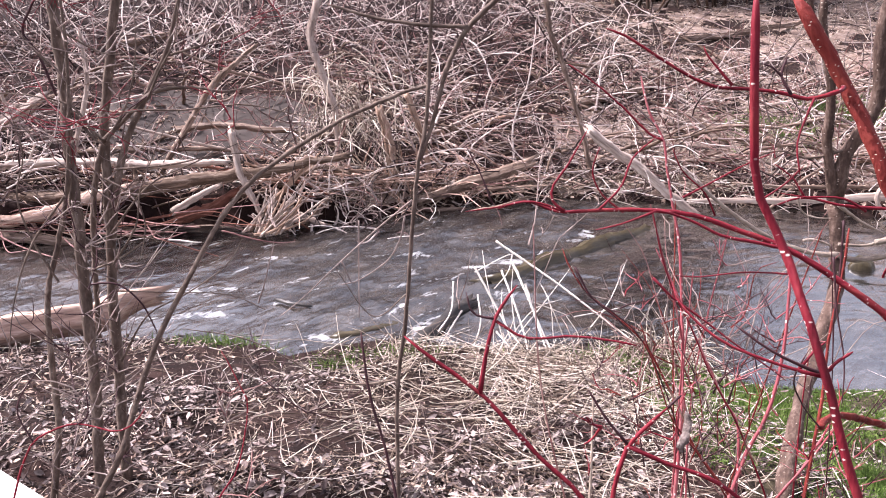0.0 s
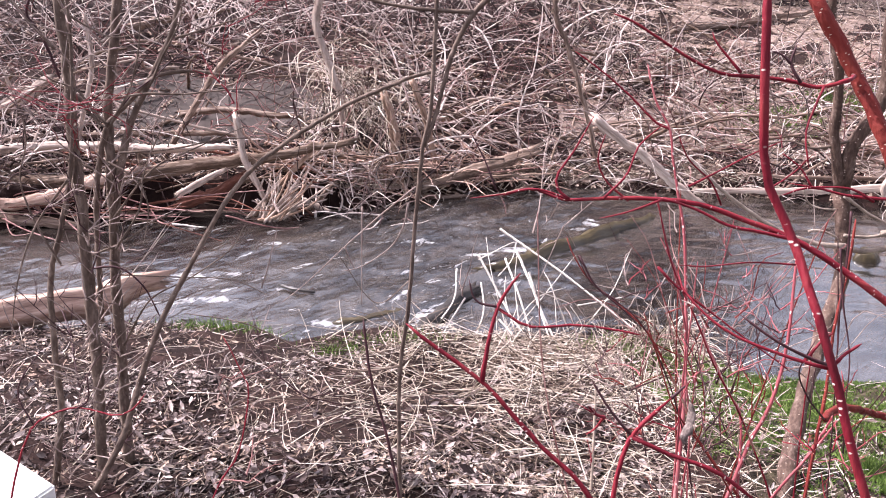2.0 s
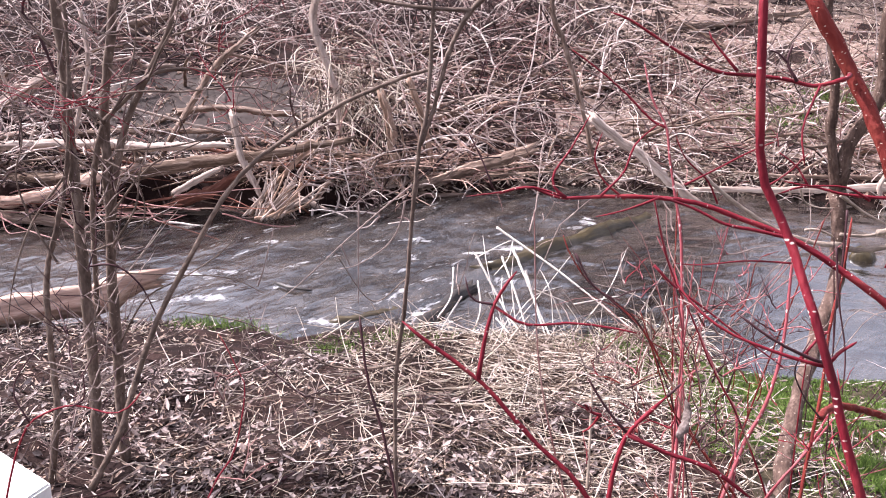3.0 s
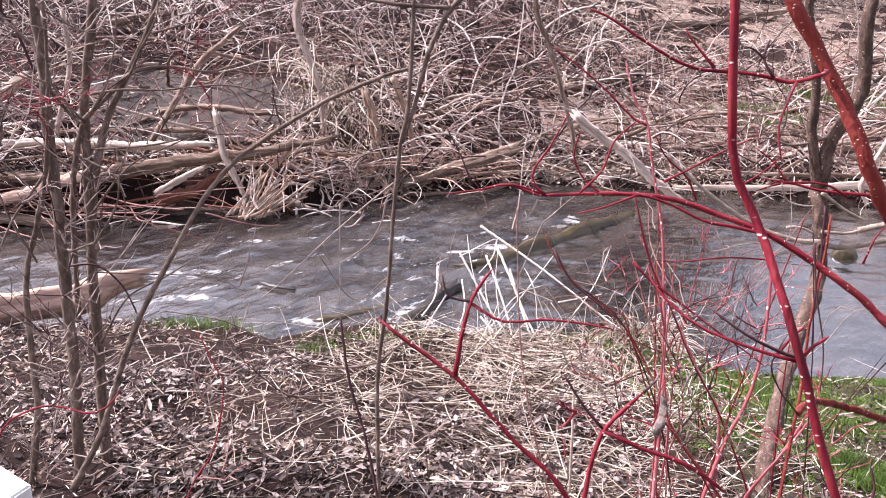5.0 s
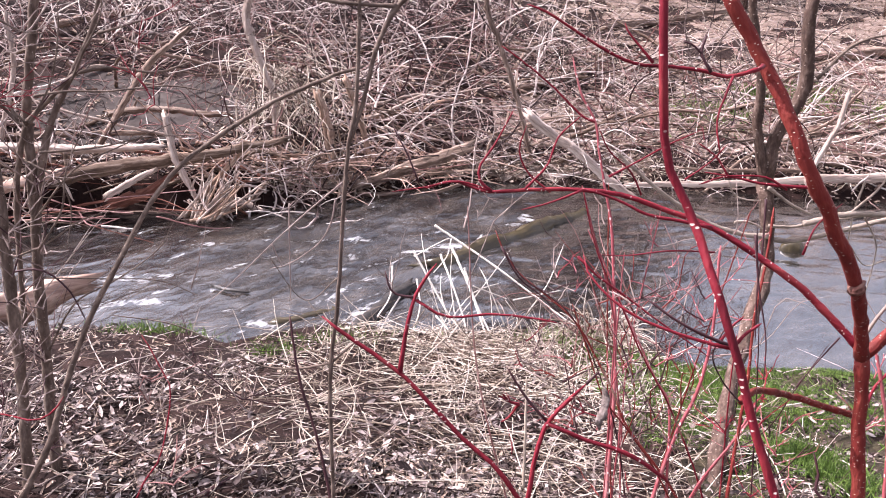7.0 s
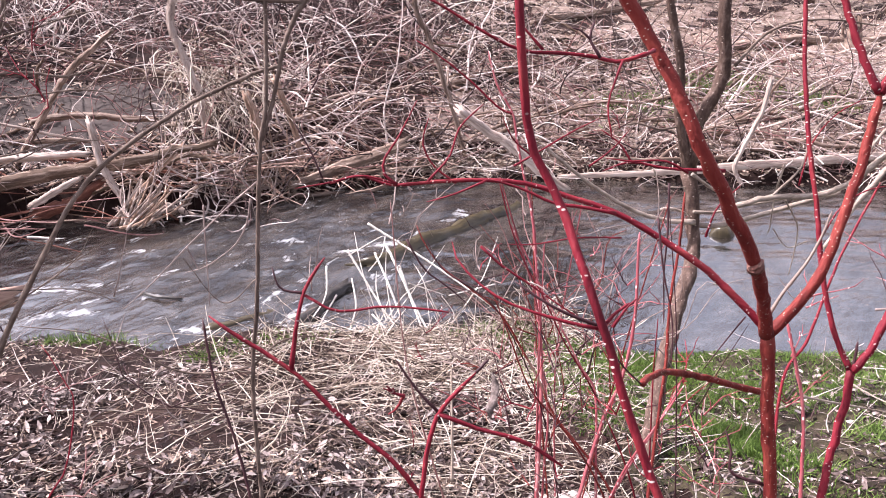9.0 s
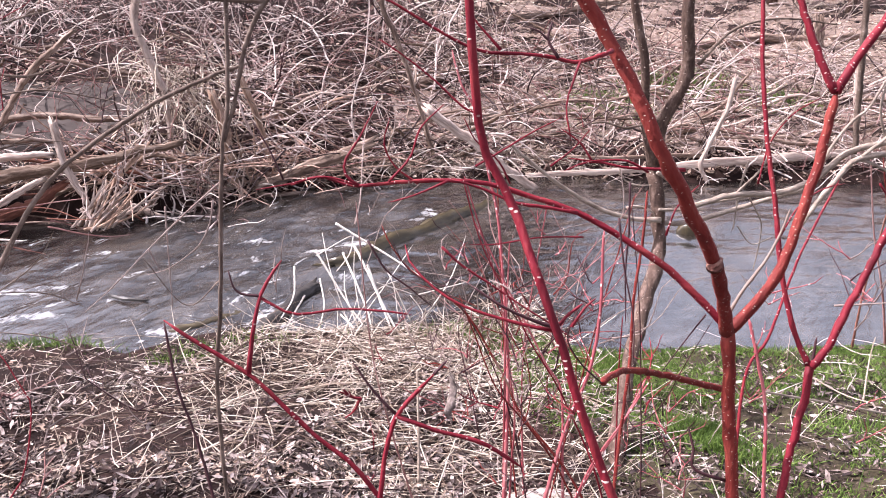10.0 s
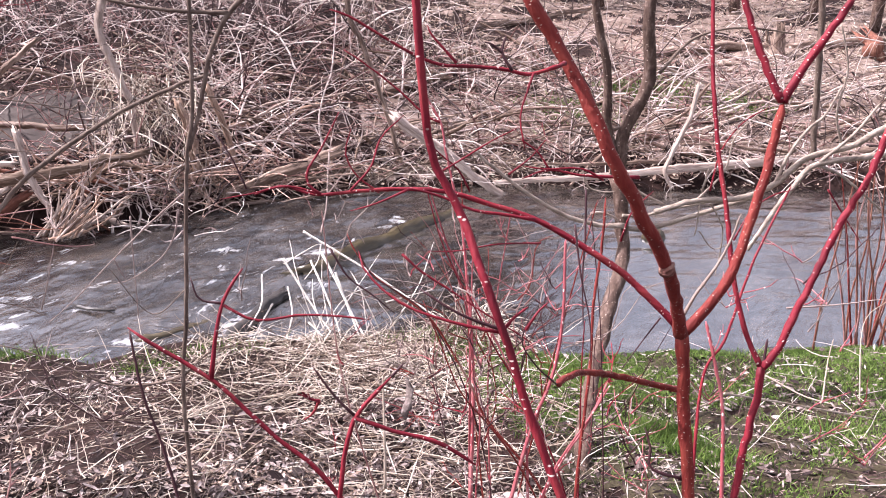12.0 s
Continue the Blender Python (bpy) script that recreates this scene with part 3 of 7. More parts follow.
def straw(name, x, y, length, thick, mat, label, rise=0.09, k=5, side=1.0, lift=0.04):
    n = len(x)
    start = np.stack([x, y, ground(x, y) + 0.008 + lift * rng.random(n) ** 2], 1)
    way = rng.normal(size=(n, 3)) * (0.75 * side, 1.0, rise * 1.6)
    lines = wander(start, way, length[0] + (length[1] - length[0]) * rng.random(n) ** 1.7, k, 0.15 + 0.5 * rng.random(n) ** 2, 0.1)
    lines[..., 2] = np.maximum(lines[..., 2], ground(lines[..., 0], lines[..., 1]) + 0.005)
    r = (thick[0] + (thick[1] - thick[0]) * rng.random(n) ** 2.5)[:, None] * 0.42 * np.linspace(1, 0.5, k)
    v, q = tubes(lines, r, 3)
    return tagged(new(name, mesh_of(name, v, q, mat)), label, "dry grass", kind="stuff")


def grass(name, x, y, length, label, wide=0.003):
    n = len(x)
    start = np.stack([x, y, ground(x, y) - 0.005], 1)
    way = rng.normal(size=(n, 3)) * 0.35 + (0, 0, 1)
    lines = wander(start, way, length[0] + (length[1] - length[0]) * rng.random(n), 3, 0.3 + 0.3 * rng.random(n), 0.6)
    r = np.full((n, 1), wide) * np.array([1, 0.9, 0.2])
    v, q = tubes(lines, r, 3)
    return tagged(new(name, mesh_of(name, v, q, GRASS)), label, "grass", kind="stuff")


def clumped(x, y, f, k, least):
    """Keeps what lies in patches, so that bare soil shows between."""
    keep = wave(x, y, f, k) + 0.6 * wave(x, y, 2.3 * f, k + 1) + 0.9 * rng.random(len(x)) > least
    return x[keep], y[keep]


# ---- matted dead grass over the soil ----
def matted(name, xs, ys, lies, mat, label):
    """A thin mat over the ground, torn at its edges, where lies(x, y) is above nothing."""
    gx, gy = np.meshgrid(xs, ys)
    gz = ground(gx, gy) + 0.006 + 0.006 * wave(gx, gy, 19, 2) + 0.004 * wave(gx, gy, 43, 5)
    w = len(xs)
    i = (np.arange(len(ys) - 1)[:, None] * w + np.arange(w - 1)).ravel()
    torn = lies(gx, gy) + 0.30 * wave(gx, gy, 5.1, 3) + 0.2 * wave(gx, gy, 13, 6) + 0.12 * wave(gx, gy, 37, 1)
    quads = np.stack([i, i + 1, i + w + 1, i + w], -1)
    quads = quads[(torn.ravel()[quads] > 0).all(1)]
    used, back = np.unique(quads, return_inverse=True)
    v = np.stack([gx, gy, gz], -1).reshape(-1, 3)[used]
    return tagged(new(name, mesh_of(name, v, back.reshape(-1, 4), mat)), label, "dead grass", kind="stuff")


matted("grass_thatch", np.linspace(1.3, 13, 240), np.linspace(8.4, 19, 240), lambda x, y: 1.4 * np.clip(y - np.interp(x, FAR_X, FAR_Y) - 0.45, -1, 0.6) + np.clip((x - 2.0) * 0.5, -1, 0.1) - 0.9 * np.clip(y - 10.8, 0, 1) * np.clip((5.2 - x) * 0.7, 0, 1), THATCH, "matted tan dead grass on the flat far bank")
matted("moss_mat", np.linspace(1.2, 4.6, 170), np.linspace(2.3, 5.3, 150), lambda x, y: 0.25 + np.clip((x - 1.6) * 0.8, -1, 0.1) + np.clip((np.interp(x, NEAR_X, NEAR_Y) - y - 0.12) * 2, -1, 0.1), MOSS, "trodden soil with moss and short grass beside the pool")
matted("grass_thatch", np.linspace(-0.6, 2.0, 150), np.linspace(3.9, 5.9, 120), lambda x, y: 0.25 - ((x - 0.65) / 0.95) ** 2 - ((y - 5.25) / 0.55) ** 2, THATCH, "matted tan dead grass on the near bank")
matted("grass_thatch", np.linspace(-1.3, 3.2, 220), np.linspace(8.9, 10.4, 90), lambda x, y: 0.3 - ((y - np.interp(x, FAR_X, FAR_Y) - 0.24) / 0.24) ** 2 - np.clip(np.abs(x - 0.9) - 1.7, 0, 1), THATCH, "matted tan dead grass along the far waterline")
# ---- far bank: brushwood ----
x, y = clumped(*far_spot(2600, -7, 9, 4.5), 1.5, 4, 0.25)
keep = ~((x > -3.9) & (x < -1.5) & (y > 9.2) & (y < 11.4)) | (rng.random(len(x)) < 0.12)
keep &= ~((x > -4.5) & (x < -1.25) & (y < 8.9)) & ((x < 1.6) | (rng.random(len(x)) < 0.14))
x, y = x[keep], y[keep]
half = rng.random(len(x)) < 0.4
thicket("fallen_twigs", x[half], y[half], (0.3, 1.7), (0.008, 0.024), (0.35, 0.0, 0.15), TWIG_GREY, "weathered grey twigs fallen on the far bank", lift=0.6, k=9, bend=(0.2, 0.5))
x, y = x[~half], y[~half]
thicket("fallen_twigs", x, y, (0.3, 1.7), (0.008, 0.025), (0.35, 0.0, 0.15), TWIG, "tangle of pale dead twigs lying on the far bank", lift=0.6, k=9, bend=(0.2, 0.5))
x, y = far_spot(640, -7, 8, 2.0, 1.3, 0.08)
keep = ~((x > -4.5) & (x < -1.25) & (y < 9.0)) & ((x < 0.3) | (rng.random(len(x)) < 0.3)) & ~((x > -3.9) & (x < -1.5) & (y > 9.4))
x, y = x[keep], y[keep]
thicket("drift_sticks", x, y, (0.3, 1.4), (0.01, 0.034), (0.25, 0.0, 0.25), TWIG, "bleached sticks piled along the water's far edge", sides=5, lift=0.35, bend=(0.25, 0.5), side=0.9)
x, y = clumped(*far_spot(1050, -7, 2.6, 4.5, 1.0, 0.3), 1.8, 9, 0.3)
x += 0.35 * wave(x, y, 2.1, 5)
keep = ~((x > -3.8) & (x < -1.6) & (y < 11.2)) | (rng.random(len(x)) < 0.15)
x, y = x[keep], y[keep]
thicket("arching_twigs", x, y, (0.7, 2.1), (0.009, 0.030), (1.0, 0.4, 1.2), TWIG, "arching grey shrub twigs crowding the far bank", sides=4, lift=0.2, k=12, bend=(0.25, 0.75))
x, y = far_spot(520, 1.0, 8, 3.4, 1.0, 0.3)
thicket("arching_twigs", x, y, (0.6, 1.9), (0.009, 0.028), (1.0, 0.25, 1.3), TWIG_GREY, "sparser arching grey twigs above the flat far bank", sides=4, lift=0.1, k=10, bend=(0.2, 0.55))
x, y = far_spot(760, -6, 7, 4.0)
thicket("reddish_twigs", x, y, (0.4, 1.5), (0.008, 0.020), (0.6, 0.2, 0.8), PINK, "reddish dogwood twigs mixed into the far brushwood", lift=0.2, k=8)
x, y = far_spot(1300, -9, 2.0, 6, 1.0, 3.5)
thicket("far_brush", x, y, (0.6, 1.5), (0.01, 0.03), (1.0, 0.6, 1.0), TWIG, "grey brush growing up the slope behind the stream", sides=3, k=8, bend=(0.4, 0.8))
# leaves coloured dark in place of the shadowed gaps between the twigs
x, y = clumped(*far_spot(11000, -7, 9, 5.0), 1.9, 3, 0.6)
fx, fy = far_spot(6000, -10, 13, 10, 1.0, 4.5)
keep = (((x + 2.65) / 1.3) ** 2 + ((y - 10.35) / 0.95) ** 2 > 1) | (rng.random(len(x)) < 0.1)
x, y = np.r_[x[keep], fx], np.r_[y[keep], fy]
leaf_litter("far_leaf_litter", x, y, (0.015, 0.05), "dead leaves covering the far bank, darkened for the shade under the brush", LITTER_DARK)
x, y = far_spot(3200, 1.4, 9, 4.5, 1.0, 0.4)
straw("far_straw", x, y, (0.08, 0.4), (0.007, 0.018), STRAW, "pale flattened grass on the flat part of the far bank", rise=0.25, side=0.8)
x = rng.uniform(-1.2, 3.4, 900)
y = np.interp(x, FAR_X, FAR_Y) + rng.normal(0.2, 0.12, 900)
straw("shore_straw", x, y, (0.08, 0.35), (0.007, 0.018), STRAW, "pale washed-up grass along the far waterline", rise=0.2, side=1.6)
x, y = far_spot(3000, 0.5, 13, 9, 1.0, 4.0)
straw("slope_straw", x, y, (0.08, 0.45), (0.009, 0.022), STRAW, "pale dead grass on the slope behind the stream", rise=0.25, side=0.8)
x, y = far_spot(260, 1.5, 13, 8, 1.0, 3.5)
thicket("slope_twigs", x, y, (0.4, 1.6), (0.008, 0.03), (0.35, 0.0, 0.5), TWIG_GREY, "fallen grey twigs on the slope behind the stream", sides=4, lift=0.2, k=8)
x = np.r_[rng.normal(5.1, 0.35, 900), rng.normal(3.9, 0.3, 450), rng.normal(6.0, 0.3, 400)]
y = np.r_[rng.normal(11.5, 0.3, 900), rng.normal(10.9, 0.25, 450), rng.normal(10.6, 0.2, 400)]
grass("far_grass", x, y, (0.05, 0.16), "fresh green grass tufts on the far bank", 0.006)

x, y = clumped(*far_spot(9000, -6, 1.8, 4.0, 1.0, 0.1), 2.1, 6, 0.5)
leaf_litter("far_leaf_litter", x, y, (0.018, 0.06), "pale dead leaves caught in the far brushwood", LITTER_LIGHT)
x, y = far_spot(3200, -4.5, 6, 0.5, 1.0, 0.02)
leaf_litter("far_leaf_litter", x, y, (0.012, 0.045), "pale debris washed up along the far edge", LITTER_LIGHT)
x, y = far_spot(26000, 1.4, 13, 10, 1.0, 0.4)
leaf_litter("far_leaf_litter", x, y, (0.012, 0.042), "pale dead leaves lying on the flat far bank", LITTER_LIGHT)
# ---- near bank: litter, straw, grass ----
x, y = clumped(*near_spot(24000, -3.6, 0.9, 2.3, 0.85), 1.7, 2, 0.75)
leaf_litter("leaf_litter", x, y, (0.006, 0.036), "curled grey-brown dead leaves strewn over dark soil")
x, y = clumped(*near_spot(14000, 0.6, 4.5, 2.0, 0.9), 2.9, 5, 0.1)
leaf_litter("leaf_litter", x, y, (0.010, 0.030), "pale dead leaves among straw and grass")
n = 60000
x, y = rng.normal(0.3, 4.5, n), 2.6 - np.abs(rng.normal(0, 3.6, n))
x, y = clumped(x, y, 2.2, 4, 0.15)
leaf_litter("leaf_litter", x, y, (0.012, 0.045), "dead leaves spread over the top of the near bank")
x, y = rng.normal(0.3, 4.5, 9000), 2.6 - np.abs(rng.normal(0, 3.6, 9000))
straw("straw", x, y, (0.08, 0.4), (0.003, 0.009), STRAW, "dry stalks spread over the top of the near bank")
x, y = near_spot(9000, -9, -3.2, 0.5, 0.9)
fx, fy = near_spot(6000, 4.2, 9, 0.5, 0.9)
leaf_litter("leaf_litter", np.r_[x, fx], np.r_[y, fy], (0.010, 0.04), "dead leaves strewn along the near bank")
n = 850
x, y = rng.normal(0.35, 0.62, n), 5.75 - np.abs(rng.normal(0, 0.75, n))
keep = y < np.interp(x, NEAR_X, NEAR_Y) - 0.2
straw("straw", x[keep], y[keep], (0.08, 0.5), (0.005, 0.013), STRAW, "flattened pale straw and dead stalks on the near bank", side=1.0)
x, y = clumped(*near_spot(1700, -0.4, 1.3, 2.3, 1.15), 2.2, 7, 0.25)
straw("straw", x, y, (0.06, 0.45), (0.004, 0.011), STRAW, "loose dry stalks scattered over dark soil", side=1.0)
x, y = near_spot(1500, -3.6, 4.0, 2.3, 0.9)
straw("near_twigs", x, y, (0.06, 0.45), (0.004, 0.010), TWIG, "scattered dry twigs on the near bank")
x, y = near_spot(34000, -3.4, 4.4, 2.2, 0.9)
leaf_litter("leaf_crumbs", x, y, (0.003, 0.011), "dark crumbs of dead leaf and bark trodden into the soil", LITTER_DARK)
x, y = near_spot(3000, -3.6, 0.6, 2.3, 0.85)
straw("straw_bits", x, y, (0.03, 0.2), (0.003, 0.009), STRAW, "short broken stalks strewn over the soil")
x, y = clumped(*near_spot(6500, -3.4, 0.5, 2.3, 0.9), 1.9, 2, 0.7)
leaf_litter("pale_leaf_litter", x, y, (0.008, 0.028), "pale curled leaves among the darker litter", LITTER_LIGHT)
x, y = clumped(*near_spot(900, 0.35, 1.35, 2.2, 1.3), 2.4, 6, 0.0)
straw("straw", x, y, (0.1, 0.5), (0.003, 0.010), STRAW, "flattened pale stalks under the dogwood")
x, y = near_spot(300, -0.9, 1.8, 2.5, 0.9)
straw("long_stalks", x, y, (0.25, 0.8), (0.004, 0.010), STRAW, "long pale stalks lying flat over the litter", rise=0.05, side=2.6, lift=0.05)
x, y = clumped(rng.uniform(-1.2, 0.6, 3600), rng.uniform(2.3, 3.45, 3600), 2.6, 5, 0.2)
leaf_litter("leaf_litter", x, y, (0.010, 0.034), "curled brown and grey leaves at the foot of the saplings")
x, y = clumped(rng.uniform(-1.2, 0.6, 1500), rng.uniform(2.3, 3.45, 1500), 2.1, 8, 0.4)
leaf_litter("pale_leaf_litter", x, y, (0.008, 0.026), "pale curled leaves at the foot of the saplings", LITTER_LIGHT)
x, y = rng.uniform(-1.0, 0.7, 420), rng.uniform(2.3, 3.4, 420)
straw("straw_bits", x, y, (0.04, 0.3), (0.003, 0.008), STRAW, "short broken stalks at the foot of the saplings")
# bundles of stalks lying side by side
cx, cy = near_spot(26, 0.15, 1.6, 2.6, 0.9)
way = rng.normal(0.0, 1.0, 26)
x, y, a = [], [], []
for i in range(26):
    m = int(rng.integers(6, 15))
    x += list(cx[i] + rng.normal(0, 0.09, m))
    y += list(cy[i] + rng.normal(0, 0.05, m))
    a += list(way[i] + rng.normal(0, 0.5, m))
x, y, a = np.array(x), np.array(y), np.array(a)
n, size = len(x), rng.uniform(0.1, 0.42, len(x))
t = np.linspace(-0.5, 0.5, 4)
lines = np.stack([x[:, None] + np.cos(a)[:, None] * size[:, None] * t, y[:, None] + np.sin(a)[:, None] * size[:, None] * t, np.zeros((n, 4))], -1)
lines[..., :2] += rng.normal(0, 0.006, (n, 4, 2))
lines[..., 2] = ground(lines[..., 0], lines[..., 1]) + 0.01 + 0.04 * rng.random(n)[:, None]
v, q = tubes(lines, rng.uniform(0.0016, 0.0042, n)[:, None] * np.linspace(1, 0.7, 4), 4)
tagged(new("straw_bundles", mesh_of("straw_bundles", v, q, STRAW)), "pale dead stalks lying side by side in bundles", "dry grass", kind="stuff")
n = 150000
x = rng.uniform(1.1, 5.0, n)
y = np.interp(x, NEAR_X, NEAR_Y) - 2.9 * rng.random(n) ** 1.4
keep = wave(x, y, 2.7, 9) + 0.5 * wave(x, y, 7, 3) + 0.9 * rng.random(n) + 0.75 - 0.4 * (np.interp(x, NEAR_X, NEAR_Y) - y) > 0.62
grass("grass", x[keep], y[keep], (0.015, 0.05), "short fresh green grass beside the pool")
x = np.r_[rng.normal(-1.5, 0.2, 260), rng.normal(-0.62, 0.07, 160), rng.normal(-0.35, 0.25, 160), rng.normal(1.2, 0.2, 250)]
y = np.r_[rng.normal(5.82, 0.08, 260), rng.normal(5.12, 0.05, 160), rng.normal(5.5, 0.1, 160), rng.normal(5.5, 0.1, 250)]
for tx, ty, m, r in [(1.86, 4.74, 900, 0.11), (1.84, 4.2, 500, 0.08), (1.9, 3.6, 900, 0.09), (1.86, 3.42, 700, 0.08), (1.95, 3.2, 500, 0.1), (2.6, 3.5, 300, 0.12), (3.05, 4.6, 300, 0.16)]:
    x, y = np.r_[x, rng.normal(tx, r, m)], np.r_[y, rng.normal(ty, r, m)]
grass("grass_tuft", x, y, (0.04, 0.11), "green grass tufts at the water's edge and in the trodden soil")

# a tussock of dead grass round the shrub at the water's edge
n = 420
x, y = rng.normal(1.42, 0.11, n), rng.normal(5.52, 0.09, n)
start = np.stack([x, y, ground(x, y) - 0.01], 1)
out = np.stack([(x - 1.42) * 3.5, (y - 5.54) * 3.5, np.full(n, 0.75)], 1) + rng.normal(size=(n, 3)) * 0.3
lines = wander(start, out, rng.uniform(0.18, 0.42, n), 7, 0.2 + 0.3 * rng.random(n), 2.4)
lines[..., 2] = np.maximum(lines[..., 2], ground(lines[..., 0], lines[..., 1]) + 0.006)
v, q = tubes(lines, rng.uniform(0.002, 0.005, n)[:, None] * np.linspace(1, 0.4, 7), 3)
tagged(new("dead_tussock", mesh_of("dead_tussock", v, q, STRAW)), "pinkish tan dead grass tussock drooping at the water's edge", "dead grass", kind="stuff")

# ---- logs and branches of the far bank ----
log("fallen_log", [(-4.743, 8.85, 0.527), (-3.472, 8.85, 0.594), (-2.103, 8.85, 0.594)], 0.09, 0.07, BLEACHED, "long bleached pole lying on the far bank", group="logs of the far bank")
log("fallen_log", [(-4.717, 8.7, 0.227), (-3.168, 8.7, 0.406), (-1.911, 8.7, 0.556), (-0.906, 8.7, 0.70)], 0.19, 0.08, OLDLOG, "thick weathered log lying along the far bank", group="logs of the far bank")
log("fallen_log", [(-4.564, 8.45, 0.074), (-3.852, 8.45, 0.196), (-3.355, 8.45, 0.35), (-2.932, 8.45, 0.448)], 0.13, 0.10, DRIFTWOOD, "tan peeled log lying at the foot of the pile", group="logs of the far bank")
log("fallen_log", [(-3.93, 9.6, 0.545), (-2.86, 9.6, 0.593), (-2.153, 9.6, 0.557)], 0.06, 0.05, LOG, "thin grey pole lying behind the big log", group="logs of the far bank")
log("fallen_log", [(-4.489, 8.4, 0.055), (-3.86, 8.4, -0.012), (-3.386, 8.4, -0.068)], 0.09, 0.07, LOG, "grey log end lying at the water's edge", group="logs of the far bank")
log("broken_branch", [(-1.943, 8.5, 0.95), (-1.894, 8.5, 0.593), (-1.743, 8.5, 0.209)], 0.065, 0.055, BLEACHED, "bleached broken branch leaning on the bank", "branch")
log("broken_board", [(-2.549, 8.550, 0.214), (-2.313, 8.550, 0.348), (-2.107, 8.550, 0.464)], 0.055, 0.045, BLEACHED, "split pale edge of a slab propped on the logs", "wood slab", uneven=0.2, stubs=False)
log("bark_slab", [(-2.574, 8.720, 0.081), (-2.258, 8.720, 0.196), (-1.989, 8.720, 0.367)], 0.12, 0.07, RUST_WOOD, "dark rotten slab of bark under the logs", "bark", uneven=0.25, stubs=False)
log("fallen_log", [(-4.890, 9.600, 0.733), (-4.641, 9.600, 0.823), (-4.377, 9.600, 0.948), (-4.122, 9.600, 1.107)], 0.14, 0.11, BLEACHED, "thick pale log slanting up the far bank", group="logs of the far bank")
log("fallen_log", [(-4.661, 9.200, 0.599), (-4.490, 9.200, 0.606), (-4.100, 9.200, 0.631)], 0.065, 0.05, BLEACHED, "short pale pole on the far bank", group="logs of the far bank")
log("fallen_log", [(-2.817, 9.800, 0.747), (-2.340, 9.800, 0.798), (-1.900, 9.800, 0.740), (-1.588, 9.800, 0.741)], 0.075, 0.06, LOG, "grey pole lying across the bare mud", group="logs of the far bank")
log("broken_branch", [(-3.031, 8.500, 0.341), (-2.928, 8.500, 0.358), (-2.849, 8.500, 0.182)], 0.025, 0.02, BLEACHED, "small bent bleached stick in the pile", "branch", sides=8)
log("broken_branch", [(-1.907, 8.75, -0.074), (-1.551, 8.75, 0.366), (-1.21, 8.75, 0.683)], 0.05, 0.04, PEELED, "tan stick leaning against the log pile", "branch")
log("broken_branch", [(-1.562, 8.75, 0.156), (-1.346, 8.75, 0.082), (-1.156, 8.75, 0.007)], 0.07, 0.06, BLEACHED, "short bleached stick at the water's edge", "branch")
log("broken_branch", [(-1.327, 8.8, 0.027), (-1.113, 8.8, 0.256)], 0.05, 0.04, LOG, "short grey stick stuck in the bank", "branch")
log("tree_stump", [(-0.636, 9.35, 1.032), (-0.54, 9.35, 0.715), (-0.491, 9.35, 0.152)], 0.06, 0.12, PEELED, "peeled tan stump standing on the far bank", "stump", uneven=0.25)
log("fallen_log", [(-0.257, 9.3, 0.087), (0.382, 9.3, 0.303), (0.869, 9.3, 0.48)], 0.09, 0.12, LOG, "grey log pointing down to the water", group="logs of the far bank")
log("fallen_log", [(-0.845, 9.3, -0.095), (-0.374, 9.3, 0.002), (0.444, 9.3, 0.002), (0.908, 9.3, 0.135)], 0.05, 0.04, LOG, "thin wet pole along the far edge", group="logs of the far bank")
log("fallen_log", [(1.454, 9.1, 0.867), (1.952, 9.1, 0.48), (2.543, 9.1, 0.023)], 0.09, 0.08, BLEACHED, "pale pole slanting from the bank into the pool", group="logs of the far bank")
log("fallen_log", [(2.485, 9, 0.184), (3.215, 9, 0.185), (3.839, 9, 0.192), (4.346, 9, 0.23), (4.995, 9, 0.251), (6.203, 9, 0.273)], 0.05, 0.12, BLEACHED, "long pale log lying along the far edge of the pool", group="logs of the far bank")
log("fallen_log", [(6.07, 9, 0.247), (7.027, 9, 0.354)], 0.09, 0.08, LOG, "grey log lying on the far bank", group="logs of the far bank")
log("fallen_log", [(1.341, 11.258, 0.712), (2.099, 11.71, 0.778), (3.034, 12.722, 0.851)], 0.08, 0.07, LOG, "weathered log lying up on the far bank", group="logs of the far bank")
log("fallen_log", [(-0.217, 10.411, 0.566), (0.304, 10.798, 0.591), (0.846, 11.027, 0.683)], 0.07, 0.06, PEELED, "tan branch lying on the far bank", group="logs of the far bank")
log("fallen_log", [(-4.173, 12.01, 1.41), (-3.608, 12.571, 1.486), (-2.999, 12.877, 1.586)], 0.09, 0.07, LOG, "dark pole lying up the far slope", group="logs of the far bank")
log("leaning_trunk", [(-1.25, 9.6, 2.091), (-1.323, 9.6, 1.705), (-1.207, 9.6, 1.309), (-1.104, 9.6, 0.961), (-1.07, 9.6, 0.394)], 0.075, 0.06, BLEACHED, "pale crooked trunk standing on the far bank", "trunk")
log("leaning_trunk", [(-3.766, 9.2, 0.398), (-3.522, 9.2, 1.252), (-3.512, 9.2, 1.795)], 0.05, 0.04, BLEACHED, "pale stick standing on the far bank", "trunk")
log("leaning_trunk", [(-2.88, 9.3, 0.404), (-2.325, 9.3, 1.237), (-2.025, 9.3, 1.515), (-1.85, 9.3, 1.651)], 0.06, 0.05, LOG, "bent grey trunk standing on the far bank", "trunk")
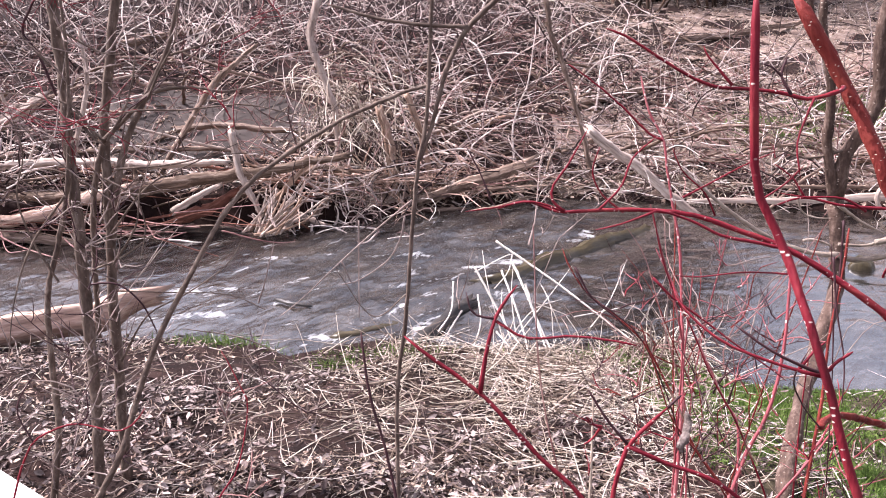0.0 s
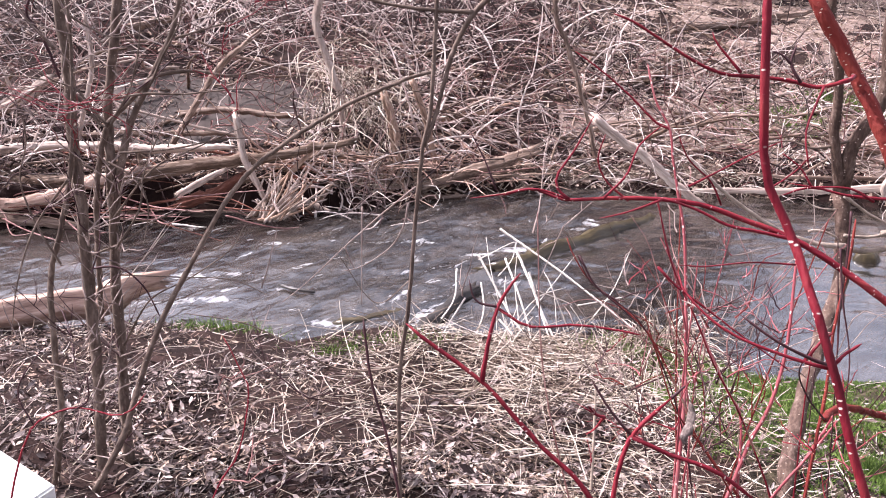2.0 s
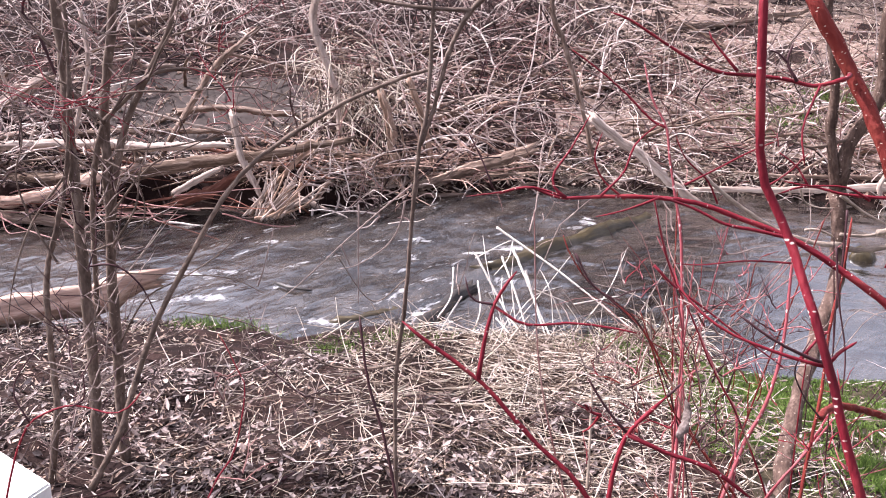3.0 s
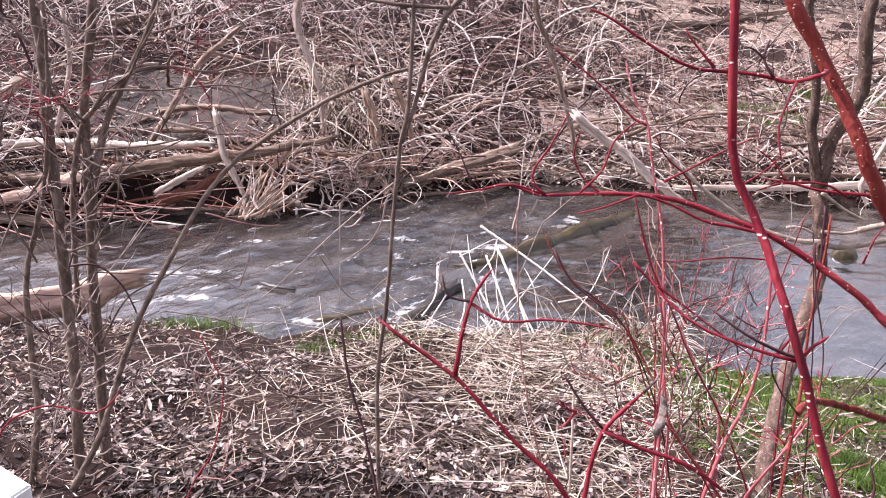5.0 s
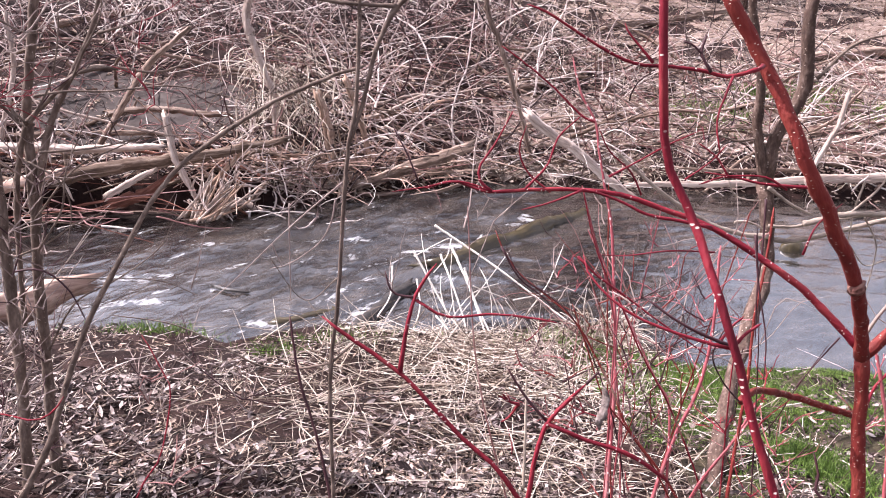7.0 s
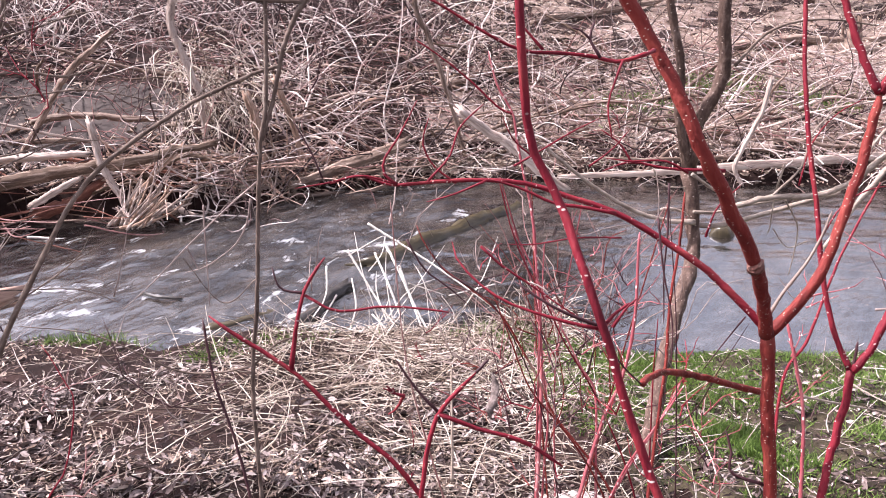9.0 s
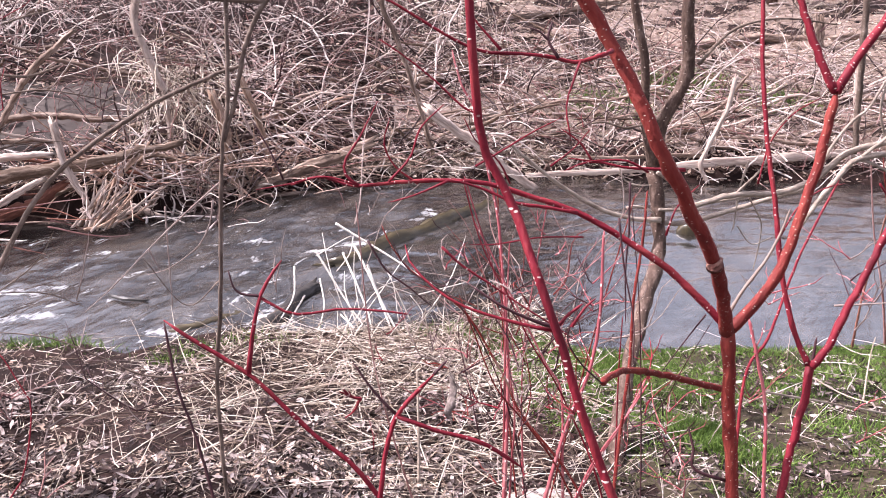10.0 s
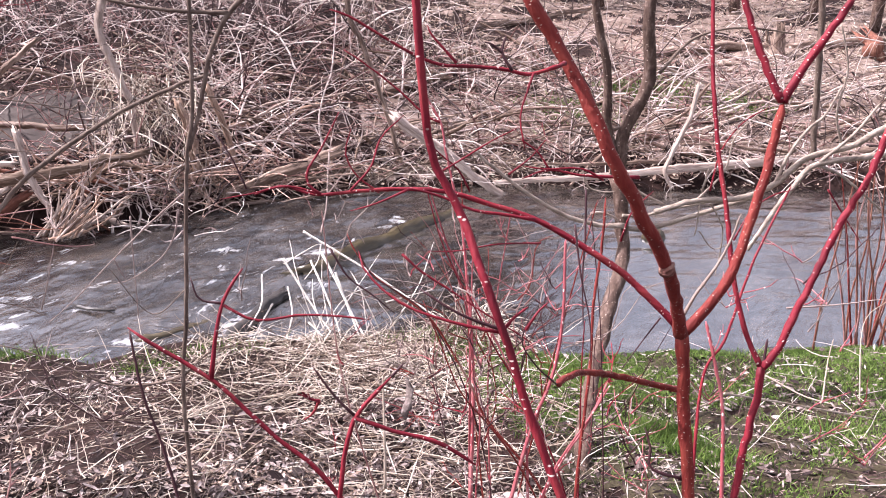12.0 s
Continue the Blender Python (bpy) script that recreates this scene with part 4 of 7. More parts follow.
log("leaning_trunk", [(1.04, 9.8, 2.08), (1.11, 9.8, 1.743), (1.266, 9.8, 1.456), (1.472, 9.8, 0.806), (1.586, 9.8, 0.317)], 0.05, 0.05, LOG, "grey crooked stem on the far bank", "trunk")
log("leaning_trunk", [(-0.372, 9.6, 1.136), (-0.229, 9.6, 0.784), (-0.084, 9.6, 0.149)], 0.06, 0.05, PEELED, "tan broken stem beside the stump", "trunk")
log("sunken_log", [(0.42, 7.12, -0.02), (0.66, 7.34, 0.012), (1.03, 7.68, 0.018), (1.42, 8.09, 0.005), (1.95, 8.63, -0.06)], 0.2, 0.19, WETLOG, "olive mossy log lying across the stream under the water", stubs=False)
log("sunken_log", [(-0.77, 6.07, -0.06), (-0.5, 6.2, -0.045), (-0.27, 6.36, -0.07)], 0.11, 0.09, WETLOG, "brown log just under the water", stubs=False)
log("wet_log", [(-0.19, 5.79, 0.03), (0.02, 6.27, 0.03), (0.22, 6.61, 0.03)], 0.10, 0.10, BLACKLOG, "black wet log end at the near edge", stubs=False)
log("drift_stick", [(-1.29, 6.74, 0), (-1.16, 6.65, 0), (-1.01, 6.61, 0)], 0.03, 0.02, BLACKLOG, "dark stick caught in the riffle", "branch")
log("driftwood_log", [(-3.11, 5.47, 0.23), (-2.72, 5.73, 0.24), (-2.34, 5.94, 0.25), (-2.03, 6.1, 0.25)], 0.23, 0.17, DRIFTWOOD, "peeled pale log lying on the near bank", stubs=False)
log("near_branch", [(-0.66, 3.02, 0.6), (-0.54, 3.16, 0.6), (-0.4, 3.27, 0.6)], 0.03, 0.022, DARK, "dark fallen branch lying on the litter", "branch")

log("mossy_log", [(5.912, 13.229, 0.918), (7.144, 13.329, 0.991), (8.428, 13.26, 1.008), (10.13, 13.18, 1.054)], 0.14, 0.12, LOG, "weathered log lying across the far flat", group="logs of the far bank")
log("tree_stump", [(9.113, 12.4, 0.831), (9.023, 12.4, 1.154)], 0.3, 0.27, RUST_WOOD, "reddish rotten stump on the far flat", "stump")
log("tree_stump", [(7.758, 12.8, 0.809), (7.732, 12.8, 1.218)], 0.22, 0.2, LOG, "grey stump on the far flat", "stump")
log("fallen_log", [(3.607, 15.325, 1.126), (4.816, 15.739, 1.205), (6.175, 16.439, 1.352)], 0.1, 0.08, LOG, "grey pole lying on the far flat", group="logs of the far bank")
log("fallen_log", [(4.133, 9.775, 0.382), (4.712, 9.851, 0.409), (5.113, 9.528, 0.395)], 0.06, 0.05, LOG, "thin grey pole on the far bank", group="logs of the far bank")
log("leaning_trunk", [(4.371, 8.900, 0.063), (4.279, 8.900, 0.239), (4.366, 8.900, 0.466), (4.511, 8.900, 0.800), (4.573, 8.900, 1.120)], 0.04, 0.045, BLEACHED, "crooked pale branch hanging to the far edge of the pool", "branch")
log("leaning_trunk", [(6.507, 9.600, -0.028), (6.462, 9.600, 0.278), (6.403, 9.600, 0.774), (6.383, 9.600, 1.285)], 0.07, 0.06, BLEACHED, "pale mossy trunk standing on the far bank", "trunk")
log("dead_branch", [(3.350, 9.300, -0.006), (3.653, 9.300, 0.294), (4.023, 9.300, 0.527), (4.531, 9.300, 0.664)], 0.035, 0.02, LOG, "dark bare branch leaning over the far bank", "branch", "dead branches of the far bank", sides=8)
log("dead_branch", [(5.464, 10.200, 0.496), (5.955, 10.200, 0.685), (6.558, 10.200, 0.633), (7.131, 10.200, 0.857)], 0.04, 0.025, BLEACHED, "pale bare branch lying on the far bank", "branch", "dead branches of the far bank", sides=8)
log("fallen_log", [(5.856, 9.500, 0.355), (6.321, 9.500, 0.324), (7.036, 9.500, 0.378)], 0.12, 0.11, LOG, "mossy grey log lying behind the long pale log", group="logs of the far bank")
# countable larger branches strewn over the far bank
for i in range(150):
    bx = rng.uniform(-5.5, 7.5)
    by = float(np.interp(bx, FAR_X, FAR_Y)) + 0.15 + 3.6 * rng.random() ** 1.3
    if -3.9 < bx < -1.3 and by > 9.2 and rng.random() < 0.8:
        continue
    turn, size, rise = rng.normal(0, 0.75) + (np.pi if rng.random() < 0.5 else 0), rng.uniform(0.5, 1.9), abs(rng.normal(0, 0.25))
    pts = [(bx, by, float(ground(bx, by)) + 0.04)]
    for s in (0.33, 0.66, 1.0):
        px, py = bx + math.cos(turn) * size * s + rng.normal(0, 0.06), by + 0.6 * math.sin(turn) * size * s + rng.normal(0, 0.06)
        pts.append((px, py, max(float(ground(px, py)) + 0.03, pts[0][2] + rise * size * s + rng.normal(0, 0.05))))
    d = rng.uniform(0.022, 0.055)
    log("dead_branch", pts, d, d * 0.6, (BLEACHED, LOG, OLDLOG, LOG)[int(rng.integers(4))], "dead bare branch fallen on the far bank", "branch", "dead branches of the far bank", sides=8)

# thin twigs hanging over the edge of the pool
n = 380
x = rng.uniform(-0.6, 7, n)
y = np.interp(x, FAR_X, FAR_Y) + rng.uniform(0.02, 0.45, n)
thicket("edge_twigs", x, y, (0.2, 1.0), (0.008, 0.02), (0.5, 0.1, 0.6), TWIG, "thin grey twigs hanging over the far edge of the water", sides=4, lift=0.25, k=9, bend=(0.25, 0.6))
n = 190
x = rng.uniform(-2.0, 1.0, n)
y = np.interp(x, FAR_X, FAR_Y) + rng.uniform(0.02, 0.5, n)
thicket("drift_sticks", x, y, (0.25, 1.1), (0.01, 0.03), (0.2, 0.0, 0.2), DRIFTWOOD, "pale driftwood sticks washed up below the stump", sides=6, lift=0.2, k=7, bend=(0.2, 0.4), side=1.0)
# splinters round the broken stump
for i in range(9):
    fx, fy = -0.48 + rng.normal(0, 0.09), 9.3 + rng.normal(0, 0.08)
    foot = np.array((fx, fy, float(ground(fx, fy))))
    tip = foot + (rng.normal(0, 0.1), rng.normal(0, 0.06), rng.uniform(0.25, 0.65))
    log("splinter", [foot, (foot + tip) / 2 + rng.normal(0, 0.02, 3), tip], 0.025, 0.012, (PEELED, BLEACHED, LOG)[i % 3], "upright wood splinter beside the peeled stump", "splinter", "splinters of the stump", sides=6)

# dead grass and roots hanging down the steep bank beside the stump
n = 300
x = rng.normal(-1.0, 0.3, n)
y = 9.35 + 1.1 * rng.random(n)
start = np.stack([x, y, ground(x, y) + 0.2 + 0.75 * rng.random(n)], 1)
lines = wander(start, rng.normal(size=(n, 3)) * (0.5, 0.3, 0.3) + (0.1, -0.5, -0.25), rng.uniform(0.2, 0.8, n), 7, 0.3 + 0.5 * rng.random(n), 1.1)
lines[..., 2] = np.maximum(lines[..., 2], ground(lines[..., 0], lines[..., 1]) + 0.01)
v, q = tubes(lines, (0.003 + 0.006 * rng.random(n) ** 2)[:, None] * np.linspace(1, 0.4, 7), 4)
tagged(new("hanging_grass", mesh_of("hanging_grass", v, q, STRAW)), "pale dead grass and roots hanging down the steep far bank", "dead grass", kind="stuff")

# twigs heaped over the log pile
n = 480
x, y = rng.uniform(-4.6, -0.6, n), rng.uniform(8.45, 9.3, n)
keep = ~((x > -3.9) & (x < -1.5) & (y < 9.1)) | (rng.random(n) < 0.1)
x, y = x[keep], y[keep]
thicket("heaped_twigs", x, y, (0.3, 1.1), (0.010, 0.028), (0.3, 0.1, 0.3), TWIG, "pale twigs heaped over the log pile", sides=4, lift=0.36, k=7, side=0.9)

# bare mud on the far slope
u, w = np.meshgrid(np.linspace(0, 2 * np.pi, 49)[:-1], np.linspace(0.02, 1, 14))
edge = 1 + 0.12 * np.sin(3 * u + 1) + 0.07 * np.sin(7 * u)
mx, my = -2.65 + 1.25 * w * edge * np.cos(u), 10.4 + 0.9 * w * edge * np.sin(u)
v = np.stack([mx, my, ground(mx, my) + 0.012 * (1 - w**4) + 0.002], -1).reshape(-1, 3)
q = np.array([[r * 48 + c, r * 48 + (c + 1) % 48, (r + 1) * 48 + (c + 1) % 48, (r + 1) * 48 + c] for r in range(13) for c in range(48)])
tagged(new("mud_patch", mesh_of("mud_patch", v, q, MUD)), "smooth grey-brown wet mud on the far slope", "mud", kind="structure")

# sticks washed together into a bundle at the water's edge
for i in range(36):
    u = rng.random()
    foot = np.array((-1.78 + 0.25 * u + rng.normal(0, 0.05), 8.45 + rng.normal(0, 0.06), 0.03))
    tip = foot + (0.2 + rng.normal(0, 0.16), rng.uniform(0.0, 0.3), rng.uniform(0.1, 0.42))
    log("drift_stick", [foot, (foot + tip) / 2 + rng.normal(0, 0.015, 3), tip], 0.026, 0.016, (BLEACHED, PEELED, BLEACHED)[i % 3], "thin pale stick of a washed-up bundle", "stick", "washed-up sticks", sides=6)
for i in range(22):
    fx, fy = rng.uniform(-4.0, -1.4), rng.uniform(8.8, 9.2)
    turn, size = rng.normal(0, 0.35), rng.uniform(0.25, 0.8)
    foot = np.array((fx, fy, float(ground(fx, fy)) + rng.uniform(0.02, 0.3)))
    tip = foot + (math.cos(turn) * size, -0.15 * size, math.sin(turn) * size * 0.6)
    d = rng.uniform(0.02, 0.05)
    log("bark_strip", [foot, (foot + tip) / 2 + rng.normal(0, 0.03, 3), tip], d, d * 0.6, (RUST_WOOD, OLDLOG, RUST_WOOD, PEELED)[i % 4], "split strip of wood and bark in the log pile", "wood strip", "wood strips of the log pile", sides=7)
# long reddish poles low over the water under the log pile
for i in range(40):
    fx, fy = rng.uniform(-4.4, -1.9), rng.uniform(8.2, 8.75)
    size, tilt = rng.uniform(0.4, 1.2), rng.normal(0.02, 0.1)
    foot = np.array((fx, fy, rng.uniform(0.03, 0.2)))
    tip = foot + (size, rng.normal(-0.1, 0.2), tilt * size)
    log("drift_stick", [foot, (foot + tip) / 2 + rng.normal(0, 0.06, 3), tip], 0.014, 0.008, (PINK, RUST_WOOD, OLDLOG, PINK)[i % 4], "thin reddish stick lying low over the water", "stick", "sticks over the water", sides=6)

dry = thing("dry_stalks", (2.4, 3.6, float(ground(2.4, 3.6))), "tall whitish dry stalks leaning on the near bank", "dry stalk")
limb(dry, "stalk", [(1.475, 2.36, 1.242), (1.821, 2.555, 1.071), (2.301, 2.713, 0.875)], 0.008, 0.006, STRAW, 6, nodes=False)
limb(dry, "stalk", [(1.335, 2.281, 1.245), (1.475, 2.356, 1.23)], 0.007, 0.005, STRAW, 6, nodes=False)
limb(dry, "stalk", [(2.561, 3.134, 0.685), (2.661, 3.319, 0.969), (2.782, 3.332, 1.078)], 0.006, 0.004, STRAW, 6, nodes=False)
limb(dry, "stalk", [(2.406, 3.171, 0.701), (2.498, 3.3, 0.818), (2.528, 3.326, 0.912)], 0.008, 0.005, STRAW, 6, nodes=False)
limb(dry, "stalk", [(1.967, 2.925, 0.982), (2.046, 2.793, 0.957), (2.09, 2.682, 0.975)], 0.006, 0.005, STRAW, 6, nodes=False)
limb(dry, "stalk", [(0.361, 1.99, 1.281), (0.367, 2.033, 1.413), (0.371, 2.076, 1.546)], 0.008, 0.005, STRAW, 6, nodes=False)

# white reed stalks fallen into the water
reeds = thing("reed_clump", (0.75, 5.8, float(ground(0.75, 5.8))), "white dry reed stalks bent over the water's edge", "reed")
for i in range(9):
    foot = np.array((0.72 + rng.normal(0, 0.17), 5.78 + rng.normal(0, 0.06), 0.05))
    tip = foot + (rng.normal(-0.1, 0.26), rng.uniform(-0.15, 0.4), rng.uniform(0.15, 0.6))
    limb(reeds, "stalk", [foot, (foot + tip) / 2 + rng.normal(0, 0.035, 3) + (0, 0, 0.04), tip], float(rng.uniform(0.006, 0.012)), 0.005, REED, 5, nodes=False, step=0.08)
limb(reeds, "stalk", [(0.363, 6.100, 0.675), (0.772, 5.900, 0.438), (1.167, 5.700, 0.176), (1.294, 5.600, 0.115)], 0.016, 0.0112, REED, 6, nodes=False)
limb(reeds, "stalk", [(0.215, 6.000, 0.525), (0.326, 5.900, 0.338), (0.431, 5.800, 0.166), (0.498, 5.700, 0.095)], 0.016, 0.0112, REED, 6, nodes=False)
limb(reeds, "stalk", [(0.472, 6.000, 0.555), (0.553, 5.850, 0.399), (0.656, 5.700, 0.173), (0.731, 5.550, 0.046)], 0.019, 0.0133, REED, 6, nodes=False)
limb(reeds, "stalk", [(0.560, 5.950, 0.418), (0.622, 5.750, 0.228), (0.678, 5.550, 0.086)], 0.016, 0.0112, REED, 6, nodes=False)
limb(reeds, "stalk", [(0.400, 6.000, 0.497), (0.480, 5.800, 0.321), (0.533, 5.700, 0.172), (0.558, 5.550, 0.065)], 0.016, 0.0112, REED, 6, nodes=False)
limb(reeds, "stalk", [(0.070, 6.000, 0.418), (0.055, 5.850, 0.262), (-0.035, 5.700, 0.169)], 0.013, 0.0091, REED, 6, nodes=False)
limb(reeds, "stalk", [(0.129, 5.900, 0.242), (0.037, 5.750, 0.148), (-0.034, 5.600, 0.075)], 0.013, 0.0091, REED, 6, nodes=False)
limb(reeds, "stalk", [(0.234, 5.900, 0.358), (0.250, 5.750, 0.214), (0.188, 5.600, 0.076)], 0.012, 0.0084, REED, 6, nodes=False)
limb(reeds, "stalk", [(0.894, 5.900, 0.197), (1.258, 6.100, 0.186)], 0.009, 0.0063, REED, 6, nodes=False)
limb(reeds, "stalk", [(0.618, 5.900, 0.303), (0.870, 6.000, 0.165)], 0.009, 0.0063, REED, 6, nodes=False)
limb(reeds, "stalk", [(0.357, 5.750, 0.150), (0.469, 5.550, 0.085)], 0.012, 0.0084, REED, 6, nodes=False)
limb(reeds, "stalk", [(0.486, 6.200, 0.545), (0.450, 6.100, 0.450), (0.350, 6.000, 0.362)], 0.009, 0.0063, REED, 6, nodes=False)
limb(reeds, "stalk", [(0.220, 6.100, 0.449), (0.431, 6.150, 0.549), (0.486, 6.200, 0.545)], 0.009, 0.0063, REED, 6, nodes=False)


# ---- saplings on the near bank ----
def base_of(x, y):
    return (x, y, float(ground(x, y)))


sap = thing("sapling", base_of(-1.25, 3.2), "grey-brown young tree with a slim bare trunk", "sapling", "saplings")
limb(sap, "trunk", [(-1.337, 3.15, 0.511), (-1.299, 3.15, 1), (-1.293, 3.15, 1.319), (-1.287, 3.15, 1.621), (-1.286, 3.15, 1.926), (-1.275, 3.15, 2.195), (-1.282, 3.15, 2.504)], 0.043, 0.036, BARK)
sprout(sap, [(-1.337, 3.15, 0.511), (-1.299, 3.15, 1), (-1.293, 3.15, 1.319), (-1.287, 3.15, 1.621), (-1.286, 3.15, 1.926), (-1.275, 3.15, 2.195), (-1.282, 3.15, 2.504)], 15, 0.42, 0.0058, TWIG_NEAR)
limb(sap, "branch", [(-1.264, 3.15, 2.1), (-1.268, 3.15, 2.081), (-1.201, 3.15, 1.981), (-1.166, 3.15, 1.953)], 0.014, 0.008, BARK)
sprout(sap, [(-1.264, 3.15, 2.1), (-1.268, 3.15, 2.081), (-1.201, 3.15, 1.981), (-1.166, 3.15, 1.953)], 4, 0.32, 0.006, TWIG_NEAR)
limb(sap, "branch", [(-1.321, 3.1, 1.657), (-1.267, 3.1, 1.938), (-1.233, 3.1, 2.255), (-1.233, 3.1, 2.488)], 0.014, 0.010, BARK)
sprout(sap, [(-1.321, 3.1, 1.657), (-1.267, 3.1, 1.938), (-1.233, 3.1, 2.255), (-1.233, 3.1, 2.488)], 4, 0.32, 0.006, TWIG_NEAR)
limb(sap, "branch", [(-1.316, 3.1, 2.436), (-1.366, 3.1, 2.34), (-1.326, 3.1, 2.267), (-1.283, 3.1, 2.127)], 0.008, 0.010, DARK)
sprout(sap, [(-1.316, 3.1, 2.436), (-1.366, 3.1, 2.34), (-1.326, 3.1, 2.267), (-1.283, 3.1, 2.127)], 4, 0.32, 0.006, TWIG_NEAR)
sap = thing("sapling", base_of(-1.15, 3.3), "grey-brown young tree forking at head height", "sapling", "saplings")
limb(sap, "trunk", [(-1.273, 3.3, 0.492), (-1.27, 3.3, 0.775), (-1.256, 3.3, 1.07), (-1.248, 3.3, 1.35), (-1.229, 3.3, 1.618), (-1.212, 3.3, 1.955), (-1.181, 3.3, 2.136), (-1.108, 3.3, 2.499)], 0.044, 0.032, BARK)
sprout(sap, [(-1.273, 3.3, 0.492), (-1.27, 3.3, 0.775), (-1.256, 3.3, 1.07), (-1.248, 3.3, 1.35), (-1.229, 3.3, 1.618), (-1.212, 3.3, 1.955), (-1.181, 3.3, 2.136), (-1.108, 3.3, 2.499)], 15, 0.42, 0.0058, TWIG_NEAR)
limb(sap, "branch", [(-1.234, 3.3, 1.552), (-1.18, 3.3, 1.798), (-1.122, 3.3, 1.963), (-1.024, 3.3, 2.14), (-0.96, 3.3, 2.258), (-0.895, 3.3, 2.462)], 0.034, 0.014, BARK)
sprout(sap, [(-1.234, 3.3, 1.552), (-1.18, 3.3, 1.798), (-1.122, 3.3, 1.963), (-1.024, 3.3, 2.14), (-0.96, 3.3, 2.258), (-0.895, 3.3, 2.462)], 4, 0.32, 0.006, TWIG_NEAR)
limb(sap, "branch", [(-1.202, 3.25, 1.941), (-1.113, 3.25, 2.027), (-1.012, 3.25, 2.114), (-0.876, 3.25, 2.134), (-0.746, 3.25, 2.12), (-0.624, 3.25, 2.157)], 0.02, 0.006, BARK)
sprout(sap, [(-1.202, 3.25, 1.941), (-1.113, 3.25, 2.027), (-1.012, 3.25, 2.114), (-0.876, 3.25, 2.134), (-0.746, 3.25, 2.12), (-0.624, 3.25, 2.157)], 4, 0.32, 0.006, TWIG_NEAR)
limb(sap, "branch", [(-1.314, 3.28, 1.174), (-1.284, 3.28, 1.615), (-1.253, 3.28, 1.802), (-1.211, 3.28, 1.939)], 0.02, 0.022, BARK)
sprout(sap, [(-1.314, 3.28, 1.174), (-1.284, 3.28, 1.615), (-1.253, 3.28, 1.802), (-1.211, 3.28, 1.939)], 4, 0.32, 0.006, TWIG_NEAR)
def bough(plant, line):
    limb(plant, "branch", line, 0.009, 0.003, BARK, 7)
    sprout(plant, line, 4, 0.2, 0.004, TWIG_NEAR)


bough(sap, [(-1.359, 3.1, 1.469), (-1.427, 3.1, 1.616), (-1.463, 3.1, 1.778), (-1.422, 3.1, 1.936), (-1.454, 3.1, 2.108)])
bough(sap, [(-1.193, 3.2, 1.616), (-1.042, 3.2, 1.793), (-0.879, 3.2, 1.875), (-0.696, 3.2, 1.955)])
bough(sap, [(-1.131, 3.1, 1.975), (-1.05, 3.1, 2.108), (-1.005, 3.1, 2.275), (-0.998, 3.1, 2.418)])
bough(sap, [(-1.181, 3.2, 1.955), (-1.273, 3.2, 2.054), (-1.402, 3.2, 2.112), (-1.574, 3.2, 2.122)])
bough(sap, [(-1.149, 3.2, 1.854), (-0.959, 3.2, 1.871), (-0.798, 3.2, 1.905), (-0.629, 3.2, 1.915)])
bough(sap, [(-1.179, 3.15, 1.515), (-1.083, 3.15, 1.662), (-1.049, 3.15, 1.806), (-0.952, 3.15, 2.004)])
bough(sap, [(-1.245, 3.2, 1.793), (-1.377, 3.2, 1.854), (-1.519, 3.2, 1.834), (-1.632, 3.2, 1.875)])
bough(sap, [(-1.226, 3.25, 1.093), (-1.111, 3.25, 1.279), (-0.955, 3.25, 1.369), (-0.8, 3.25, 1.48), (-0.73, 3.25, 1.59)])
bough(sap, [(-1.125, 3.150, 2.055), (-1.020, 3.150, 2.071), (-0.898, 3.150, 2.071), (-0.796, 3.150, 2.081), (-0.671, 3.150, 2.090), (-0.532, 3.150, 2.064), (-0.389, 3.150, 2.028)])
bough(sap, [(-0.998, 3.150, 2.107), (-0.947, 3.150, 2.207), (-0.887, 3.150, 2.307), (-0.868, 3.150, 2.420)])
bough(sap, [(-0.917, 3.200, 2.252), (-0.793, 3.200, 2.288), (-0.688, 3.200, 2.321), (-0.566, 3.200, 2.342)])
bough(sap, [(-1.268, 3.050, 2.227), (-1.301, 3.050, 2.266), (-1.360, 3.050, 2.342), (-1.417, 3.050, 2.406)])
bough(sap, [(-1.167, 3.100, 1.982), (-1.226, 3.100, 2.084), (-1.311, 3.100, 2.123), (-1.375, 3.100, 2.173), (-1.461, 3.100, 2.260)])
bough(sap, [(-1.253, 3.100, 2.347), (-1.162, 3.100, 2.290), (-1.086, 3.100, 2.262), (-0.996, 3.100, 2.280)])
bough(sap, [(-1.256, 3.000, 1.811), (-1.393, 3.000, 1.634), (-1.479, 3.000, 1.429), (-1.529, 3.000, 1.216)])
bough(sap, [(-1.193, 3.200, 1.821), (-1.100, 3.200, 1.760), (-1.066, 3.200, 1.656), (-1.093, 3.200, 1.529)])
bough(sap, [(-1.336, 3.250, 1.445), (-1.182, 3.250, 1.512), (-1.050, 3.250, 1.599), (-0.902, 3.250, 1.643)])
limb(sap, "twig", [(-1.198, 3.2, 1.399), (-0.996, 3.2, 1.393), (-0.787, 3.2, 1.384), (-0.652, 3.2, 1.324)], 0.006, 0.003, BARK)
limb(sap, "twig", [(-1.331, 3.2, 1.415), (-1.201, 3.2, 1.428), (-1.112, 3.2, 1.355), (-1.061, 3.2, 1.233)], 0.009, 0.005, DARK)
sap = thing("sapling", base_of(-1.4, 3.2), "thin crooked grey-brown sapling", "sapling", "saplings")
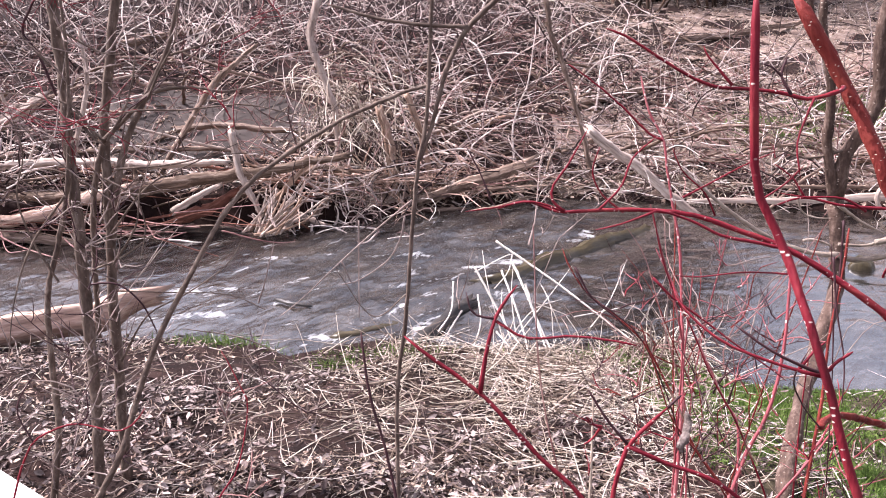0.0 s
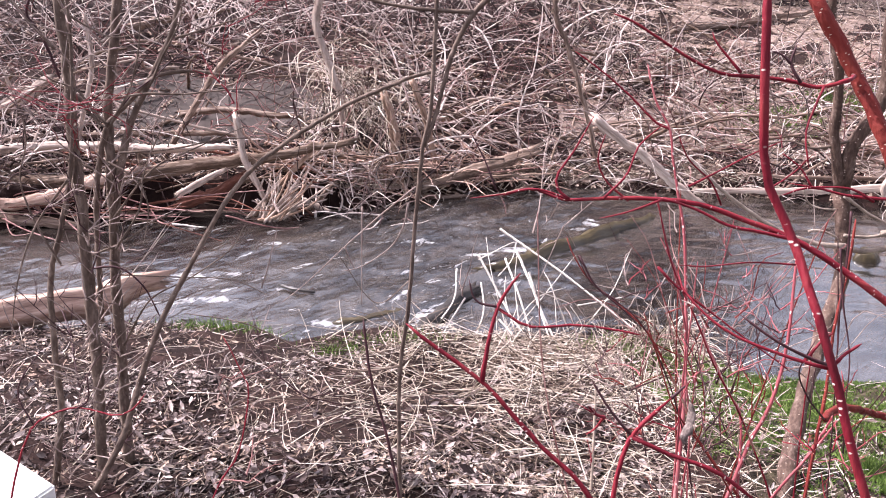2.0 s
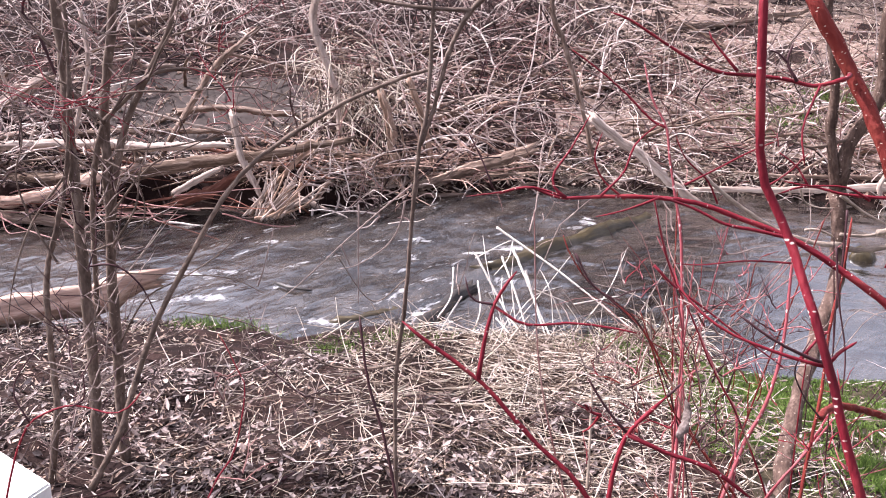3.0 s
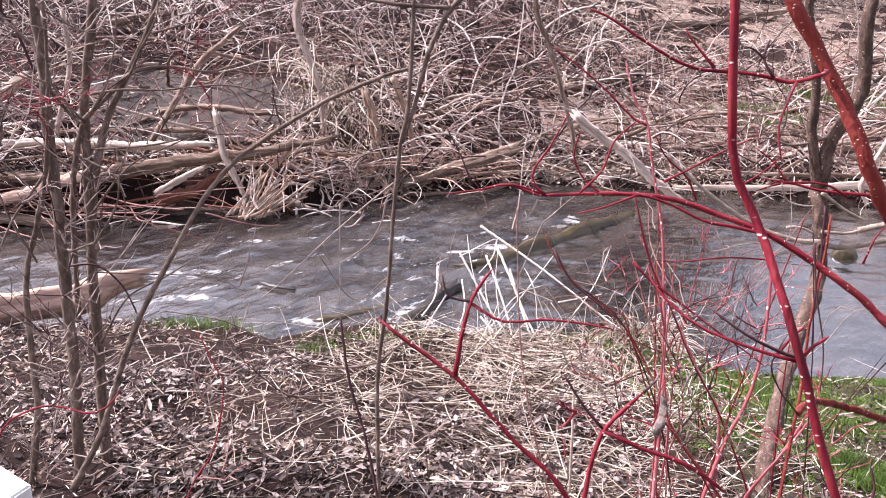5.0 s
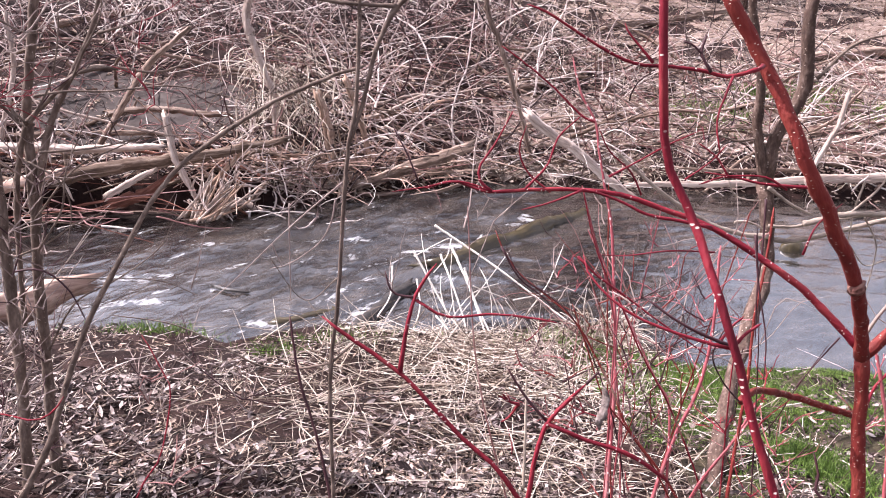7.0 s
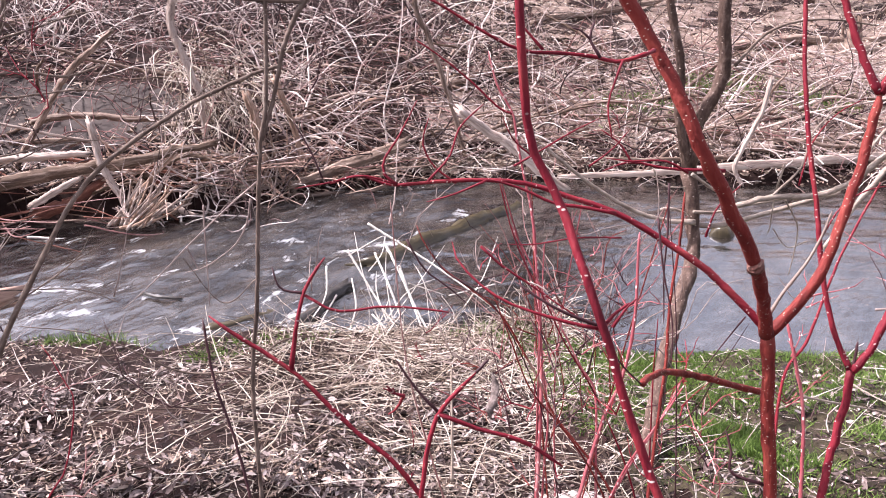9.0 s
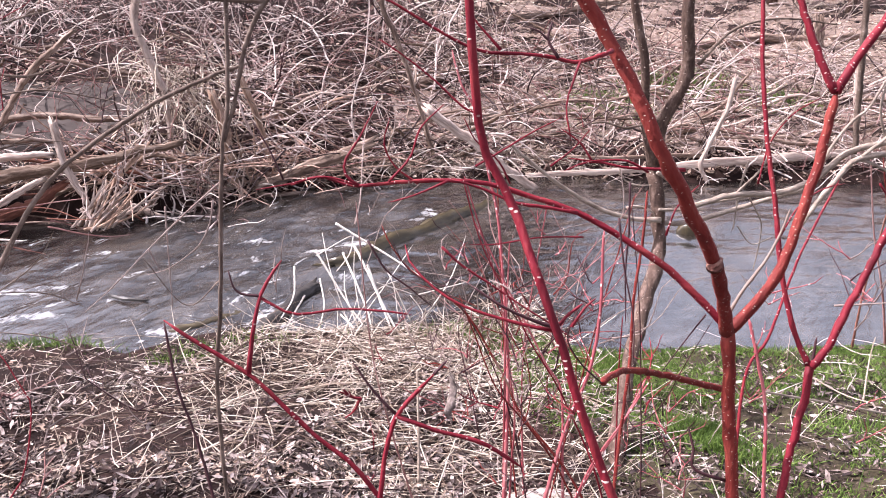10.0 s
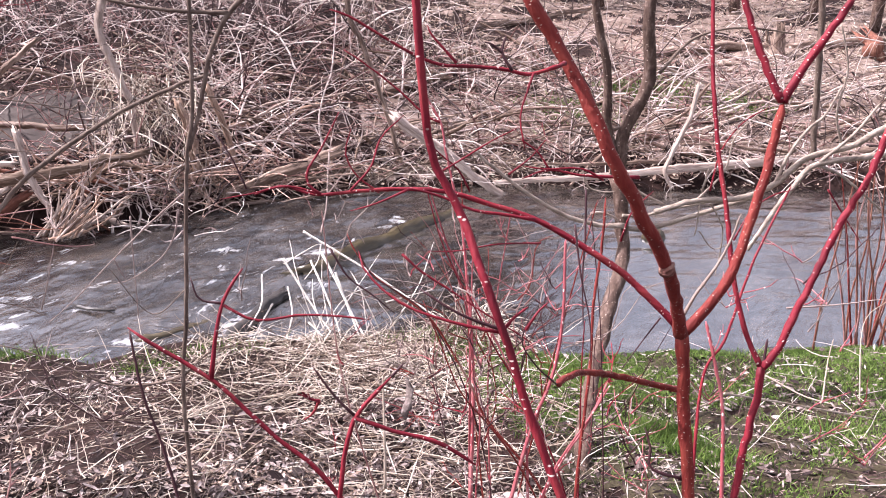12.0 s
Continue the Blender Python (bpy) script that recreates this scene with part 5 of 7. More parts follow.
limb(sap, "trunk", [(-1.51, 3.12, 0.531), (-1.444, 3.12, 0.865), (-1.435, 3.12, 1.101), (-1.416, 3.12, 1.399), (-1.358, 3.12, 1.586), (-1.298, 3.12, 1.799), (-1.257, 3.12, 1.971)], 0.028, 0.016, BARK)
sprout(sap, [(-1.51, 3.12, 0.531), (-1.444, 3.12, 0.865), (-1.435, 3.12, 1.101), (-1.416, 3.12, 1.399), (-1.358, 3.12, 1.586), (-1.298, 3.12, 1.799), (-1.257, 3.12, 1.971)], 15, 0.42, 0.0058, TWIG_NEAR)
arch = thing("arching_sapling", base_of(-1.2, 3.2), "thin grey sapling leaning far over the stream", "sapling", "saplings")
limb(arch, "stem", [(-1.238, 2.855, 0.707), (-1.138, 2.917, 0.897), (-1.078, 2.978, 1.088), (-1.008, 3.04, 1.278), (-0.908, 3.102, 1.468), (-0.768, 3.179, 1.706), (-0.628, 3.226, 1.848), (-0.368, 3.278, 2.01), (-0.168, 3.306, 2.096), (-0.038, 3.32, 2.138)], 0.024, 0.013, BARK)
sprout(arch, [(-1.238, 2.855, 0.707), (-1.138, 2.917, 0.897), (-1.078, 2.978, 1.088), (-1.008, 3.04, 1.278), (-0.908, 3.102, 1.468), (-0.768, 3.179, 1.706), (-0.628, 3.226, 1.848), (-0.368, 3.278, 2.01), (-0.168, 3.306, 2.096), (-0.038, 3.32, 2.138)], 8, 0.32, 0.006, TWIG_NEAR)
thin = thing("slender_sapling", base_of(-0.1, 2.2), "slender straight grey-brown sapling", "sapling", "saplings")
limb(thin, "stem", rooted([(-0.115, 2.1, 1.208), (-0.114, 2.1, 1.534), (-0.09, 2.1, 1.746), (-0.072, 2.1, 1.975), (-0.057, 2.1, 2.124), (-0.037, 2.1, 2.241), (-0.022, 2.1, 2.536)]), 0.0115, 0.009, BARK)
sprout(thin, [(-0.115, 2.1, 1.208), (-0.114, 2.1, 1.534), (-0.09, 2.1, 1.746), (-0.072, 2.1, 1.975), (-0.057, 2.1, 2.124), (-0.037, 2.1, 2.241), (-0.022, 2.1, 2.536)], 5, 0.16, 0.0035, TWIG_NEAR)
limb(thin, "branch", [(-0.053, 2.1, 2.131), (-0.024, 2.1, 2.216), (-0.011, 2.1, 2.267), (0.014, 2.1, 2.355), (0.057, 2.1, 2.431), (0.142, 2.1, 2.512)], 0.008, 0.013, BARK)
sprout(thin, [(-0.053, 2.1, 2.131), (-0.024, 2.1, 2.216), (-0.011, 2.1, 2.267), (0.014, 2.1, 2.355), (0.057, 2.1, 2.431), (0.142, 2.1, 2.512)], 3, 0.16, 0.0035, TWIG_NEAR)
limb(thin, "branch", [(0.057, 2.1, 2.431), (-0.029, 2.1, 2.435), (-0.138, 2.1, 2.448), (-0.253, 2.1, 2.479)], 0.010, 0.006, BARK)
sprout(thin, [(0.057, 2.1, 2.431), (-0.029, 2.1, 2.435), (-0.138, 2.1, 2.448), (-0.253, 2.1, 2.479)], 3, 0.16, 0.0035, TWIG_NEAR)
limb(thin, "twig", [(-0.104, 2.1, 1.58), (-0.194, 2.1, 1.565), (-0.287, 2.1, 1.576), (-0.379, 2.1, 1.632), (-0.488, 2.1, 1.688), (-0.635, 2.1, 1.714)], 0.006, 0.002, BARK)
limb(thin, "twig", [(-0.108, 2.1, 1.58), (-0.051, 2.1, 1.632), (-0, 2.1, 1.648), (0.064, 2.1, 1.644)], 0.005, 0.003, BARK)
limb(thin, "twig", [(-0.074, 2.150, 2.024), (-0.167, 2.150, 1.945), (-0.247, 2.150, 1.871), (-0.341, 2.150, 1.779), (-0.409, 2.150, 1.722)], 0.0045, 0.002, TWIG_NEAR)
limb(thin, "twig", [(-0.092, 2.150, 1.983), (-0.104, 2.150, 1.926), (-0.136, 2.150, 1.871), (-0.207, 2.150, 1.821), (-0.256, 2.150, 1.808)], 0.0045, 0.002, TWIG_NEAR)
limb(thin, "twig", [(-0.207, 2.200, 1.958), (-0.210, 2.200, 1.851), (-0.213, 2.200, 1.695)], 0.0045, 0.002, TWIG_NEAR)
limb(thin, "twig", [(-0.247, 2.150, 1.871), (-0.224, 2.150, 1.812)], 0.0045, 0.002, TWIG_NEAR)
limb(thin, "twig", [(-0.089, 2.15, 1.786), (-0.174, 2.15, 1.726), (-0.263, 2.15, 1.852)], 0.003, 0.002, BARK)
stub = thing("cut_sapling", base_of(-0.15, 1.9), "dark slender sapling cut off to a point", "sapling", "saplings")
limb(stub, "stem", rooted([(-0.089, 1.6, 1.539), (-0.105, 1.625, 1.614), (-0.122, 1.645, 1.677), (-0.145, 1.67, 1.752), (-0.156, 1.691, 1.816), (-0.163, 1.709, 1.872)]), 0.008, 0.005, DARK)

tree = thing("young_tree", base_of(0.95, 2.9), "young tree with scaly grey-brown bark beside the pool", "tree")
limb(tree, "trunk", rooted([(1.227, 2.950, 0.453), (1.412, 3.350, 0.664), (1.574, 3.650, 0.830), (1.747, 3.950, 0.977), (1.862, 4.150, 1.103), (1.861, 4.286, 1.448)]), 0.066, 0.07, ROUGHBARK, 14, 0.06)
sprout(tree, [(1.227, 2.950, 0.453), (1.412, 3.350, 0.664), (1.574, 3.650, 0.830), (1.747, 3.950, 0.977), (1.862, 4.150, 1.103), (1.861, 4.286, 1.448)], 6, 0.32, 0.006, TWIG_NEAR)
limb(tree, "limb", [(1.861, 4.286, 1.448), (1.792, 4.286, 1.740), (1.778, 4.286, 1.983), (1.718, 4.286, 2.201), (1.687, 4.286, 2.407)], 0.0531, 0.0354, ROUGHBARK)
sprout(tree, [(1.861, 4.286, 1.448), (1.792, 4.286, 1.740), (1.778, 4.286, 1.983), (1.718, 4.286, 2.201), (1.687, 4.286, 2.407)], 6, 0.32, 0.006, TWIG_NEAR)
limb(tree, "limb", [(1.861, 4.286, 1.448), (1.892, 4.286, 1.697), (1.999, 4.286, 1.904), (1.977, 4.286, 2.198), (1.983, 4.286, 2.406)], 0.0708, 0.0590, ROUGHBARK)
sprout(tree, [(1.861, 4.286, 1.448), (1.892, 4.286, 1.697), (1.999, 4.286, 1.904), (1.977, 4.286, 2.198), (1.983, 4.286, 2.406)], 6, 0.32, 0.006, TWIG_NEAR)
limb(tree, "branch", [(1.883, 4.221, 1.184), (2.023, 4.221, 1.177), (2.248, 4.221, 1.225), (2.413, 4.221, 1.268), (2.641, 4.221, 1.323)], 0.0283, 0.02, PALEBARK)
sprout(tree, [(1.883, 4.221, 1.184), (2.023, 4.221, 1.177), (2.248, 4.221, 1.225), (2.413, 4.221, 1.268), (2.641, 4.221, 1.323)], 3, 0.32, 0.006, TWIG_NEAR)
limb(tree, "branch", [(1.864, 4.156, 1.219), (1.720, 4.156, 1.233), (1.542, 4.156, 1.296), (1.366, 4.156, 1.405), (1.195, 4.156, 1.539), (1.083, 4.156, 1.639)], 0.0260, 0.0142, PALEBARK)
sprout(tree, [(1.864, 4.156, 1.219), (1.720, 4.156, 1.233), (1.542, 4.156, 1.296), (1.366, 4.156, 1.405), (1.195, 4.156, 1.539), (1.083, 4.156, 1.639)], 3, 0.32, 0.006, TWIG_NEAR)
limb(tree, "branch", [(1.995, 4.100, 1.300), (2.211, 4.100, 1.347), (2.442, 4.100, 1.347), (2.628, 4.100, 1.411), (2.790, 4.100, 1.538), (3.018, 4.100, 1.583), (3.182, 4.100, 1.664), (3.396, 4.100, 1.752)], 0.026, 0.034, PALEBARK)
sprout(tree, [(1.995, 4.100, 1.300), (2.211, 4.100, 1.347), (2.442, 4.100, 1.347), (2.628, 4.100, 1.411), (2.790, 4.100, 1.538), (3.018, 4.100, 1.583), (3.182, 4.100, 1.664), (3.396, 4.100, 1.752)], 4, 0.3, 0.007, PALEBARK)
limb(tree, "branch", [(2.459, 4.000, 1.105), (2.584, 4.000, 1.304), (2.677, 4.000, 1.429), (2.782, 4.000, 1.527), (3.128, 4.000, 1.564), (3.378, 4.000, 1.614)], 0.02, 0.036, PALEBARK)
sprout(tree, [(2.459, 4.000, 1.105), (2.584, 4.000, 1.304), (2.677, 4.000, 1.429), (2.782, 4.000, 1.527), (3.128, 4.000, 1.564), (3.378, 4.000, 1.614)], 4, 0.3, 0.007, PALEBARK)
limb(tree, "branch", [(2.628, 4.100, 1.411), (2.688, 4.100, 1.562), (2.778, 4.100, 1.686), (2.860, 4.100, 1.754), (2.931, 4.100, 1.891)], 0.018, 0.01, PALEBARK)
sprout(tree, [(2.628, 4.100, 1.411), (2.688, 4.100, 1.562), (2.778, 4.100, 1.686), (2.860, 4.100, 1.754), (2.931, 4.100, 1.891)], 4, 0.3, 0.007, PALEBARK)
limb(tree, "branch", [(2.782, 4.000, 1.527), (2.933, 4.000, 1.460), (3.179, 4.000, 1.273)], 0.016, 0.01, PALEBARK)
sprout(tree, [(2.782, 4.000, 1.527), (2.933, 4.000, 1.460), (3.179, 4.000, 1.273)], 4, 0.3, 0.007, PALEBARK)
limb(tree, "branch", [(2.782, 4.000, 1.527), (2.961, 4.000, 1.672), (3.083, 4.000, 1.821)], 0.018, 0.012, PALEBARK)
sprout(tree, [(2.782, 4.000, 1.527), (2.961, 4.000, 1.672), (3.083, 4.000, 1.821)], 4, 0.3, 0.007, PALEBARK)
limb(tree, "branch", [(2.982, 4.100, 1.573), (2.922, 4.100, 1.752), (2.948, 4.100, 1.973), (2.883, 4.100, 2.189)], 0.014, 0.008, PALEBARK)
sprout(tree, [(2.982, 4.100, 1.573), (2.922, 4.100, 1.752), (2.948, 4.100, 1.973), (2.883, 4.100, 2.189)], 4, 0.3, 0.007, PALEBARK)
limb(tree, "branch", [(2.211, 4.100, 1.347), (2.346, 4.100, 1.490), (2.387, 4.100, 1.658), (2.520, 4.100, 1.792)], 0.012, 0.006, PALEBARK)
sprout(tree, [(2.211, 4.100, 1.347), (2.346, 4.100, 1.490), (2.387, 4.100, 1.658), (2.520, 4.100, 1.792)], 4, 0.3, 0.007, PALEBARK)
limb(tree, "branch", [(3.024, 4.416, 1.447), (2.997, 4.416, 1.896), (2.962, 4.416, 2.368)], 0.0307, 0.0354, BARK)
sprout(tree, [(3.024, 4.416, 1.447), (2.997, 4.416, 1.896), (2.962, 4.416, 2.368)], 3, 0.32, 0.006, TWIG_NEAR)
limb(tree, "twig", [(1.892, 4.286, 1.697), (1.714, 4.286, 1.656), (1.567, 4.286, 1.690), (1.397, 4.286, 1.640)], 0.0142, 0.0059, BARK)
limb(tree, "twig", [(2.048, 4.286, 1.952), (2.212, 4.286, 2.113), (2.446, 4.286, 2.163), (2.755, 4.286, 2.130)], 0.0165, 0.0071, BARK)

for pts, d in (
    ([(1.693, 4.18, 1.283), (1.742, 4.18, 1.288), (1.821, 4.18, 1.26), (1.845, 4.18, 1.219)], 0.014),
    ([(1.848, 4.15, 1.275), (1.96, 4.15, 1.268), (2.046, 4.15, 1.285), (2.149, 4.15, 1.301), (2.258, 4.15, 1.314), (2.415, 4.15, 1.342)], 0.015),
    ([(2.317, 4.2, 1.482), (2.285, 4.2, 1.336), (2.277, 4.2, 1.169), (2.267, 4.2, 1.126)], 0.011),
    ([(2.342, 4.2, 1.299), (2.42, 4.2, 1.168), (2.425, 4.2, 1.051), (2.407, 4.2, 0.901)], 0.009),
    ([(2.294, 4.2, 1.152), (2.382, 4.2, 1.051), (2.487, 4.2, 1.08)], 0.008),
    ([(1.846, 4.2, 1.45), (1.968, 4.2, 1.366), (2.087, 4.2, 1.309)], 0.018),
    ([(1.669, 4.25, 1.471), (1.705, 4.25, 1.401), (1.792, 4.25, 1.372), (1.931, 4.25, 1.38)], 0.009),
):
    limb(tree, "twig", pts, d, d * 0.6, PALEBARK, 7)
    sprout(tree, pts, 3, 0.12, 0.005, PALEBARK)


# the bare wood behind the stream
n = 85
x, y = -26 + 46 * rng.random(n) ** 1.5, rng.uniform(15.5, 34, n)
foot = np.stack([x, y, ground(x, y) - 0.1], 1)
tall = rng.uniform(2.5, 5.0, n)
lines = wander(foot, np.stack([rng.normal(0, 0.08, n), rng.normal(0, 0.08, n), np.ones(n)], 1), tall, 8, 0.12 + 0.2 * rng.random(n), 0.0)
v, q = tubes(lines, (tall * rng.uniform(0.008, 0.018, n))[:, None] * np.linspace(1, 0.3, 8), 7)
pick, at = np.repeat(np.arange(n), 16), rng.integers(2, 8, n * 16)
arms = wander(lines[pick, at], rng.normal(size=(n * 16, 3)) * (1, 1, 0.4) + (0, 0, 0.7), tall[pick] * rng.uniform(0.12, 0.35, n * 16), 6, 0.3 + 0.4 * rng.random(n * 16), 0.1)
av, aq = tubes(arms, (tall[pick] * 0.0035)[:, None] * np.linspace(1, 0.3, 6), 4)
pick, at = np.repeat(np.arange(n * 16), 5), rng.integers(1, 6, n * 80)
ends = wander(arms[pick, at], rng.normal(size=(n * 80, 3)) + (0, 0, 0.5), rng.uniform(0.25, 0.9, n * 80), 4, 0.3 + 0.4 * rng.random(n * 80), 0.1)
ev, eq = tubes(ends, np.full((n * 80, 1), 0.006) * np.linspace(1, 0.4, 4), 3)
tagged(new("far_woods", mesh_of("far_woods", np.vstack([v, av, ev]), np.vstack([q, aq + len(v), eq + len(v) + len(av)]), ROUGHBARK)), "bare grey-brown wood standing behind the stream", "woods", kind="stuff")

# a dense dark thicket at the wood's foot, unseen, added to darken pool reflections
n = 900
x, y = rng.normal(4.35, 0.6, n), rng.normal(20.5, 0.8, n)
start = np.stack([x, y, ground(x, y)], 1)
lines = wander(start, rng.normal(size=(n, 3)) * (0.25, 0.25, 0.1) + (0, 0, 1), rng.uniform(4.0, 7.5, n), 9, 0.2 + 0.3 * rng.random(n), 0.05)
v, q = tubes(lines, rng.uniform(0.012, 0.04, n)[:, None] * np.linspace(1, 0.4, 9), 4)
tagged(new("reflected_thicket", mesh_of("reflected_thicket", v, q, BROWN)), "unseen dense dark brown thicket added to darken the pool's reflection", "thicket", kind="stuff")

# bare trees standing on the slope behind the far flat
for foot, tall, d in zip([(10.14, 13.953, 1.084), (9.59, 14.992, 1.185), (8.484, 15.579, 1.307), (6.33, 16.527, 1.362)], (7.5, 6.5, 8.0, 7.0), (0.2, 0.15, 0.19, 0.16)):
    foot = np.array(foot)
    local = np.random.default_rng(int(foot[0] * 100))
    wood = thing("bare_tree", tuple(foot), "bare grey-brown tree standing on the slope behind the stream", "tree", "trees of the far slope")
    top = foot + (local.normal(0, 0.4), local.normal(0, 0.4), tall)
    stem = [foot, foot + (top - foot) * 0.3 + local.normal(0, 0.08, 3), foot + (top - foot) * 0.65 + local.normal(0, 0.12, 3), top]
    limb(wood, "trunk", stem, d, d * 0.4, ROUGHBARK, 12, 0.05)
    stem = curve(stem, 40)
    for i in range(9):
        at = stem[int(local.integers(12, 38))]
        way = local.normal(size=3) * (1, 1, 0.3) + (0, 0, 0.9)
        way = way / np.linalg.norm(way) * local.uniform(1.0, 2.6)
        arm = [at, at + way * 0.5 + local.normal(0, 0.1, 3), at + way + (0, 0, 0.2)]
        limb(wood, "limb", arm, d * 0.3, d * 0.08, BARK, 7)
        sprout(wood, arm, 4, 0.7, 0.014, BARK)


# ---- red dogwood, close to the camera ----
def bush(x, y, label):
    return thing("red_dogwood", base_of(x, y), label, "shrub", "red dogwood shrubs")


b = bush(0.5, 0.75, "young red dogwood stem with pale lenticels, bent at mid height")
limb(b, "stem", rooted([(0.309, 0.584, 2.198), (0.296, 0.597, 2.237), (0.280, 0.611, 2.294), (0.266, 0.624, 2.337), (0.253, 0.658, 2.386), (0.231, 0.669, 2.435), (0.224, 0.674, 2.504), (0.221, 0.682, 2.574)]), 0.0086, 0.0064, RED)
limb(b, "twig", [(0.284, 0.633, 2.296), (0.258, 0.636, 2.306), (0.238, 0.640, 2.317), (0.218, 0.651, 2.330)], 0.0029, 0.0016, DARK)
limb(b, "twig", [(0.276, 0.617, 2.302), (0.289, 0.621, 2.313), (0.299, 0.623, 2.319)], 0.0033, 0.0018, RED)
limb(b, "twig", [(0.276, 0.617, 2.302), (0.256, 0.618, 2.307), (0.219, 0.623, 2.319), (0.197, 0.632, 2.329), (0.177, 0.650, 2.346), (0.173, 0.663, 2.359)], 0.0027, 0.0014, RED)
sprout(b, [(0.276, 0.617, 2.302), (0.256, 0.618, 2.307), (0.219, 0.623, 2.319), (0.197, 0.632, 2.329), (0.177, 0.650, 2.346), (0.173, 0.663, 2.359)], 6, 0.035, 0.0015, RED)
b = bush(0.8, 1.4, "large red dogwood forking into bare red stems")
limb(b, "trunk", rooted([(0.828, 1.312, 1.573), (0.812, 1.331, 1.773), (0.794, 1.339, 1.945)]), 0.024, 0.023, RUST)
limb(b, "stem", [(0.783, 1.322, 1.952), (0.744, 1.276, 2.043), (0.697, 1.226, 2.122), (0.642, 1.202, 2.207), (0.592, 1.186, 2.29), (0.56, 1.206, 2.36), (0.529, 1.236, 2.428), (0.478, 1.252, 2.508), (0.461, 1.265, 2.537)], 0.0215, 0.0195, RUST)
limb(b, "branch", [(0.805, 1.372, 1.952), (0.834, 1.381, 1.996), (0.874, 1.39, 2.044), (0.902, 1.399, 2.089), (0.921, 1.41, 2.13)], 0.0065, 0.004, DEADTWIG, label="dead grey branch beside the stem")
limb(b, "knot", [(0.702, 1.225, 2.106), (0.701, 1.227, 2.113)], 0.0236, 0.0234, KNOT, 12, 0.05, label="brown ring round the stem")
limb(b, "stem", [(0.794, 1.339, 1.945), (0.848, 1.346, 1.996), (0.89, 1.358, 2.056), (0.929, 1.382, 2.148), (0.964, 1.407, 2.24), (0.988, 1.43, 2.322)], 0.0192, 0.0155, RUST)
limb(b, "branch", [(0.988, 1.43, 2.322), (0.967, 1.45, 2.368), (0.947, 1.476, 2.433), (0.929, 1.508, 2.515)], 0.014, 0.011, RED)
sprout(b, [(0.988, 1.43, 2.322), (0.967, 1.45, 2.368), (0.947, 1.476, 2.433), (0.929, 1.508, 2.515)], 11, 0.11, 0.0023, RED)
limb(b, "branch", [(0.988, 1.43, 2.322), (1.035, 1.443, 2.387), (1.123, 1.463, 2.497)], 0.0155, 0.013, RED)
sprout(b, [(0.988, 1.43, 2.322), (1.035, 1.443, 2.387), (1.123, 1.463, 2.497)], 11, 0.11, 0.0023, RED)
limb(b, "branch", [(0.78, 1.327, 1.964), (0.706, 1.359, 2.038), (0.668, 1.369, 2.069), (0.558, 1.405, 2.137), (0.466, 1.427, 2.17), (0.401, 1.438, 2.19), (0.334, 1.445, 2.196), (0.262, 1.451, 2.195), (0.189, 1.455, 2.191), (0.136, 1.463, 2.206), (0.09, 1.459, 2.195)], 0.014, 0.004, RED)
sprout(b, [(0.78, 1.327, 1.964), (0.706, 1.359, 2.038), (0.668, 1.369, 2.069), (0.558, 1.405, 2.137), (0.466, 1.427, 2.17), (0.401, 1.438, 2.19), (0.334, 1.445, 2.196), (0.262, 1.451, 2.195), (0.189, 1.455, 2.191), (0.136, 1.463, 2.206), (0.09, 1.459, 2.195)], 11, 0.11, 0.0023, RED)
limb(b, "branch", [(0.845, 1.407, 1.795), (0.765, 1.362, 1.838), (0.67, 1.294, 1.896), (0.572, 1.196, 1.961), (0.515, 1.113, 2.001), (0.465, 1.028, 2.035)], 0.012, 0.009, RUST)
sprout(b, [(0.845, 1.407, 1.795), (0.765, 1.362, 1.838), (0.67, 1.294, 1.896), (0.572, 1.196, 1.961), (0.515, 1.113, 2.001), (0.465, 1.028, 2.035)], 5, 0.07, 0.003, RED)
limb(b, "twig", [(0.465, 1.028, 2.035), (0.422, 0.979, 2.087), (0.393, 0.947, 2.134), (0.392, 0.935, 2.161), (0.403, 0.939, 2.181)], 0.0022, 0.0016, DARK)
sprout(b, [(0.465, 1.028, 2.035), (0.422, 0.979, 2.087), (0.393, 0.947, 2.134), (0.392, 0.935, 2.161), (0.403, 0.939, 2.181)], 7, 0.03, 0.0018, DARK)
limb(b, "twig", [(0.392, 0.934, 2.158), (0.406, 0.937, 2.177), (0.42, 0.939, 2.189)], 0.004, 0.002, RED)
limb(b, "branch", [(0.524, 1.225, 2.424)] + [(0.492, 1.164, 2.428), (0.452, 1.156, 2.42), (0.417, 1.153, 2.428), (0.374, 1.15, 2.433), (0.335, 1.145, 2.436), (0.301, 1.144, 2.449), (0.258, 1.147, 2.474), (0.22, 1.149, 2.497), (0.196, 1.147, 2.506)], 0.006, 0.0028, RED)
sprout(b, [(0.492, 1.164, 2.428), (0.452, 1.156, 2.42), (0.417, 1.153, 2.428), (0.374, 1.15, 2.433), (0.335, 1.145, 2.436), (0.301, 1.144, 2.449), (0.258, 1.147, 2.474), (0.22, 1.149, 2.497), (0.196, 1.147, 2.506)], 11, 0.11, 0.0023, RED)
limb(b, "twig", [(0.426, 1.142, 2.427), (0.414, 1.15, 2.449), (0.421, 1.157, 2.471)], 0.004, 0.003, DARK)
limb(b, "twig", [(0.414, 1.15, 2.449), (0.403, 1.153, 2.459), (0.391, 1.154, 2.463)], 0.003, 0.002, DARK)
limb(b, "twig", [(0.454, 1.141, 2.423), (0.442, 1.132, 2.396), (0.433, 1.124, 2.369), (0.437, 1.111, 2.33)], 0.003, 0.002, RED)
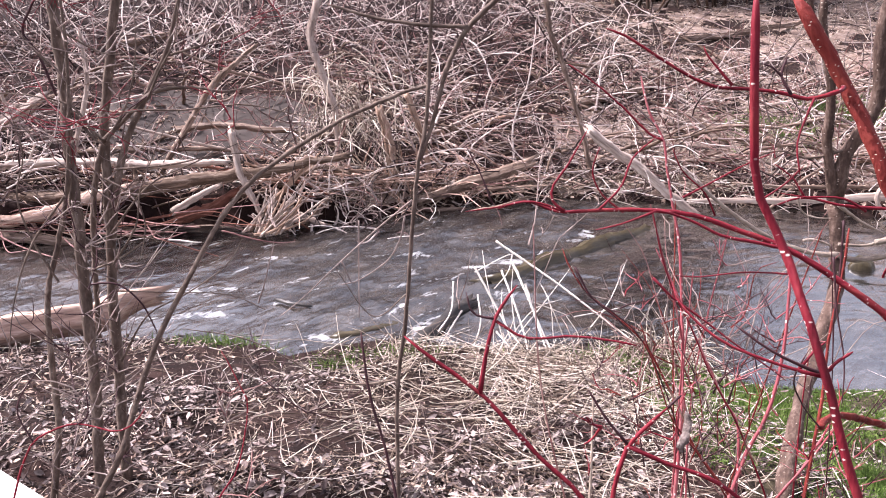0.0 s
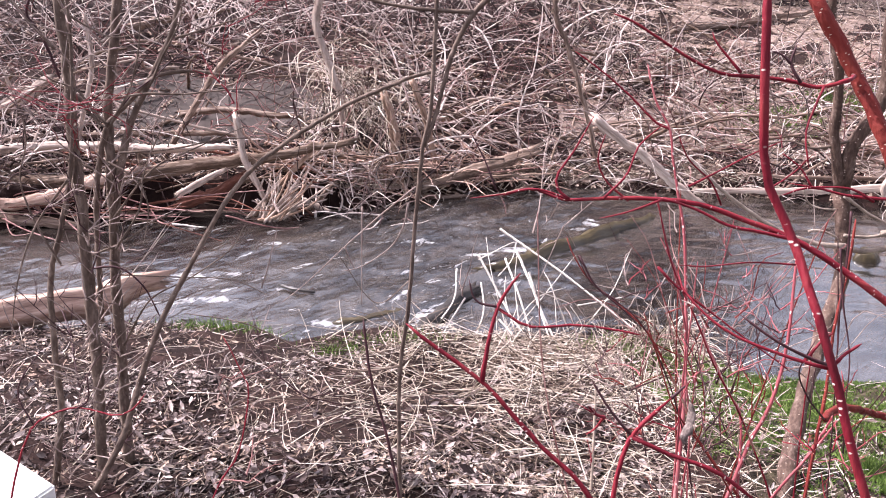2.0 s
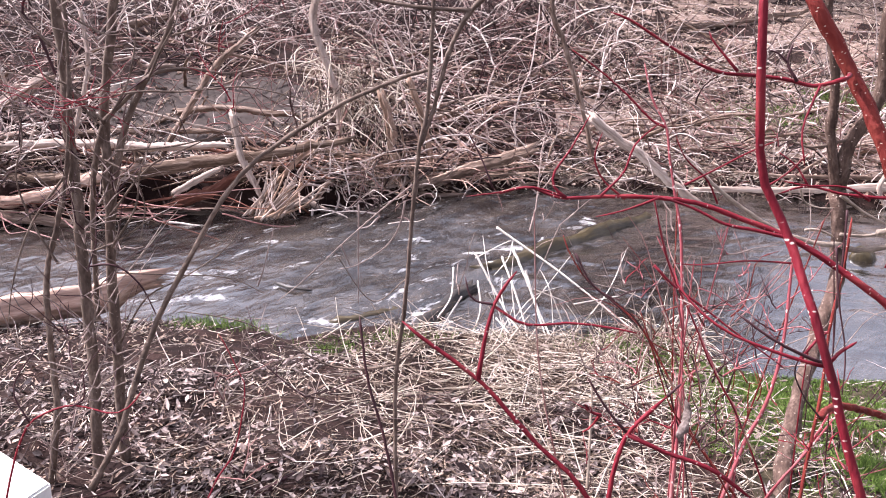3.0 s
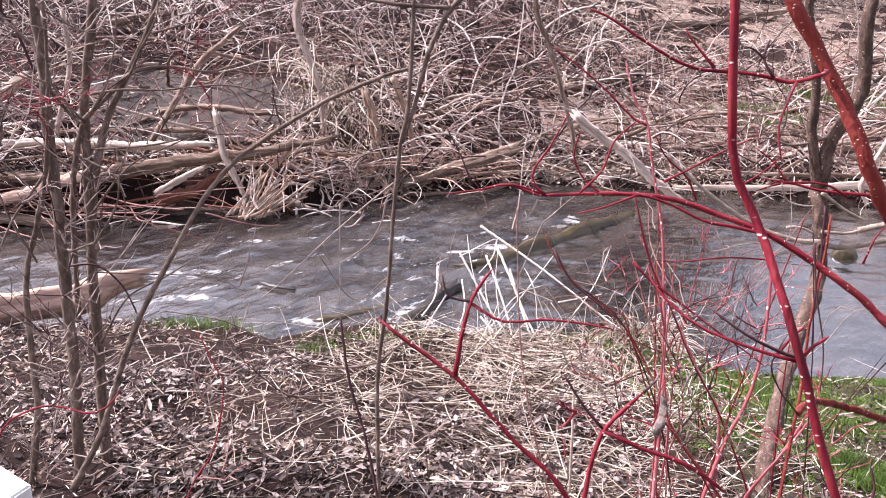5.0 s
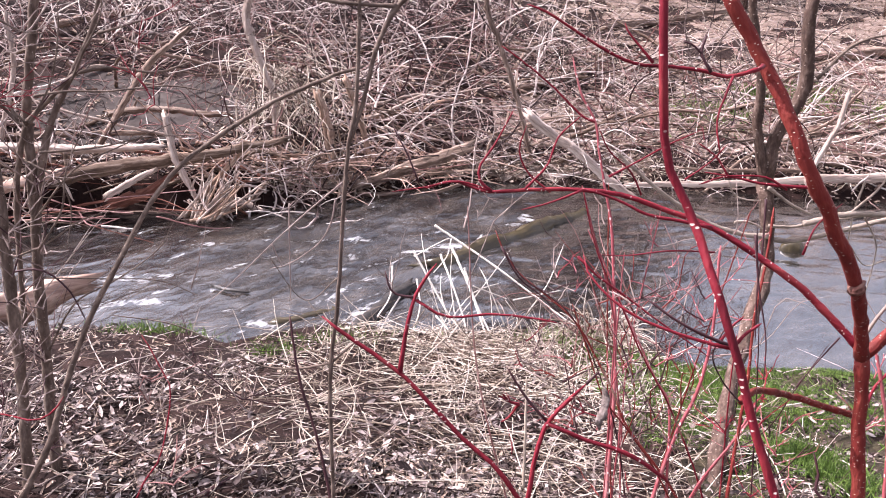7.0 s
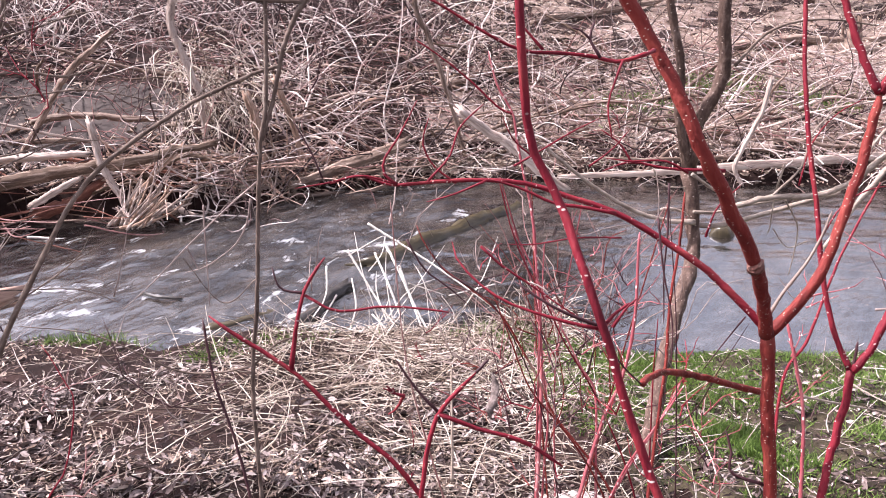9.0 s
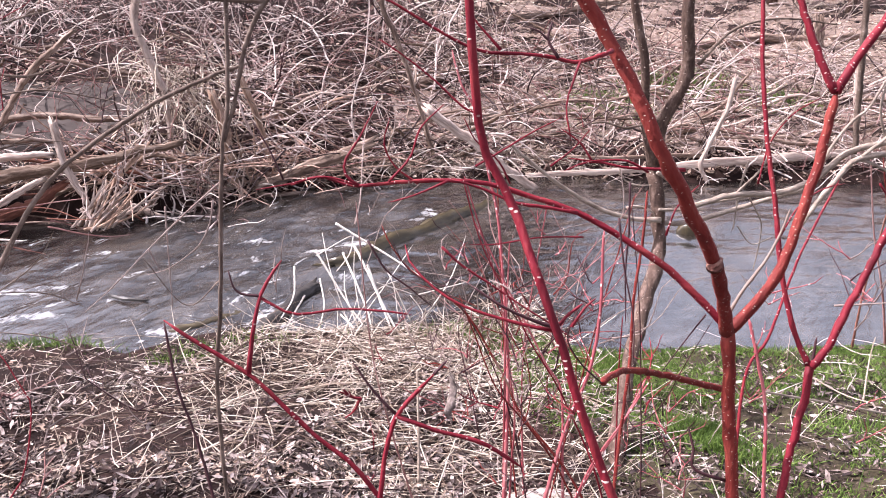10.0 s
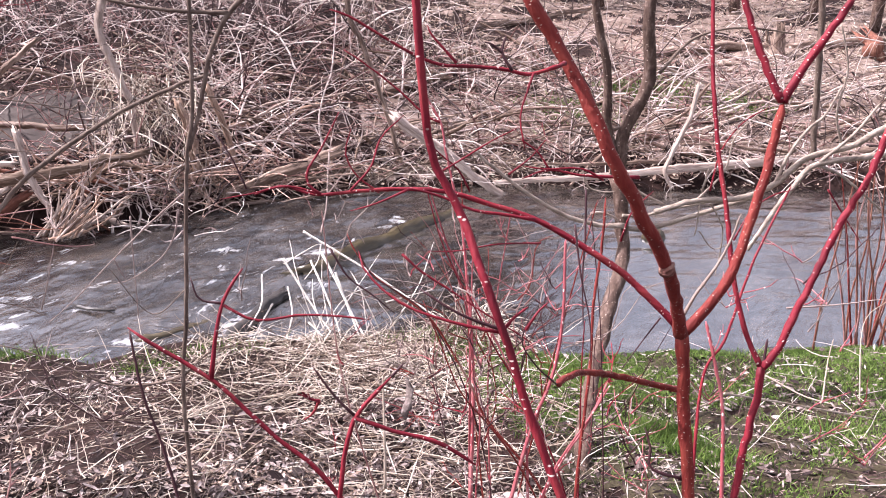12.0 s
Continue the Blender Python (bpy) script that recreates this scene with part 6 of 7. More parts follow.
limb(b, "twig", [(0.354, 1.146, 2.438), (0.325, 1.157, 2.471), (0.319, 1.161, 2.484)], 0.004, 0.002, RED)
limb(b, "twig", [(0.196, 1.445, 2.194), (0.177, 1.45, 2.209), (0.177, 1.458, 2.232), (0.202, 1.469, 2.267), (0.233, 1.486, 2.32)], 0.005, 0.002, RED)
limb(b, "twig", [(0.196, 1.445, 2.194), (0.141, 1.45, 2.209), (0.085, 1.447, 2.2), (0.036, 1.445, 2.194)], 0.004, 0.002, RED)
limb(b, "twig", [(0.079, 1.449, 2.207), (0.061, 1.463, 2.25), (0.036, 1.479, 2.296)], 0.003, 0.002, DARK)
limb(b, "twig", [(0.331, 1.397, 2.208), (0.278, 1.391, 2.189), (0.236, 1.388, 2.18)], 0.004, 0.002, RED)
limb(b, "branch", [(0.537, 1.379, 2.151), (0.48, 1.383, 2.163), (0.436, 1.385, 2.171), (0.388, 1.392, 2.193), (0.335, 1.398, 2.21)], 0.006, 0.004, RED)
sprout(b, [(0.537, 1.379, 2.151), (0.48, 1.383, 2.163), (0.436, 1.385, 2.171), (0.388, 1.392, 2.193), (0.335, 1.398, 2.21)], 11, 0.11, 0.0023, RED)
limb(b, "branch", [(0.742, 1.446, 2.196), (0.643, 1.448, 2.203), (0.582, 1.452, 2.215), (0.533, 1.448, 2.203)], 0.006, 0.003, RED)
sprout(b, [(0.742, 1.446, 2.196), (0.643, 1.448, 2.203), (0.582, 1.452, 2.215), (0.533, 1.448, 2.203)], 11, 0.11, 0.0023, RED)
limb(b, "twig", [(0.582, 1.452, 2.215), (0.563, 1.462, 2.245), (0.533, 1.469, 2.267)], 0.004, 0.002, RED)
limb(b, "twig", [(0.56, 1.414, 2.098), (0.487, 1.415, 2.101), (0.415, 1.413, 2.094), (0.369, 1.413, 2.096)], 0.003, 0.002, RED)
sprout(b, [(0.56, 1.414, 2.098), (0.487, 1.415, 2.101), (0.415, 1.413, 2.094), (0.369, 1.413, 2.096)], 8, 0.07, 0.0022, DARK)
limb(b, "twig", [(0.812, 1.325, 1.664), (0.759, 1.342, 1.683), (0.761, 1.354, 1.719), (0.753, 1.367, 1.752)], 0.006, 0.004, DARK)
def spray(plant, mat, thick, line):
    limb(plant, "twig", line, thick, thick * 0.5, mat, 6)
    sprout(plant, line, 7, 0.06, 0.0022, mat, kink=0.26)


spray(b, DARK, 0.0035, [(0.198, 1.323, 2.142), (0.223, 1.309, 2.099), (0.258, 1.3, 2.071), (0.293, 1.29, 2.039)])
spray(b, RED, 0.004, [(0.293, 1.224, 2.16), (0.319, 1.216, 2.135), (0.362, 1.206, 2.105), (0.405, 1.196, 2.074), (0.452, 1.186, 2.043), (0.479, 1.179, 2.023)])
spray(b, DARK, 0.004, [(0.645, 1.441, 2.18), (0.639, 1.416, 2.104), (0.63, 1.395, 2.04), (0.626, 1.368, 1.958)])
spray(b, DARK, 0.0035, [(0.593, 1.343, 2.151), (0.597, 1.316, 2.076), (0.607, 1.288, 2), (0.603, 1.267, 1.935)])
spray(b, DARK, 0.003, [(0.76, 1.355, 1.97), (0.725, 1.348, 1.93), (0.684, 1.339, 1.88)])
spray(b, TWIG_NEAR, 0.0045, [(1.191, 1.652, 1.835), (1.296, 1.633, 1.842), (1.404, 1.616, 1.855)])
spray(b, RED, 0.004, [(0.385, 1.450, 2.216), (0.432, 1.450, 2.242), (0.479, 1.450, 2.269), (0.526, 1.450, 2.291)])
spray(b, RED, 0.0035, [(0.510, 1.450, 2.211), (0.547, 1.450, 2.238), (0.575, 1.450, 2.270)])
spray(b, RED, 0.0045, [(0.659, 1.400, 2.207), (0.619, 1.400, 2.228), (0.561, 1.400, 2.230), (0.523, 1.400, 2.236)])
spray(b, RED, 0.0035, [(0.676, 1.350, 2.115), (0.691, 1.350, 2.162), (0.727, 1.350, 2.198)])
spray(b, RED, 0.004, [(1.020, 1.600, 2.015), (1.050, 1.600, 2.072), (1.094, 1.600, 2.104), (1.141, 1.600, 2.114)])
spray(b, RED, 0.004, [(1.215, 1.600, 2.110), (1.262, 1.600, 2.049), (1.311, 1.600, 1.987)])
spray(b, RED, 0.0035, [(0.906, 1.500, 2.150), (0.920, 1.500, 2.223), (0.957, 1.500, 2.273), (1.008, 1.500, 2.301)])
spray(b, RED, 0.004, [(0.291, 1.450, 2.191), (0.255, 1.450, 2.221), (0.238, 1.450, 2.259), (0.248, 1.450, 2.299)])
spray(b, RED, 0.0035, [(0.455, 1.500, 2.171), (0.434, 1.500, 2.211), (0.395, 1.500, 2.247), (0.375, 1.500, 2.286)])
spray(b, RED, 0.004, [(0.234, 1.35, 2.223), (0.268, 1.361, 2.257), (0.285, 1.374, 2.297), (0.323, 1.384, 2.33)])
b = bush(0.95, 1.4, "slim red dogwood stem forking low")
limb(b, "trunk", rooted([(0.891, 1.282, 1.585), (0.924, 1.319, 1.711), (0.955, 1.346, 1.807), (0.966, 1.36, 1.855)]), 0.015, 0.014, RED)
limb(b, "stem", [(0.956, 1.343, 1.864), (0.985, 1.348, 1.893), (1.023, 1.363, 1.96), (1.068, 1.38, 2.036), (1.112, 1.398, 2.112), (1.166, 1.413, 2.189), (1.212, 1.437, 2.284)], 0.014, 0.012, RED)
limb(b, "stem", [(0.953, 1.345, 1.866), (0.932, 1.368, 1.921), (0.916, 1.404, 2.017), (0.911, 1.444, 2.131), (0.903, 1.485, 2.245), (0.903, 1.528, 2.369), (0.913, 1.575, 2.512)], 0.010, 0.007, RED)
sprout(b, [(0.953, 1.345, 1.866), (0.932, 1.368, 1.921), (0.916, 1.404, 2.017), (0.911, 1.444, 2.131), (0.903, 1.485, 2.245), (0.903, 1.528, 2.369), (0.913, 1.575, 2.512)], 5, 0.08, 0.0026, RED)
sprout(b, [(0.956, 1.343, 1.864), (0.985, 1.348, 1.893), (1.023, 1.363, 1.96), (1.068, 1.38, 2.036), (1.112, 1.398, 2.112), (1.166, 1.413, 2.189), (1.212, 1.437, 2.284)], 6, 0.09, 0.0026, DARK)
limb(b, "twig", [(0.958, 1.343, 1.864), (0.965, 1.352, 1.893), (0.969, 1.357, 1.912)], 0.006, 0.004, DARK)
b = bush(0.2, 0.75, "low red dogwood branch spreading over the bank")
limb(b, "branch", rooted([(0.158, 0.846, 2.032), (0.105, 0.863, 2.086), (0.069, 0.875, 2.123), (0.039, 0.885, 2.153), (-0.014, 0.897, 2.19), (-0.041, 0.904, 2.21)]), 0.0105, 0.004, RED)
sprout(b, [(0.158, 0.846, 2.032), (0.105, 0.863, 2.086), (0.069, 0.875, 2.123), (0.039, 0.885, 2.153), (-0.014, 0.897, 2.19), (-0.041, 0.904, 2.21)], 6, 0.035, 0.0015, RED)
limb(b, "branch", [(0.039, 0.885, 2.153), (0.046, 0.899, 2.196), (0.057, 0.911, 2.233), (0.078, 0.92, 2.261)], 0.005, 0.003, RED)
sprout(b, [(0.039, 0.885, 2.153), (0.046, 0.899, 2.196), (0.057, 0.911, 2.233), (0.078, 0.92, 2.261)], 6, 0.035, 0.0015, RED)
limb(b, "twig", [(0.056, 0.909, 2.225), (0.088, 0.903, 2.208), (0.132, 0.904, 2.21), (0.176, 0.902, 2.206), (0.208, 0.9, 2.2)], 0.003, 0.002, RED)
limb(b, "twig", [(0.056, 0.909, 2.227), (0.032, 0.911, 2.233), (0.024, 0.918, 2.255)], 0.003, 0.0015, DARK)
b = bush(0.3, 0.9, "low forked red dogwood stem")
limb(b, "branch", rooted([(0.161, 0.777, 2.079), (0.17, 0.79, 2.12), (0.179, 0.797, 2.141), (0.2, 0.804, 2.162), (0.217, 0.809, 2.176)]), 0.008, 0.0042, RED)
sprout(b, [(0.161, 0.777, 2.079), (0.17, 0.79, 2.12), (0.179, 0.797, 2.141), (0.2, 0.804, 2.162), (0.217, 0.809, 2.176)], 6, 0.035, 0.0015, RED)
limb(b, "branch", [(0.179, 0.797, 2.141), (0.216, 0.792, 2.125), (0.26, 0.787, 2.11), (0.298, 0.779, 2.084)], 0.0042, 0.004, RED)
sprout(b, [(0.179, 0.797, 2.141), (0.216, 0.792, 2.125), (0.26, 0.787, 2.11), (0.298, 0.779, 2.084)], 6, 0.035, 0.0015, RED)
limb(b, "twig", [(0.178, 0.798, 2.143), (0.159, 0.805, 2.164), (0.14, 0.814, 2.193)], 0.003, 0.002, DARK)
limb(b, "twig", [(0.217, 0.809, 2.176), (0.23, 0.812, 2.188)], 0.003, 0.002, DARK)
b = bush(0.9, 2.4, "clump of orange-red young dogwood shoots")
limb(b, "shoot", rooted([(0.643, 2.249, 1.109), (0.663, 2.319, 1.323), (0.668, 2.365, 1.464), (0.667, 2.407, 1.594), (0.66, 2.473, 1.797), (0.641, 2.51, 1.912), (0.626, 2.54, 2.003), (0.615, 2.566, 2.084), (0.574, 2.593, 2.165), (0.552, 2.622, 2.255)]), 0.014, 0.006, ORANGE)
sprout(b, [(0.643, 2.249, 1.109), (0.663, 2.319, 1.323), (0.668, 2.365, 1.464), (0.667, 2.407, 1.594), (0.66, 2.473, 1.797), (0.641, 2.51, 1.912), (0.626, 2.54, 2.003), (0.615, 2.566, 2.084), (0.574, 2.593, 2.165), (0.552, 2.622, 2.255)], 6, 0.17, 0.0042, ORANGE)
limb(b, "shoot", [(0.615, 2.566, 2.084), (0.574, 2.573, 2.104), (0.498, 2.596, 2.176), (0.424, 2.615, 2.236), (0.35, 2.632, 2.287)], 0.007, 0.004, RED)
sprout(b, [(0.615, 2.566, 2.084), (0.574, 2.573, 2.104), (0.498, 2.596, 2.176), (0.424, 2.615, 2.236), (0.35, 2.632, 2.287)], 6, 0.17, 0.0042, ORANGE)
limb(b, "shoot", rooted([(0.786, 2.177, 1.209), (0.791, 2.23, 1.372), (0.755, 2.252, 1.44), (0.705, 2.286, 1.546), (0.653, 2.321, 1.653), (0.615, 2.35, 1.742), (0.57, 2.378, 1.829)]), 0.010, 0.004, ORANGE)
sprout(b, [(0.786, 2.177, 1.209), (0.791, 2.23, 1.372), (0.755, 2.252, 1.44), (0.705, 2.286, 1.546), (0.653, 2.321, 1.653), (0.615, 2.35, 1.742), (0.57, 2.378, 1.829)], 6, 0.17, 0.0042, ORANGE)
limb(b, "shoot", rooted([(0.767, 2.172, 1.195), (0.817, 2.21, 1.313), (0.867, 2.239, 1.401), (0.898, 2.27, 1.497), (0.918, 2.305, 1.604), (0.929, 2.346, 1.731), (0.936, 2.364, 1.786)]), 0.014, 0.008, ORANGE)
sprout(b, [(0.767, 2.172, 1.195), (0.817, 2.21, 1.313), (0.867, 2.239, 1.401), (0.898, 2.27, 1.497), (0.918, 2.305, 1.604), (0.929, 2.346, 1.731), (0.936, 2.364, 1.786)], 6, 0.17, 0.0042, ORANGE)
limb(b, "shoot", rooted([(0.782, 2.167, 1.18), (0.673, 2.214, 1.323), (0.642, 2.239, 1.401), (0.602, 2.264, 1.479), (0.541, 2.299, 1.585), (0.464, 2.322, 1.656), (0.388, 2.341, 1.714), (0.342, 2.362, 1.778), (0.32, 2.378, 1.829)]), 0.010, 0.004, RUST)
sprout(b, [(0.782, 2.167, 1.18), (0.673, 2.214, 1.323), (0.642, 2.239, 1.401), (0.602, 2.264, 1.479), (0.541, 2.299, 1.585), (0.464, 2.322, 1.656), (0.388, 2.341, 1.714), (0.342, 2.362, 1.778), (0.32, 2.378, 1.829)], 6, 0.17, 0.0042, ORANGE)
limb(b, "shoot", rooted([(0.852, 2.081, 1.237), (0.921, 2.107, 1.317), (0.979, 2.134, 1.402), (0.999, 2.145, 1.435)]), 0.010, 0.006, ORANGE)
sprout(b, [(0.852, 2.081, 1.237), (0.921, 2.107, 1.317), (0.979, 2.134, 1.402), (0.999, 2.145, 1.435)], 6, 0.17, 0.0042, ORANGE)
b = bush(1.3, 2.1, "slim red and whitish dogwood shoots")
limb(b, "shoot", rooted([(1.049, 1.716, 1.311), (1.093, 1.804, 1.593), (1.151, 1.824, 1.687), (1.204, 1.855, 1.807), (1.244, 1.876, 1.891), (1.328, 1.908, 2.032)]), 0.011, 0.005, RED)
sprout(b, [(1.049, 1.716, 1.311), (1.093, 1.804, 1.593), (1.151, 1.824, 1.687), (1.204, 1.855, 1.807), (1.244, 1.876, 1.891), (1.328, 1.908, 2.032)], 6, 0.17, 0.0042, ORANGE)
limb(b, "shoot", rooted([(1.12, 1.702, 1.311), (1.137, 1.772, 1.525), (1.126, 1.812, 1.636), (1.111, 1.847, 1.729)]), 0.012, 0.008, ORANGE)
sprout(b, [(1.12, 1.702, 1.311), (1.137, 1.772, 1.525), (1.126, 1.812, 1.636), (1.111, 1.847, 1.729)], 6, 0.17, 0.0042, ORANGE)
limb(b, "shoot", rooted([(0.749, 1.688, 1.369), (0.776, 1.737, 1.525), (0.805, 1.785, 1.682), (0.819, 1.824, 1.803), (0.845, 1.86, 1.924), (0.861, 1.894, 2.032)]), 0.010, 0.006, RUST)
sprout(b, [(0.749, 1.688, 1.369), (0.776, 1.737, 1.525), (0.805, 1.785, 1.682), (0.819, 1.824, 1.803), (0.845, 1.86, 1.924), (0.861, 1.894, 2.032)], 6, 0.17, 0.0042, ORANGE)
def shoot(plant, line, thick, mat):
    limb(plant, "shoot", rooted(line), thick, thick * 0.45, mat, 7)
    sprout(plant, line, 5, 0.14, 0.0042, mat, kink=0.26)


b = bush(0.75, 2.2, "dense young orange-red dogwood shoots with fine side twigs")
shoot(b, [(0.837, 2.100, 1.240), (0.768, 2.100, 1.398), (0.725, 2.100, 1.484), (0.664, 2.100, 1.588), (0.622, 2.100, 1.679), (0.592, 2.100, 1.741), (0.563, 2.100, 1.793), (0.523, 2.100, 1.889), (0.489, 2.100, 2.014)], 0.007, RED)
shoot(b, [(0.649, 2.300, 1.239), (0.647, 2.300, 1.415), (0.642, 2.300, 1.583), (0.603, 2.300, 1.736), (0.570, 2.300, 1.838), (0.529, 2.300, 1.974)], 0.009, ORANGE)
shoot(b, [(0.619, 2.300, 1.414), (0.562, 2.300, 1.542), (0.514, 2.300, 1.621), (0.453, 2.300, 1.674), (0.379, 2.300, 1.730), (0.336, 2.300, 1.815)], 0.006, DARK)
shoot(b, [(0.831, 2.000, 1.315), (0.893, 2.000, 1.410), (0.946, 2.000, 1.502)], 0.011, ORANGE)
shoot(b, [(0.897, 1.900, 1.370), (0.869, 1.900, 1.719), (0.831, 1.900, 1.996)], 0.005, DARK)
shoot(b, [(0.661, 2.250, 1.145), (0.666, 2.250, 1.304), (0.638, 2.250, 1.507), (0.638, 2.250, 1.669), (0.640, 2.250, 1.808)], 0.008, ORANGE)
shoot(b, [(0.733, 2.100, 1.243), (0.657, 2.100, 1.358), (0.576, 2.100, 1.470), (0.523, 2.100, 1.610), (0.479, 2.100, 1.730)], 0.007, RUST)
shoot(b, [(0.949, 2.200, 1.197), (0.942, 2.200, 1.435), (0.943, 2.200, 1.597)], 0.007, RED)
b = bush(-0.8, 1.5, "small red dogwood twig arching low over the litter")
limb(b, "twig", rooted([(-0.739, 1.384, 1.682), (-0.715, 1.413, 1.77), (-0.688, 1.423, 1.801), (-0.629, 1.429, 1.82), (-0.564, 1.425, 1.808), (-0.531, 1.429, 1.82), (-0.512, 1.437, 1.845)]), 0.006, 0.003, RED)
limb(b, "twig", [(-0.702, 1.419, 1.788), (-0.731, 1.438, 1.848), (-0.688, 1.461, 1.919)], 0.003, 0.002, DARK)
limb(b, "twig", [(-0.629, 1.428, 1.819), (-0.61, 1.434, 1.834), (-0.613, 1.447, 1.876)], 0.003, 0.002, DARK)
b = bush(-0.35, 1.4, "single dark red dogwood shoot")
limb(b, "shoot", rooted([(-0.367, 1.298, 1.74), (-0.334, 1.315, 1.793), (-0.318, 1.336, 1.857), (-0.315, 1.351, 1.904), (-0.327, 1.359, 1.927), (-0.345, 1.37, 1.962), (-0.358, 1.376, 1.982)]), 0.006, 0.002, RED)
sprout(b, [(-0.367, 1.298, 1.74), (-0.334, 1.315, 1.793), (-0.318, 1.336, 1.857), (-0.315, 1.351, 1.904), (-0.327, 1.359, 1.927), (-0.345, 1.37, 1.962), (-0.358, 1.376, 1.982)], 6, 0.07, 0.003, PINK)

b = bush(3.95, 4.95, "rusty thin dogwood stems at the water's edge")
for i in range(26):
    fx, fy = 4.02 + rng.normal(0, 0.16), 4.9 + rng.normal(0, 0.1)
    pts = [(fx, fy, float(ground(fx, fy)))]
    lean = rng.normal(0, 0.18)
    for s in (0.4, 0.8, 1.3):
        pts.append((fx + lean * s + rng.normal(0, 0.02), fy + rng.normal(0, 0.03), pts[0][2] + s))
    limb(b, "stem", pts, 0.017, 0.007, (RUST, RUST_WOOD, PINK)[i % 3], 6)

b = bush(0.85, 2.6, "fine brown and red twigs of a bare bush")
for i in range(46):
    fx, fy = 0.85 + rng.normal(0, 0.16), 2.75 + rng.normal(0, 0.12)
    foot = np.array((fx, fy, rng.uniform(0.95, 1.5)))
    lean = np.array((rng.normal(-0.05, 0.35), rng.normal(0, 0.3), rng.uniform(0.2, 1.2)))
    lean = lean / np.linalg.norm(lean) * rng.uniform(0.15, 0.6)
    limb(b, "twig", [foot, foot + lean * 0.35 + rng.normal(0, 0.03, 3), foot + lean * 0.7 + rng.normal(0, 0.04, 3), foot + lean], 0.0048, 0.002, (PINK, RUST, DARK, TWIG_NEAR)[i % 4], 5, step=0.04)
for i in range(4):
    fx, fy = 0.85 + rng.normal(0, 0.12), 2.75 + rng.normal(0, 0.1)
    foot = np.array(base_of(fx, fy))
    lean = np.array((rng.normal(-0.05, 0.12), rng.normal(0, 0.1), rng.uniform(0.8, 1.3)))
    limb(b, "shoot", [foot, foot + lean * 0.5 + rng.normal(0, 0.02, 3), foot + lean], 0.007, 0.004, (RUST, PINK, ORANGE)[i % 3], 6)

# ---- small things ----
def dead_leaf(at, size, turn):
    """A shrivelled leaf, twisted and folded along its midrib, hanging by its stalk."""
    bm = bmesh.new()
    rows = []
    for i in range(13):
        u = i / 12
        w = size * (0.015 if i == 0 else 0.17 * math.sin(math.pi * min(1, u * 0.88 + 0.1)) ** 0.7)
        a = 1.9 * u + 0.5 * math.sin(u * 9)
        z, bow = -size * u, 0.10 * size * math.sin(u * 5.5)
        ragged = 1 + 0.25 * math.sin(i * 2.7)
        rows.append([bm.verts.new((bow - w * ragged * math.cos(a + 0.5), -w * math.sin(a + 0.5), z + 0.05 * size * math.sin(i * 2.1))), bm.verts.new((bow, 0.25 * w, z)), bm.verts.new((bow + w * math.cos(a - 0.5), w * math.sin(a - 0.5), z + 0.05 * size * math.cos(i * 1.7)))])
    for r, q in zip(rows, rows[1:]):
        for k in (0, 1):
            bm.faces.new((r[k], r[k + 1], q[k + 1], q[k]))
    me = bpy.data.meshes.new("dead_leaf")
    bm.to_mesh(me)
    bm.free()
    me.materials.append(LITTER_PALE)
    me.polygons.foreach_set("use_smooth", [True] * len(me.polygons))
    ob = new("dead_leaf", me)
    ob.matrix_local = Matrix.Translation(at) @ pose(0, 0, 0, 0, 0, turn)
    mod = ob.modifiers.new("thick", "SOLIDIFY")
    mod.thickness = size * 0.012
    return tagged(ob, "shrivelled grey dead leaf hanging from a twig", "leaf", "hanging dead leaves")


